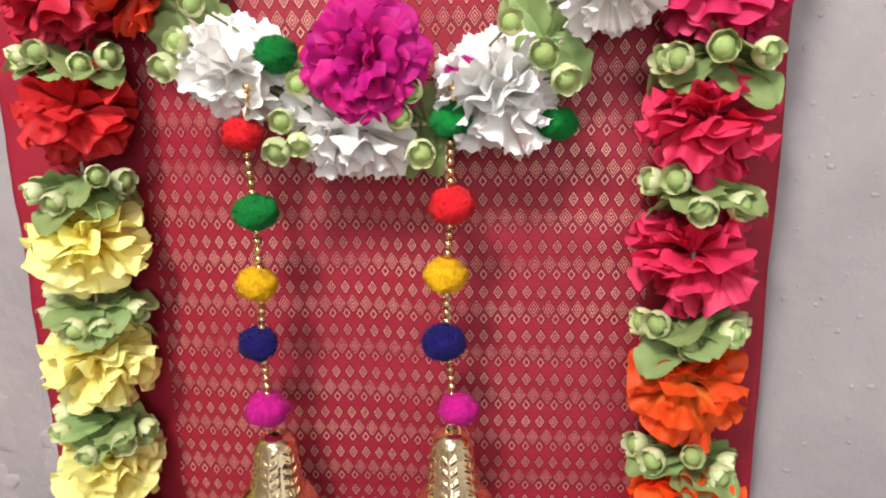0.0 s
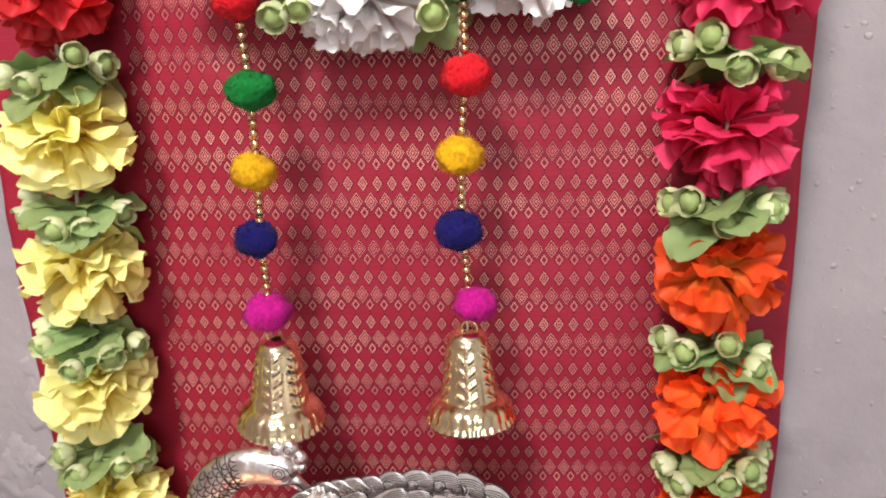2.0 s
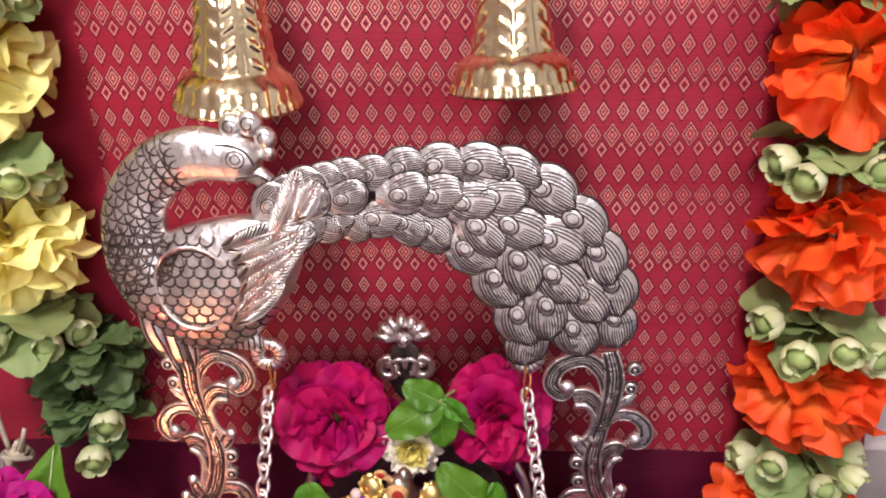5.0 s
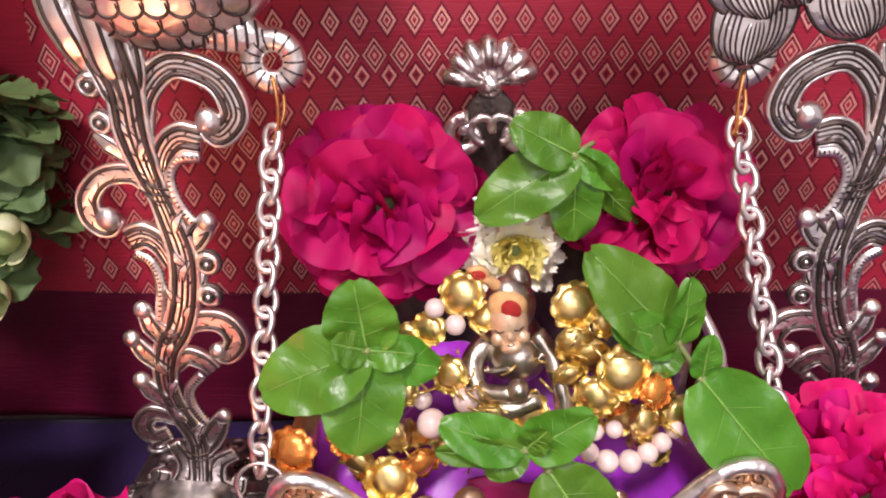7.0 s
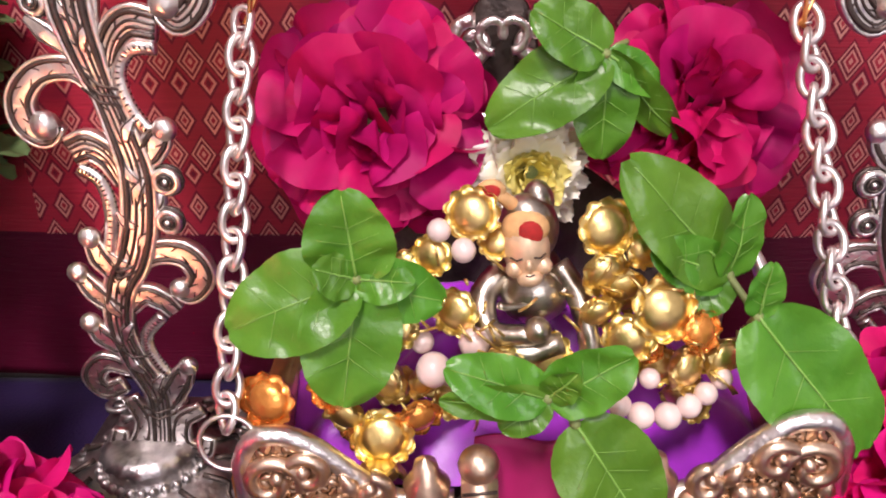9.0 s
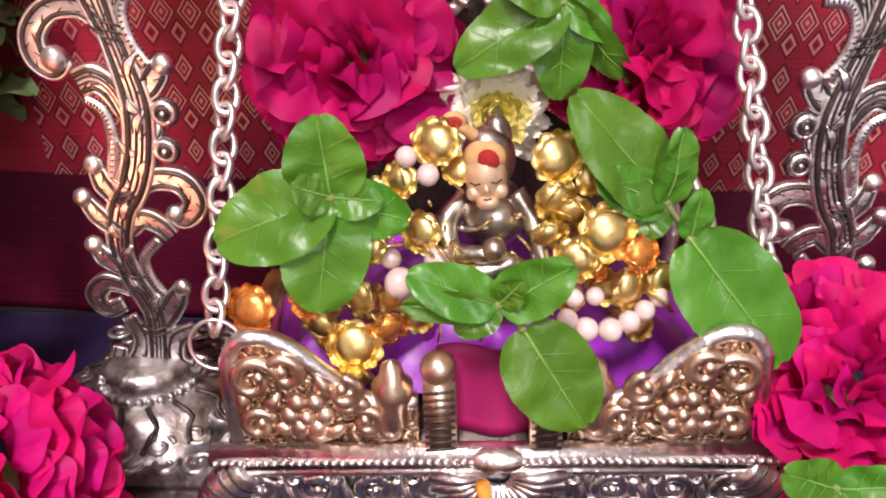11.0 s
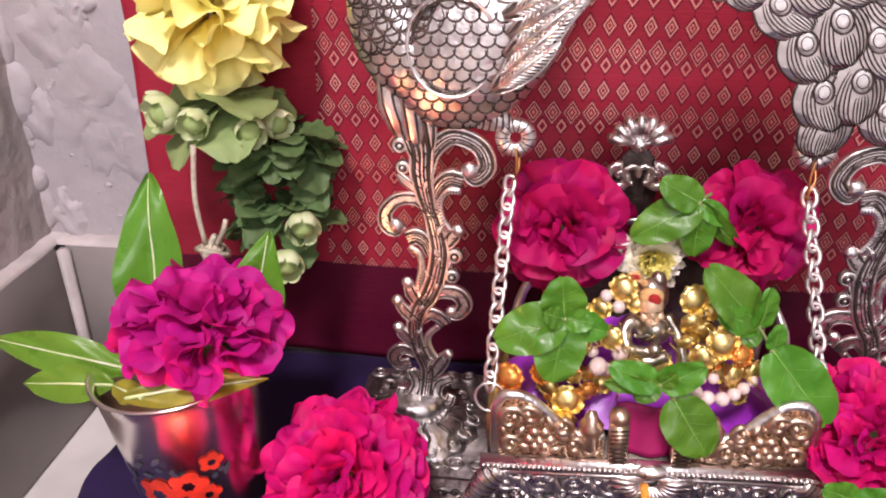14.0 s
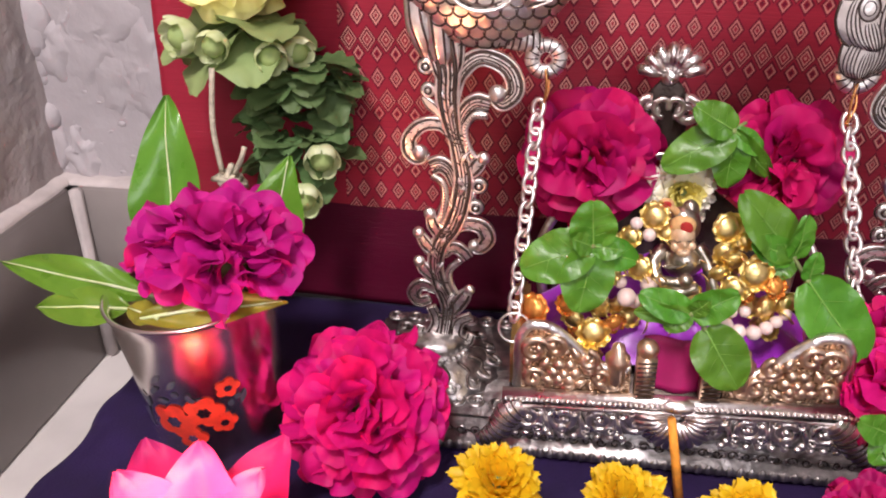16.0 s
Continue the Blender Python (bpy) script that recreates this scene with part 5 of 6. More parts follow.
def eyed_feather_mesh(seed):
    """A broad cast feather, round at its tip, with a ringed eye and deep barbs that sweep past it; tip along x, facing -y."""
    g = Geo()
    L, Wd, sg = 0.0250, 0.0200, (1 if seed else -1)

    def half(v):
        return 0.5 * Wd * (0.30 + 0.70 * math.sin(min(1, v / 0.55) * math.pi / 2)) * math.sqrt(max(0.0, 1 - (max(0, v - 0.52) / 0.48) ** 2.4))

    def face(v, t):
        return Vector((v * L, -(0.0012 + 0.0020 * v) * (1 - 0.60 * t * t), half(v) * t + sg * 0.0030 * v * v))
    g.grid(lambda u, v: face(v, 2 * u - 1), 20, 16)
    g.slot = 1
    g.tube([face(v, -1) + Vector((0.0002, 0.0003, 0)) for v in np.linspace(0.25, 0.99, 12)] + [face(v, 1) + Vector((0.0002, 0.0003, 0)) for v in np.linspace(0.99, 0.25, 12)], 0.0006, 5)
    for k in range(-6, 7):
        t = k / 6.6
        v0 = 0.50 - 0.30 * abs(t) ** 0.7 if abs(t) > 0.36 else 0.60
        g.tube([face(v, t * (0.55 + 0.45 * ((v - v0) / (0.985 - v0)) ** 0.6) + 0.10 * sg * (v - v0)) + Vector((0, -0.00012, 0)) for v in np.linspace(v0, 0.985 - 0.10 * t * t, 8)],
               [0.0001, 0.00022, 0.00028, 0.00030, 0.00030, 0.00028, 0.00026, 0.0002], 5)
    g.slot = 0
    ec = face(0.40, 0) + Vector((0, -0.0001, 0))
    tilt = (face(0.52, 0).y - face(0.28, 0).y) / (0.24 * L)
    g.grid(lambda u, v: ec + Vector((0.0040 * v * math.cos(2 * math.pi * u), tilt * 0.0040 * v * math.cos(2 * math.pi * u) - 0.0004 * (1 - v ** 4), 0.0032 * v * math.sin(2 * math.pi * u))), 20, 6, True)
    g.slot = 1
    for r, w in ((1.0, 0.00036), (0.58, 0.00022)):
        g.tube([ec + Vector((0.0041 * r * math.cos(a), tilt * 0.0041 * r * math.cos(a) - (0.0002 if r > 0.9 else 0.0004), 0.0033 * r * math.sin(a))) for a in np.linspace(0, 2 * math.pi, 23)[:-1]], w, 5, closed=True)
    return data_of("feather", g, [SILVER, DARKSIL])


EYED = [eyed_feather_mesh(k) for k in range(2)]
q = random.Random(12)
eyes = []
for order, (k, lanes) in enumerate(((58, 3), (52, 4), (47, 3), (42, 4), (37, 3), (33, 4), (30, 3), (26, 3), (22, 3), (18, 2), (14, 3), (11, 2), (8, 3), (5, 2), (2, 2))):
    p, w = ctr[k], hw[k]
    t = (ctr[min(60, k + 3)] - ctr[max(0, k - 3)]).normalized()
    nr = Vector((t.z, 0, -t.x))
    big = min(1.0, w / 0.026)
    for j in range(lanes):
        f = (j / (lanes - 1) * 2 - 1) * (0.72 if k > 40 else 0.78)
        eye = p + nr * (w * f)
        if any((eye - e).length < 0.0100 * big for e in eyes):
            continue
        eyes.append(eye)
        d = (t + nr * (f * (0.20 if k > 44 else 0.45))).normalized()
        sc = (0.95 if k == 58 else 1.08) * (0.50 + 0.50 * big) * q.uniform(0.96, 1.04)
        m = Matrix((( d.x, 0, -d.z, 0), (0, 1, 0, 0), (d.z, 0, d.x, 0), (0, 0, 0, 1)))
        at = eye + Vector((0, -0.0040 - 0.0005 * order - 0.0022 * (1 - f * f), 0)) - d * 0.0100 * sc
        part("feather", EYED[j % 2], None, peacock, "eyed tail feather in cast relief", Matrix.Translation(at) @ m @ Matrix.Rotation(radians(3), 4, "Z") @ Matrix.Scale(sc, 4))

# hooks and chains
def ring_pts(c, r, u, v, n=16, oval=1.0):
    return [Vector(c) + Vector(u) * (r * oval * math.cos(a)) + Vector(v) * (r * math.sin(a)) for a in np.linspace(0, 2 * math.pi, n + 1)[:-1]]


LINK = Geo()
LINK.tube([Vector((0.0025 * math.cos(a), 0.0005 * math.sin(2 * a), 0.0040 * math.sin(a))) for a in np.linspace(0, 2 * math.pi, 21)[:-1]], 0.00088, 8, closed=True)
LINK = data_of("link", LINK, CHAIN)


def chain(a, b, label):
    a, b = Vector(a), Vector(b)
    n = round((b - a).length / 0.0057)
    ch = part("chain", (lambda gg: (gg.tube([a, a + (b - a) * 0.004], 0.001, 6), gg)[1])(Geo()), CHAIN, swing, label)
    dz = (a - b).normalized()
    q = dz.to_track_quat("Z", "Y").to_matrix().to_4x4()
    for k in range(n + 1):
        part("link", LINK, None, ch, m=Matrix.Translation(a.lerp(b, k / n)) @ q @ Matrix.Rotation(radians(28 if k % 2 else -32), 4, "Z"))
    return ch


for sx, hx in ((1, -0.1610), (-1, -0.0480)):
    g = Geo()
    hc = S(hx, 0.1635)
    g.tube(ring_pts(hc, 0.0052, (1, 0, 0), (0, 0, 1), 22), 0.0030, 10, 0.8, closed=True)
    eye_ring = part("hook_eye", g, SILVER, swing, "round ribbed eye for the chain")
    for a in np.linspace(0, 2 * math.pi, 15)[:-1]:
        g = Geo()
        d = Vector((math.cos(a), 0, math.sin(a)))
        g.tube([hc + d * 0.0030 + Vector((0, -0.0016, 0)), hc + d * 0.0054 + Vector((0, -0.0025, 0)), hc + d * 0.0078 + Vector((0, -0.0012, 0))], 0.0003, 5)
        part("rib", g, DARKSIL, eye_ring)
    g = Geo()
    g.tube(spline([hc + Vector((0, -0.003, -0.003)), hc + Vector((0.001 * sx, -0.0045, -0.010)), hc + Vector((0.000, -0.004, -0.019))], 10), 0.0005, 6)
    g.tube(spline([hc + Vector((0.001, 0.002, -0.004)), hc + Vector((0.0018, -0.002, -0.012)), hc + Vector((-0.001, -0.004, -0.0185))], 10), 0.0005, 6)
    part("wire", g, WIRE, swing, "twisted copper wire")
chain(S(-0.1625, 0.1445, -0.004), S(-0.1660, 0.0720, -0.037), "bright metal curb chain")
chain(S(-0.0475, 0.1455, -0.004), S(-0.0385, 0.0800, -0.034), "bright metal curb chain")
for c in (S(-0.1655, 0.0665, -0.040), S(-0.0375, 0.0745, -0.036)):
    g = Geo()
    g.tube(ring_pts(c, 0.0062, (1, 0, 0), (0, 0.2, 0.98), 24), 0.0006, 6, closed=True)
    part("split_ring", g, CHAIN, swing, "thin wire ring joining chain and seat")

# the seat hangs slightly askew
seat_m = Matrix.Translation((-0.1000 - MID, -0.043, 0.0400)) @ Matrix.Rotation(radians(-2.6), 4, "Y")
g = Geo()
# slab coloured dark so that its top shows no white glare
g.slot = 1
g.box((-0.066, -0.003, -0.003), (0.066, 0.062, 0.0015), 0.0012)
g.slot = 0
g.tube([(-0.0685, -0.002, 0.0005), (0.0685, -0.002, 0.0005)], 0.0030, 12)
g.tube([(-0.0685, -0.003, -0.0040), (0.0685, -0.003, -0.0040)], 0.0012, 8)
for k in range(66):
    g.ball((-0.067 + k * 0.00206, -0.0051, 0.0004), 0.0009, 7, 5)
# bulging middle boss of the rail
g.ball((0.001, -0.0030, 0.0002), (0.0080, 0.0042, 0.0034), 24, 14)
seat = part("seat", g, [BRIGHTSIL, DARKSIL], swing, "silver swing seat with a beaded front rail", seat_m)

g = Geo()
g.slot = 1
g.box((-0.066, -0.0012, -0.018), (0.066, 0.0012, -0.003), 0.0005)
g.slot = 0
for k in range(9):
    x = -0.058 + k * 0.0145
    if abs(x) < 0.009:
        continue
    s = 1 if k % 2 else -1
    line_geo(g, curl(x, -0.0100, 0.0056, 90 + 60 * s, 560 * s, 0.2, 30, -0.0022), lerp_list([0.0013, 0.0015, 0.0011], 30), 1.0, False, 8)
    g.ball((x, -0.0030, -0.0100), 0.0014, 8, 6)
    g.tube(spline([Vector((x + 0.005, -0.002, -0.005)), Vector((x + 0.0075, -0.003, -0.012)), Vector((x + 0.0095, -0.002, -0.0175))], 10), lerp_list([0.0008, 0.0013, 0.0007], 10), 7)
    g.ball((x + 0.0072, -0.002, -0.0175), (0.0022, 0.0016, 0.0020), 8, 6)
for k in range(27):
    x = -0.0635 + k * 0.0049
    if abs(x) < 0.015:
        continue
    s = 1 if k % 2 else -1
    g.tube(curl(x, -0.0062 if k % 2 else -0.0152, 0.0027, 90 * s, 470 * s, 0.25, 18, -0.0030), lerp_list([0.0006, 0.0009, 0.0006], 18), 7)
    g.ball((x, -0.0026, -0.0188), (0.0018, 0.0013, 0.0014), 8, 5)
for k in range(15):
    a = radians(187 + k * 11.9)
    g.tube([Vector((0.001 + 0.003 * math.cos(a), -0.004, -0.005 + 0.003 * math.sin(a))), Vector((0.001 + 0.009 * math.cos(a), -0.0052, -0.004 + 0.010 * math.sin(a))), Vector((0.001 + 0.0165 * math.cos(a), -0.0035, -0.003 + 0.0175 * math.sin(a)))], [0.0008, 0.0015, 0.0019], 8)
part("apron", g, [BRIGHTSIL, DULLSIL], seat, "pierced apron of scrolls and a shell")
for sx in (-1, 1):
    g = Geo()
    pts = spline([Vector((0.060 * sx, -0.002, -0.004)), Vector((0.066 * sx, -0.003, -0.009)), Vector((0.070 * sx, -0.005, -0.015)), Vector((0.0755 * sx, -0.006, -0.0195)), Vector((0.079 * sx, -0.006, -0.0205))], 24)
    rr = lerp_list([0.0050, 0.0062, 0.0050, 0.0036, 0.0022], 24)
    g.tube(pts, rr, 12, 0.7)
    part("leg", g, BRIGHTSIL, seat, "ribbed splayed leg of the seat")
    for k in range(2, 22, 2):
        g = Geo()
        p, w = pts[k], rr[k]
        t = (pts[k + 1] - pts[k - 1]).normalized()
        nr = Vector((t.z, 0, -t.x))
        g.tube([p + nr * (w * math.sin(a)) + Vector((0, -w * 0.72 * math.cos(a), 0)) for a in np.linspace(-1.3, 1.3, 9)], 0.00045, 5)
        part("leg_rib", g, DARKSIL, seat)


# front railing panels
def panel_geo(sx):
    g = Geo()
    g.slot = 3

    def top(f):
        """Height of the panel from its outer end (0) to its inner end (1)."""
        return 0.0300 * (1 - 0.62 * (1 - math.cos(min(1, max(0, (f - 0.18) / 0.62)) * math.pi)) / 2) * (math.sin(min(1, (f + 0.10) / 0.22) * math.pi / 2) ** 0.6)
    n = 30
    for y in (0.0006, 0.0042):
        vs = []
        for k in range(n + 1):
            f = k / n
            x = (0.0620 - f * 0.0440) * sx
            vs += [(x, y, 0.002), (x, y, 0.002 + top(f))]
        g.add(vs, [(2 * k, 2 * k + 2, 2 * k + 3, 2 * k + 1) for k in range(n)])
    g.slot = 0
    rim = [Vector(((0.0620 - k / n * 0.0440) * sx, 0.002, 0.002 + top(k / n))) for k in range(n + 1)]
    g.tube([Vector((0.0625 * sx, 0.002, 0.002))] + rim, 0.0022, 10)
    g.slot = 2
    # flower of six petals with a heart
    fc = Vector((0.0440 * sx, -0.0006, 0.0115))
    for k in range(6):
        a = k * math.pi / 3
        g.ball(fc + Vector((0.0042 * math.cos(a), 0, 0.0042 * math.sin(a))), (0.0027, 0.0021, 0.0027), 10, 7)
    g.ball(fc + Vector((0, -0.0008, 0)), (0.0021, 0.0020, 0.0021), 9, 6)
    for cx, cz, r, a0, tn in ((0.0555, 0.0215, 0.0062, 200, -420), (0.0480, 0.0235, 0.0045, 20, 380), (0.0350, 0.0180, 0.0042, 90, 340), (0.0560, 0.0085, 0.0042, 160, -380), (0.0300, 0.0090, 0.0040, 60, 360), (0.0240, 0.0070, 0.0032, 120, -340)):
        pts = [Vector((p.x * sx, -0.0004, p.z)) for p in curl(cx, cz, r, a0, tn, 0.25, 26)]
        g.tube(pts, lerp_list([0.0014, 0.0018, 0.0012], 26), 7)
        g.ball(pts[-1], 0.0018, 7, 5)
    for x, z, an in ((0.0395, 0.0200, 60), (0.0345, 0.0130, 20), (0.0500, 0.0075, 200), (0.0380, 0.0065, -30), (0.0310, 0.0145, 50), (0.0520, 0.0150, 120), (0.0235, 0.0115, 70), (0.0270, 0.0050, 0), (0.0420, 0.0045, 180), (0.0590, 0.0155, 90)):
        d = Vector((math.cos(radians(an)) * sx, 0, math.sin(radians(an))))
        c = Vector((x * sx, -0.0004, z))
        g.tube([c - d * 0.0032, c, c + d * 0.0035], [0.0008, 0.0022, 0.0005], 8, 0.8)
    q = random.Random(17)
    for k in range(22):
        f = q.uniform(0.06, 0.96)
        x, z = 0.0620 - f * 0.0440, 0.003 + q.random() * max(0.004, top(f) - 0.006)
        if (x - 0.044) ** 2 + (z - 0.0115) ** 2 < 0.0065 ** 2:
            continue
        d = Vector((math.cos(k * 2.4) * sx, 0, math.sin(k * 2.4)))
        c = Vector((x * sx, 0.0002, z))
        g.tube([c - d * 0.0020, c, c + d * 0.0020], [0.0004, 0.0010, 0.0003], 6, 0.8)
    return g


for sx in (-1, 1):
    part("railing_panel", panel_geo(sx), [SILVER, DARKSIL, GOLDSIL, ENGRAVEDFINE], seat, "floral relief railing panel with golden reflections in its colour")
    g = Geo()
    g.lathe([(0.0034, 0.0), (0.0034, 0.006), (0.0046, 0.008), (0.0050, 0.0115), (0.0030, 0.014), (0.0024, 0.017), (0.0, 0.0185)], 18, (0.0235 * sx, 0.0005, 0.0080))
    part("railing_finial", g, GOLDSIL, seat, "small knob finial")
    g = Geo()
    g.box((0.0125 * sx - 0.0038, -0.0035, 0.001), (0.0125 * sx + 0.0038, 0.004, 0.0225), 0.0012)
    g.ball((0.0125 * sx, 0.0, 0.0245), (0.0044, 0.0042, 0.0042), 14, 9)
    part("railing_post", g, GOLDSIL, seat, "ribbed square railing post")
    for k in range(9):
        g = Geo()
        g.tube([(0.0125 * sx - 0.0036, -0.0036, 0.003 + k * 0.0021), (0.0125 * sx + 0.0036, -0.0036, 0.0036 + k * 0.0021)], 0.0004, 5)
        part("post_rib", g, DARKSIL, seat)
    g = Geo()
    g.box((0.0625 * sx - 0.0035, 0.003, 0.0), (0.0625 * sx + 0.0035, 0.058, 0.020), 0.0015)
    part("side_panel", g, GOLD, seat, "plain side panel of brassy gold")
# high back with a shell finial
g = Geo()
g.tube(spline([Vector((-0.052, 0.060, 0.0)), Vector((-0.055, 0.066, 0.035)), Vector((-0.038, 0.072, 0.060)), Vector((-0.010, 0.076, 0.074)), Vector((0.0, 0.076, 0.075)), Vector((0.010, 0.076, 0.074)), Vector((0.038, 0.072, 0.060)), Vector((0.055, 0.066, 0.035)), Vector((0.052, 0.060, 0.0))], 60), 0.0024, 10)
g.slot = 1
g.grid(lambda u, v: ((2 * u - 1) * 0.050 * (1 - v ** 3), 0.060 + 0.016 * v, v * 0.072), 16, 12)
part("back", g, [SILVER, DARKSIL], seat, "arched silver back of the seat")
g = Geo()
fc = Vector((-0.002, 0.086, 0.1075))
for k in range(7):
    a = radians(18 + k * 24)
    d = Vector((math.cos(a), 0, math.sin(a)))
    lobe = Geo()
    lobe.tube([fc + d * 0.003, fc + d * 0.008 + Vector((0, -0.002, 0)), fc + d * 0.0135 + Vector((0, -0.001, 0)), fc + d * 0.0150], [0.0012, 0.0022, 0.0027, 0.0008], 9)
    part("shell_lobe", lobe, BRIGHTSIL, seat)
g.ball(fc, (0.004, 0.003, 0.004), 10, 7)
part("shell_boss", g, BRIGHTSIL, seat)
for sx in (-1, 1):
    for cx, cz, r0, a0, tn, r1, back, ww in ((0.0080, 0.0930, 0.0060, 100, -430, 0.25, 0.002, (0.0018, 0.0020, 0.0012)), (0.0022, 0.0955, 0.0046, 270, 300, 0.5, 0.004, (0.0012, 0.0012, 0.0010))):
        g = Geo()
        line_geo(g, [Vector((fc.x + p.x * sx, fc.y - back, p.z)) for p in curl(cx, cz, r0, a0, tn, r1, 26)], lerp_list(ww, 26), 1.0, False, 8)
        part("shell_scroll", g, BRIGHTSIL, seat)
g = Geo()
g.ball((fc.x, fc.y + 0.002, 0.0890), (0.010, 0.0015, 0.018), 14, 8)
part("shell_column", g, DARKSIL, seat, "blackened column under the fan-shaped shell")
g = Geo()
g.tube(spline([Vector((0.057, 0.030, 0.030)), Vector((0.0555, 0.034, 0.044)), Vector((0.051, 0.040, 0.056))], 14), lerp_list([0.0016, 0.0022, 0.0012], 14), 8)
part("armrest", g, CHAIN, seat, "plain bright curved arm")


# ---- on the seat ----
def mound(u, v):
    a, r = u * 2 * math.pi, v
    x = -0.101 + 0.063 * r * math.cos(a)
    y = 0.397 + 0.033 * r * math.sin(a)
    h = (0.028 + 0.010 * math.sin(a) * r) * (1 - r ** 2.2) + 0.010 * max(0, 1 - 3 * r) + 0.010 * max(0, math.sin(a)) * r * (1 - r ** 4)
    f = 0.006 * math.sin(a * 9 + 3 * noise.noise((x * 40, y * 40, 0))) * r * (1 - r * 0.6) + 0.005 * noise.noise((x * 90, y * 90, 2))
    return (x, y, 0.046 + h + f)


g = Geo()
g.grid(mound, 120, 26, True)
so = tagged(part("deity_dress", g, PURPLE), "crumpled purple satin dress spread over the swing seat", "cloth")
g = Geo()
g.grid(lambda u, v: (-0.114 + 0.028 * u, 0.3580 + 0.0012 * math.sin(u * 9) + 0.003 * v, 0.0425 + 0.023 * v), 24, 8)
fl = tagged(part("seat_cloth", g, MAGCLOTH), "magenta cloth hanging behind the railing gap", "cloth")
mo = fl.modifiers.new("thickness", "SOLIDIFY")
mo.thickness = 0.001


FACE = mat("sandal_rubbed_brass", (0.80, 0.58, 0.38), 0.45, 0.6, var=0.2, scale=300, bump=0.2)


def idol():
    """A small crawling figure of silvered brass, with paste marks on its head: plain shapes in one mesh."""
    g = Geo()
    at = Vector((-0.1010, 0.3780, 0.0845))
    m = Matrix.Translation(at) @ Matrix.Rotation(radians(-8), 4, "Y")
    g.ball((0, 0.010, 0.005), (0.0085, 0.0130, 0.0080), 18, 12, m)
    g.ball((0.0005, 0.0015, 0.0060), (0.0078, 0.0062, 0.0070), 18, 12, m)
    g.tube([m @ Vector((0.0075 * math.cos(a), -0.0035 + 0.002 * math.cos(a), 0.0085 + 0.0022 * math.sin(a))) for a in np.linspace(3.3, 6.1, 12)], 0.0009, 6)
    g.ball((0.0008, 0.0022, 0.0215), (0.0064, 0.0056, 0.0078), 20, 14, m)
    g.ball((0.0034, 0.0040, 0.0262), (0.0034, 0.0036, 0.0050), 14, 10, m)
    g.tube(spline([Vector((0.006, 0.002, 0.012)), Vector((0.0095, -0.001, 0.006)), Vector((0.0105, -0.006, 0.0)), Vector((0.0108, -0.008, -0.006))], 14), lerp_list([0.0028, 0.0027, 0.0023, 0.0026], 14), 10, m=m)
    g.tube(spline([Vector((-0.006, 0.004, 0.011)), Vector((-0.0108, 0.0, 0.007)), Vector((-0.0095, -0.006, 0.002)), Vector((-0.0010, -0.009, 0.002))], 14), lerp_list([0.0030, 0.0032, 0.0026, 0.0022], 14), 10, m=m)
    g.ball((0.0000, -0.0095, 0.0034), 0.0029, 12, 8, m)
    g.tube(spline([Vector((-0.011, -0.002, -0.001)), Vector((-0.004, -0.008, -0.003)), Vector((0.005, -0.007, -0.002))], 12), lerp_list([0.0028, 0.0030, 0.0024], 12), 10, m=m)
    g.slot = 4
    g.ball((-0.0003, -0.0012, 0.0188), (0.0050, 0.0055, 0.0080), 22, 16, m)
    g.ball((-0.0003, -0.0068, 0.0172), (0.0009, 0.0009, 0.0013), 8, 6, m)
    g.ball((-0.0003, -0.0056, 0.0136), (0.0028, 0.0018, 0.0018), 10, 7, m)
    for sx in (-1, 1):
        g.ball((-0.0003 + sx * 0.0030, -0.0048, 0.0158), (0.0019, 0.0016, 0.0019), 10, 7, m)
    g.slot = 3
    for sx in (-1, 1):
        g.tube([m @ Vector((-0.0003 + sx * 0.0012, -0.0066, 0.0188)), m @ Vector((-0.0003 + sx * 0.0024, -0.0064, 0.0184)), m @ Vector((-0.0003 + sx * 0.0036, -0.0056, 0.0189))], 0.0002, 5)
    g.tube([m @ Vector((-0.0012, -0.0068, 0.0150)), m @ Vector((-0.0003, -0.0071, 0.0148)), m @ Vector((0.0006, -0.0068, 0.0150))], 0.0002, 5)
    g.slot = 2
    g.tube([m @ Vector((-0.001, 0.001, 0.0265)), m @ Vector((-0.0038, 0.001, 0.0295)), m @ Vector((-0.0066, 0.0005, 0.0318))], [0.0017, 0.0014, 0.0014], 10)
    g.ball((-0.0062, 0.0006, 0.0314), (0.0032, 0.0014, 0.0026), 14, 8, m)
    g.ball((0.0000, -0.0008, 0.0230), (0.0051, 0.0050, 0.0042), 16, 10, m)
    g.slot = 1
    g.ball((-0.0063, -0.0002, 0.0316), (0.0023, 0.0010, 0.0016), 12, 7, m)
    g.ball((0.0006, -0.0047, 0.0232), (0.0027, 0.0013, 0.0029), 12, 8, m)
    return data_of("idol", g, [IDOL, KUMKUM, SANDAL, DARKSIL, FACE])


tagged(part("idol", idol(), None), "tiny silvered brass figure with red and sandal paste marks", "statue")

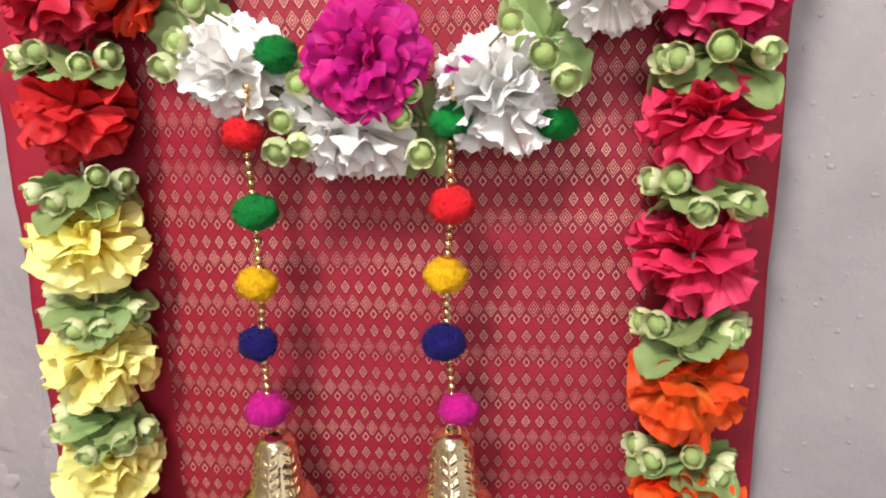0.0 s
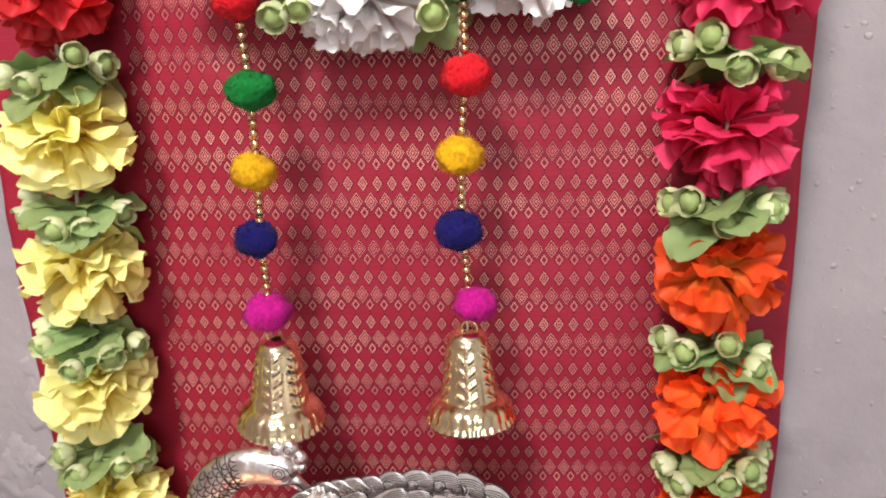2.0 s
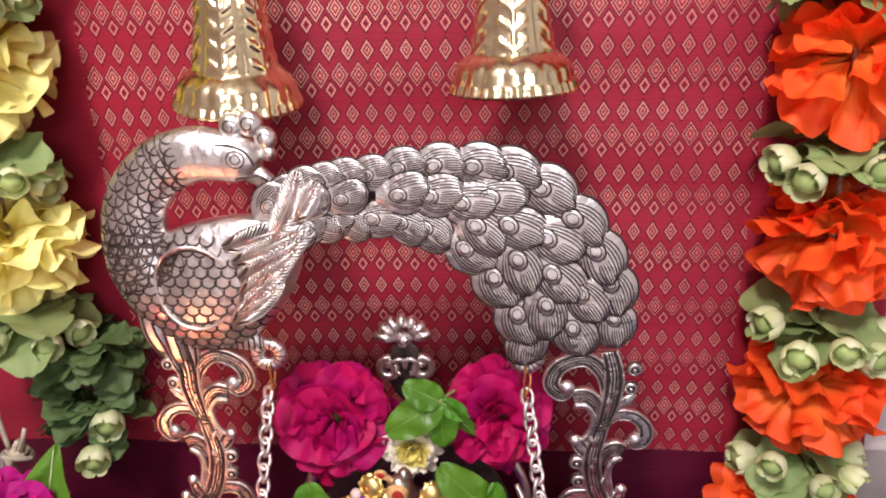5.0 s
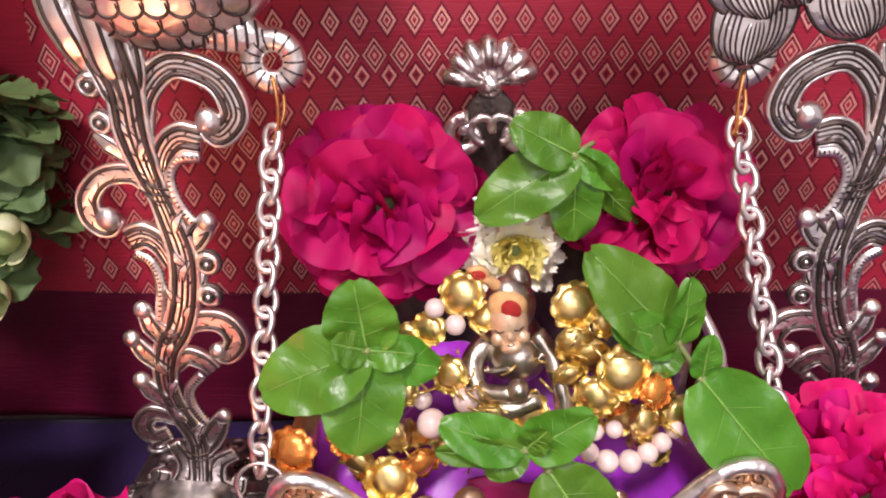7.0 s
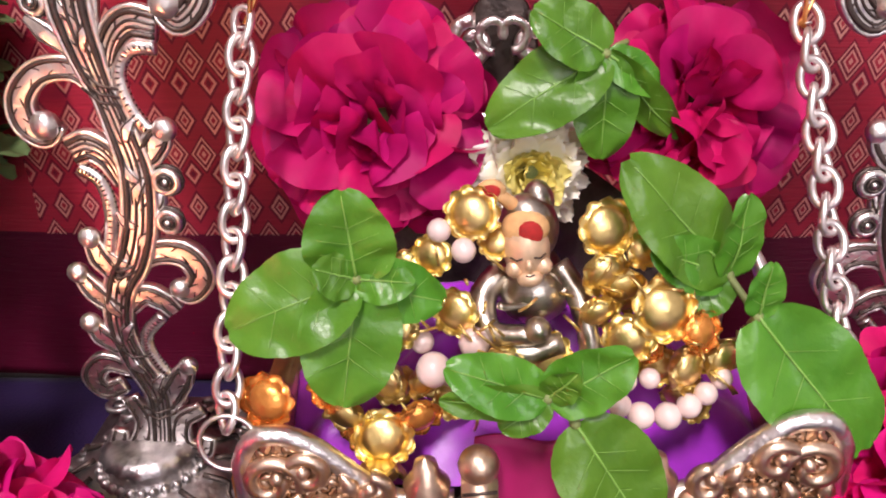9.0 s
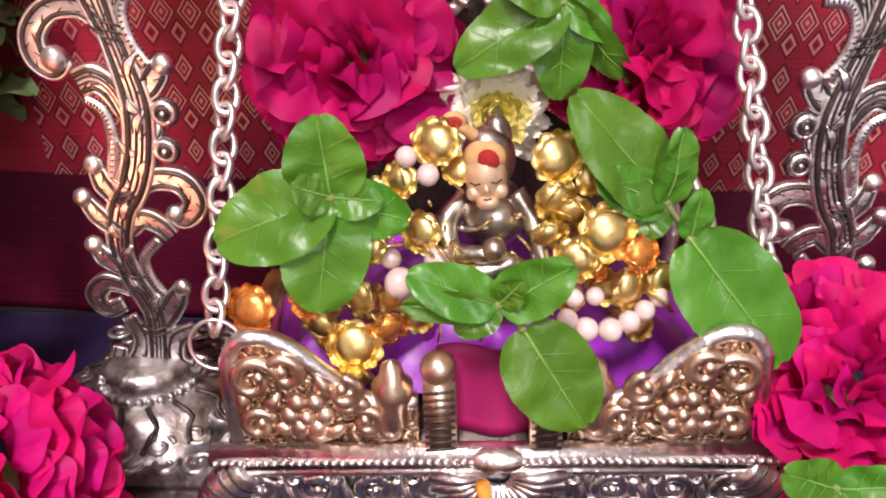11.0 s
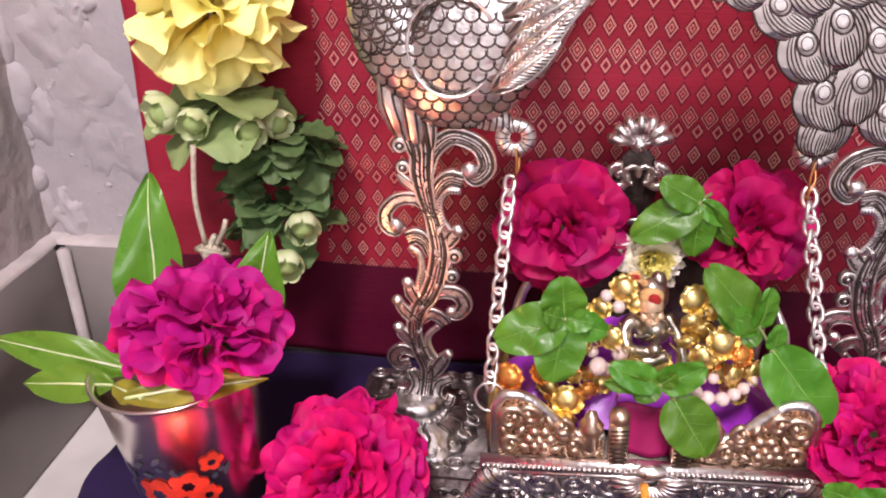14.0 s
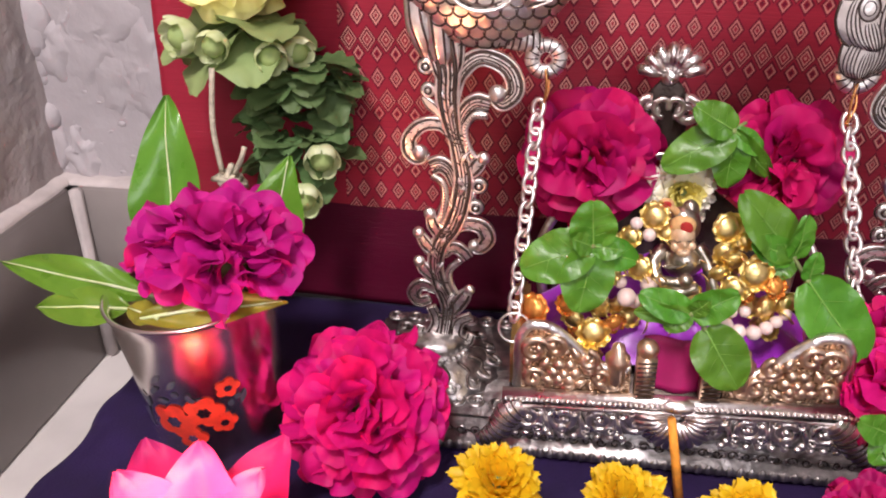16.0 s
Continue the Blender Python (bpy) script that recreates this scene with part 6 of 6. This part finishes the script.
# golden caps and pearls heaped round the figure
def cap_mesh(mats=None):
    g = Geo()

    def wave(a, r, z):
        k = max(0.0, (r - 0.0040) / 0.0020)
        return (r * (1 + 0.13 * (abs(math.sin(a * 5.5)) - 0.6) * k), z + 0.0006 * math.sin(a * 7) * k)
    g.lathe([(0.0003, 0.0030), (0.0022, 0.0032), (0.0036, 0.0026), (0.0046, 0.0012), (0.0056, 0.0008), (0.0060, 0.0022), (0.0057, 0.0012), (0.0045, -0.0010), (0.0022, -0.0024), (0.0003, -0.0028)], 66, wave=wave)
    g.ball((0, 0, 0.0010), (0.0046, 0.0046, 0.0026), 16, 10)
    return data_of("golden_cap", g, mats or GOLD)


ORANGECAP = mat("orange_gold", (0.95, 0.36, 0.08), 0.25, 0.7, var=0.3, scale=200, bump=0.3, bump_scale=500)
CAP, WARMCAP = cap_mesh(), cap_mesh(ORANGECAP)
orn = thing("ornament_string", (-0.10, 0.375, 0.06), "heap of golden bell caps and pearls on gold thread", "jewellery")
q = random.Random(21)
for x, y, z, dx, dz, s in ((-0.1150, 0.377, 0.1105, -0.2, 0.4, 0.95), (-0.0885, 0.376, 0.1080, 0.3, 0.3, 1.05), (-0.0760, 0.371, 0.0920, 0.1, 0.35, 1.15), (-0.1340, 0.366, 0.0625, 0.0, 0.25, 1.15), (-0.0820, 0.371, 0.0850, -0.2, 0.2, 0.95),
                           (-0.0620, 0.371, 0.0800, 0.6, 0.0, 0.85), (-0.1180, 0.373, 0.0900, -0.5, 0.2, 0.9), (-0.0880, 0.374, 0.0990, 0.3, -0.2, 0.9), (-0.1300, 0.371, 0.0870, -0.5, 0.5, 0.85), (-0.0990, 0.371, 0.0800, 0.0, 0.8, 0.9),
                           (-0.1330, 0.369, 0.0755, -0.7, 0.0, 0.95), (-0.0700, 0.369, 0.0790, 0.8, 0.1, 0.95), (-0.0840, 0.374, 0.0960, 0.2, -0.3, 0.8), (-0.0890, 0.372, 0.0910, 0.4, -0.5, 0.8), (-0.1250, 0.371, 0.0740, 0.5, -0.3, 0.8),
                           (-0.1420, 0.367, 0.0680, -0.4, -0.3, 0.85), (-0.1080, 0.370, 0.0800, -0.1, -0.3, 0.8), (-0.1350, 0.364, 0.0545, 0.1, -0.8, 0.95)):
    part("golden_cap", CAP, None, orn, "scalloped golden bell cap", aim(Vector((x, y, z)) - Vector((-0.10, 0.375, 0.06)), (dx, -1, dz), q.random() * 6, s))
for x, y, z, dx, dz, s in ((-0.0800, 0.377, 0.1030, 0.5, 0.2, 0.75), (-0.1230, 0.375, 0.1020, -0.4, 0.3, 0.75), (-0.1100, 0.377, 0.1040, -0.2, 0.6, 0.65), (-0.1270, 0.372, 0.0950, -0.5, 0.1, 0.75), (-0.0740, 0.374, 0.1000, 0.6, 0.4, 0.7)):
    part("golden_cap", CAP, None, orn, "scalloped golden bell cap", aim(Vector((x, y, z)) - Vector((-0.10, 0.375, 0.06)), (dx, -1, dz), q.random() * 6, s))
for x, y, z, dx, dz, s in ((-0.1265, 0.368, 0.0665, 0.4, -0.3, 0.85), (-0.1450, 0.367, 0.0740, -0.5, 0.2, 0.8), (-0.0680, 0.370, 0.0870, 0.5, 0.3, 0.8), (-0.0780, 0.3725, 0.0830, -0.6, -0.2, 0.8), (-0.1390, 0.368, 0.0610, -0.6, -0.2, 0.8)):
    part("golden_cap", WARMCAP, None, orn, "orange-gold scalloped bell cap", aim(Vector((x, y, z)) - Vector((-0.10, 0.375, 0.06)), (dx, -1, dz), q.random() * 6, s))
for k in range(26):
    x, z = q.uniform(-0.146, -0.060), q.uniform(0.062, 0.100)
    if abs(x + 0.103) > 0.050 - (z - 0.06) * 0.55 or (abs(x + 0.101) < 0.016 and z > 0.076):
        continue
    part("golden_cap", CAP, None, orn, "scalloped golden bell cap", aim((x + 0.10, q.uniform(-0.001, 0.003) + (z - 0.06) * 0.08, z - 0.06), (q.uniform(-0.7, 0.7), -1, q.uniform(-0.6, 0.7)), q.random() * 6, q.uniform(0.6, 0.9)))
g = Geo()
g.ball((0, 0, 0), 0.0028, 14, 9)
PEARLM = data_of("pearl", g, PEARL)
for x, y, z, r in ((-0.0835, 0.3655, 0.0712, 0.0026), (-0.0790, 0.3645, 0.0692, 0.0030), (-0.0733, 0.3645, 0.0692, 0.0030), (-0.0690, 0.3650, 0.0715, 0.0027), (-0.0655, 0.3660, 0.0740, 0.0025), (-0.0620, 0.3680, 0.0765, 0.0024),
                   (-0.0820, 0.3680, 0.0757, 0.0023), (-0.0770, 0.3685, 0.0760, 0.0023), (-0.1230, 0.3655, 0.0800, 0.0038), (-0.1195, 0.3690, 0.0765, 0.0028), (-0.1145, 0.3700, 0.0838, 0.0034), (-0.1170, 0.3720, 0.1045, 0.0026), (-0.1220, 0.3740, 0.1080, 0.0025), (-0.1255, 0.3700, 0.0840, 0.0026)):
    part("pearl", PEARLM, None, orn, "pale pink pearl", Matrix.Translation(Vector((x, y, z)) - Vector((-0.10, 0.375, 0.06))) @ Matrix.Scale(r / 0.0028, 4))
g = Geo()
for k in range(60):
    x, z = q.uniform(-0.148, -0.062), q.uniform(0.062, 0.106)
    if abs(x + 0.103) > 0.055 - (z - 0.06) * 0.7:
        continue
    p = Vector((x + 0.10, -0.003 - q.random() * 0.006, z - 0.06))
    d = Vector((q.uniform(-1, 1), q.uniform(-0.4, 0.2), q.uniform(-1, 1))) * 0.006
    g.tube(spline([p, p + d * 0.5 + Vector((0, -0.002, 0.001)), p + d], 6), 0.00035, 5)
part("gold_thread", g, GOLD, orn, "loose ends of gold thread")
tagged(part("orange_cap", WARMCAP, None, m=aim((-0.1580, 0.3665, 0.0715), (-0.3, -1, 0.35), 0.4, 1.05)), "shiny orange-gold scalloped cap beside the chain", "bead")


# ---- leaves, roses and chrysanthemums round the figure ----
VEIN = mat("leaf_vein", (0.20, 0.40, 0.07), 0.5, scale=200)

def sprig(name, at, leaves, label, stem_to=None, mats=TULSI, group="leaf sprigs on the swing"):
    """A sprig: each leaf as (angle in the picture plane, length, width, lean towards the viewer, roll)."""
    th = thing(name, at, label, "leaves", group)
    g = Geo()
    if stem_to:
        g.tube(spline([Vector((0, 0, 0)), Vector(stem_to) * 0.5 + Vector((0, 0.001, 0)), Vector(stem_to)], 8), 0.0008, 6)
    g.ball((0, 0, 0), 0.0012, 8, 6)
    part("stem", g, STEM, th, "thin green stem")
    for k, (an, ln, wd, lean, rl) in enumerate(leaves):
        a = radians(an)
        d = Vector((math.cos(a), -math.sin(radians(lean)), math.sin(a))).normalized()
        nrm = Vector((0, -1, 0.45))
        nrm = (nrm - d * nrm.dot(d)).normalized()
        nrm = Matrix.Rotation(radians(rl), 3, d) @ nrm
        s = nrm.cross(d)
        m = Matrix(((d.x, s.x, nrm.x, 0), (d.y, s.y, nrm.y, 0), (d.z, s.z, nrm.z, 0), (0, 0, 0, 1)))
        g = Geo()
        leaf_into(g, ln, wd, 0.12, 0.16, None, 14, 26, serr=0.010, point=0.46, ph=k * 2.1)
        lf = part("leaf", g, mats, th, m=m)
        g = Geo()
        g.tube([(v * ln, 0, 0.0002 - 0.12 * ln * v * v + 0.02 * ln * math.sin(9 * v + k * 2.1)) for v in np.linspace(0, 0.95, 10)], lerp_list([0.00035, 0.0001], 9), 5)
        for v in (0.25, 0.42, 0.6):
            for sg in (-1, 1):
                g.tube([(v * ln, 0, 0.0003 - 0.12 * ln * v * v + 0.02 * ln * math.sin(9 * v + k * 2.1)), ((v + 0.14) * ln, sg * wd * 0.33, 0.0004 - 0.12 * ln * (v + 0.14) ** 2 + 0.16 * wd * 0.33 + 0.02 * ln * math.sin(9 * (v + 0.14) + 4 * sg * 0.7 + k * 2.1))], [0.00009, 0.00004], 4)
        part("vein", g, VEIN, lf)
    return th


sprig("tulsi_sprig", (-0.1380, 0.3660, 0.1010), [(96, 0.0190, 0.0180, 8, 0), (200, 0.0290, 0.0205, 8, 10), (263, 0.0265, 0.0205, 25, -5), (4, 0.0115, 0.0095, 15, 0), (344, 0.0180, 0.0140, 5, 15), (150, 0.0095, 0.0100, 30, 0), (255, 0.0330, 0.0120, -5, 25)],
      "fresh round green tulsi leaves beside a rose on the swing", (0.002, 0.010, -0.012))
sprig("tulsi_sprig", (-0.1010, 0.3520, 0.0830), [(158, 0.0205, 0.0120, 5, 5), (181, 0.0205, 0.0085, 8, -20), (36, 0.0185, 0.0135, 10, 10), (214, 0.0110, 0.0085, 15, 0), (62, 0.0100, 0.0070, 30, 0)],
      "fresh green tulsi leaves hanging over the railing", (0.0055, -0.001, -0.0050))
sprig("tulsi_sprig", (-0.0955, 0.3510, 0.0780), [(306, 0.0270, 0.0205, 20, 0)],
      "broad green tulsi leaf hanging over the railing", (-0.0055, 0.001, 0.0050))
sprig("tulsi_sprig", (-0.0620, 0.3740, 0.0980), [(131, 0.0340, 0.0185, 5, 5), (155, 0.0190, 0.0120, 15, -10), (86, 0.0185, 0.0105, 10, 20), (216, 0.0125, 0.0105, 15, 0)],
      "fresh green tulsi leaves beside the gold caps", (0.0040, -0.008, -0.0050))
sprig("tulsi_sprig", (-0.0580, 0.3660, 0.0930), [(88, 0.0125, 0.0075, 10, 0), (312, 0.0370, 0.0235, 20, 5)],
      "large tulsi leaf and a small one beside the chain", (0.002, 0.008, -0.010))
sprig("tulsi_sprig", (-0.0860, 0.4020, 0.1375), [(148, 0.0190, 0.0140, 10, 0), (210, 0.0300, 0.0175, 10, 5), (272, 0.0235, 0.0150, 10, 0), (330, 0.0150, 0.0090, 10, 0), (312, 0.0265, 0.0105, 5, 40)],
      "fresh green tulsi leaves between the two roses", (0.006, 0.008, 0.001))
full_rose(aim((-0.1385, 0.4150, 0.1180), (-0.02, -1, 0.25), 0.8), 0.0285, ROSE, "deep magenta rose set against the back of the swing", 42, 72, 0.62, 0.62, ruffle=0.085)
full_rose(aim((-0.0590, 0.4160, 0.1220), (0.12, -1, 0.30), 2.1), 0.0255, ROSE, "crimson and purple rose set against the back of the swing", 43, 72, 0.62, 0.60, ruffle=0.085)


def chrysanthemum(at, axis, R, mats, label, seed, group, heart=None):
    q = random.Random(seed)
    th = thing("chrysanthemum", None, label, "flower", group, aim(at, axis, q.random() * 6))
    metas = []
    for k in range(3):
        g = Geo()
        petal_into(g, R * (0.66 + 0.12 * k), R * 0.42, 0.12, 0.08, 0.03, 1.5, nu=8, nv=10, ph=k * 2.0, tip=0.22, base=0.35)
        metas.append(data_of("petal", g, heart if heart and k == 0 else mats))
    for lay, (n, tilt) in enumerate(((8, 70), (12, 52), (15, 36), (17, 20), (18, 4))):
        for j in range(n):
            a = 2 * math.pi * (j + 0.5 * (lay % 2)) / n + q.uniform(-0.12, 0.12)
            mm = Matrix.Rotation(a, 4, "Z") @ Matrix.Translation((R * 0.06, 0, -0.02 * lay * R)) @ Matrix.Rotation(-radians(tilt + q.uniform(-8, 8)), 4, "Y") @ Matrix.Scale(q.uniform(0.85, 1.1), 4)
            part("petal", metas[min(2, lay // 2)], None, th, m=mm)
    g = Geo()
    g.ball((0, 0, -R * 0.12), (R * 0.3, R * 0.3, R * 0.25), 10, 7)
    part("calyx", g, STEM, th, "green calyx")
    return th


CREAMHEART = mat("yellow_mum_heart", (0.93, 0.80, 0.25), 0.55, scale=120, thin=0.12)
chrysanthemum((-0.1005, 0.4080, 0.1080), (0.05, -1, 0.2), 0.0165, CREAM, "cream chrysanthemum with a yellow heart behind the figure", 51, "chrysanthemums", CREAMHEART)
chrysanthemum((-0.1670, 0.3170, 0.0235), (0.1, -0.35, 1), 0.0190, MUMYEL, "bright yellow chrysanthemum lying before the swing", 52, "chrysanthemums")
chrysanthemum((-0.1210, 0.3130, 0.0235), (0.0, -0.3, 1), 0.0190, MUMYEL, "bright yellow chrysanthemum lying before the swing", 53, "chrysanthemums")
chrysanthemum((-0.0770, 0.3120, 0.0230), (-0.1, -0.3, 1), 0.0185, MUMYEL, "bright yellow chrysanthemum lying before the swing", 54, "chrysanthemums")

# roses on the cloth
full_rose(aim((-0.2235, 0.3440, 0.0300), (-0.05, -0.72, 0.72), 0.2), 0.0350, ROSEPINK, "full bright pink rose lying on the indigo cloth", 61, 130, 0.85, 0.46)
full_rose(aim((-0.0140, 0.3670, 0.0510), (-0.2, -0.8, 0.6), 1.2), 0.0315, ROSEPINK, "full bright pink rose leaning on the swing post", 62, 120, 0.85, 0.46)
full_rose(aim((-0.0310, 0.3160, 0.0190), (-0.1, -0.6, 0.8), 2.0), 0.0220, ROSE, "dark pink rose lying before the swing leg", 63, 80, 0.8, 0.5)
sprig("tulsi_sprig", (-0.0275, 0.3360, 0.0490), [(150, 0.016, 0.012, 20, 0), (310, 0.016, 0.012, 30, 0), (245, 0.013, 0.010, 30, 10), (20, 0.016, 0.011, 20, 0)], "green leaves under the pink rose by the swing leg", (0.006, 0.012, -0.008))

# incense stick
g = Geo()
g.tube([(0, 0, 0), (-0.0045, 0.001, 0.021), (-0.0090, 0.002, 0.0415)], [0.0019, 0.0018, 0.0016], 10)
tagged(part("incense_stick", g, INCENSE, m=Matrix.Translation((-0.0940, 0.3400, 0.0))), "orange incense stick standing against the swing seat", "incense")

# ---- steel tumbler with its rose ----
tum = thing("steel_tumbler", None, "polished steel tumbler with red enamel flowers, holding a rose", "tumbler",
            m=Matrix.Translation((-0.2890, 0.3520, 0.0015)) @ Matrix.Rotation(radians(-4.5), 4, "Y"))
prof = [(0.0, 0.0012), (0.0255, 0.0012), (0.0275, 0.0020), (0.0285, 0.0040), (0.0292, 0.012)] + [(0.0292 + 0.0060 * (k / 14) ** 1.15, 0.012 + 0.074 * k / 14) for k in range(1, 15)]
prof += [(0.0358, 0.0875), (0.0369, 0.0882), (0.0369, 0.0892), (0.0357, 0.0893), (0.0345, 0.0880), (0.0335, 0.070), (0.0280, 0.010), (0.0, 0.006)]
TALL = 0.86
g = Geo()
g.lathe([(r * 0.94, z * TALL) for r, z in prof], 72)
part("body", g, STEEL, tum, "polished steel cup with a rolled rim")


def skin(a, z, h=0.0004):
    r = 0.0292 + 0.0060 * max(0, (z - 0.012) / 0.074) ** 1.15 + h
    return Vector(((r * 0.94 + 0.0002) * math.cos(a), (r * 0.94 + 0.0002) * math.sin(a), z * TALL))


def decal(name, a0, z0, size, petals, mats, label, h):
    g = Geo()
    n = 40

    def fn(u, v):
        t = 2 * math.pi * u
        rr = size * v * (0.72 + 0.28 * abs(math.cos(petals * t / 2)))
        return skin(a0 + rr * math.cos(t) / 0.032, z0 + rr * math.sin(t), h)
    g.grid(fn, n, 6, True)
    part(name, g, mats, tum, label)


q = random.Random(8)
for a, z, s in ((-1.72, 0.036, 0.0105), (-1.28, 0.041, 0.0090), (-0.92, 0.052, 0.0055), (-1.05, 0.033, 0.0060), (-1.52, 0.026, 0.0070)):
    decal("enamel_flower", a, z, s, 5, DECALRED, "red enamel flower", 0.0004)
    decal("flower_heart", a, z, s * 0.33, 6, STEEL, "pale heart of the flower", 0.0007)
for k in range(26):
    a, z = q.uniform(-2.2, -0.7), q.uniform(0.022, 0.060)
    g = Geo()
    d = q.uniform(0, 6.28)
    ln = q.uniform(0.003, 0.008)
    g.grid(lambda u, v: skin(a + (ln * v * math.cos(d) - (u - 0.5) * 0.0028 * math.sin(math.pi * v) * math.sin(d)) / 0.032, z + ln * v * math.sin(d) + (u - 0.5) * 0.0028 * math.sin(math.pi * v) * math.cos(d), 0.0003), 4, 8)
    part("enamel_leaf", g, DECALDARK, tum, "dark printed leaf")
OLIVELEAF = mat("yellowing_leaf", (0.42, 0.34, 0.03), 0.4, scale=60, thin=0.2, second=(0.20, 0.20, 0.025), bump=0.15)
full_rose(aim((-0.2815, 0.3540, 0.0945), (0.10, -0.16, 0.98), 1.0), 0.0348, ROSEPURP, "large purple-pink rose in the steel tumbler", 64, 100, 0.42, 0.50, low=0.95)
for nm, at, d, ln, wd, rl in (("a", (-0.3120, 0.3720, 0.0690), (-0.04, 0.22, 1), 0.076, 0.031, 0), ("b", (-0.2720, 0.3700, 0.0690), (0.20, 0.2, 1), 0.056, 0.026, 0), ("c", (-0.3120, 0.3480, 0.0740), (-1, 0.05, 0.14), 0.068, 0.017, 0), ("d", (-0.3160, 0.3400, 0.0720), (-1, -0.02, -0.04), 0.042, 0.016, 0),
                              ("f", (-0.3030, 0.3250, 0.0785), (1, 0.20, 0.14), 0.054, 0.014, 0), ("g", (-0.2960, 0.3260, 0.0780), (-1, 0.50, -0.10), 0.022, 0.010, 0)):
    d = Vector(d).normalized()
    nrm = Vector((0.1, -1, 0.25)) if abs(d.z) > 0.6 else Vector((0, -0.7, 0.7))
    nrm = (nrm - d * nrm.dot(d)).normalized()
    s = nrm.cross(d)
    m = Matrix(((d.x, s.x, nrm.x, at[0]), (d.y, s.y, nrm.y, at[1]), (d.z, s.z, nrm.z, at[2]), (0, 0, 0, 1)))
    th = thing("rose_leaf", None, "yellowing olive leaf curled along the tumbler rim" if nm in "fg" else "glossy green pointed leaf standing in the tumbler", "leaf", "leaves in the tumbler", m)
    g = Geo()
    leaf_into(g, ln, wd, 0.10, 0.28, None, 10, 20, point=0.85, ph=ln * 90)
    part("blade", g, OLIVELEAF if nm in "fg" else GLOSSLEAF, th)
    g = Geo()
    g.tube([(v * ln, 0, 0.0004 - 0.10 * ln * v * v + 0.02 * ln * math.sin(9 * v + ln * 90)) for v in np.linspace(0.0 if nm in "fg" else -0.12, 0.97, 14)], lerp_list([0.0008, 0.0002], 13), 6)
    part("midrib", g, BUD, th, "pale midrib")

# ---- pink lotus candle ----
lot = thing("lotus_candle", (-0.2640, 0.2640, 0.0), "pink plastic lotus candle holder with a burning candle", "candle")
for lay, (n, tilt, ln, zz) in enumerate(((6, 66, 0.048, 0.008), (6, 36, 0.052, 0.005))):
    for j in range(n):
        a = 2 * math.pi * (j + 0.5 * lay) / n + 0.70
        g = Geo()
        leaf_into(g, ln, 0.032, -0.12, 0.5, None, 10, 14, point=0.75)
        part("petal", g, LOTUSPINK, lot, "translucent pink lotus petal", Matrix.Rotation(a, 4, "Z") @ Matrix.Translation((0.013, 0, zz)) @ Matrix.Rotation(-radians(tilt), 4, "Y"))
g = Geo()
g.lathe([(0.0, 0.0), (0.018, 0.0), (0.020, 0.005), (0.017, 0.009), (0.0, 0.010)], 32)
part("holder_base", g, LOTUSPINK, lot, "round pink base")
g = Geo()
g.lathe([(0.0, 0.010), (0.0150, 0.010), (0.0155, 0.024), (0.0145, 0.0255), (0.010, 0.0245), (0.0, 0.0240)], 32)
part("candle", g, WAX, lot, "warm yellow wax candle")
g = Geo()
g.lathe([(0.0, 0.0270), (0.0030, 0.0300), (0.0040, 0.0345), (0.0032, 0.0420), (0.0012, 0.0500), (0.0, 0.0530)], 14)
part("flame", g, FLAME, lot, "small candle flame")
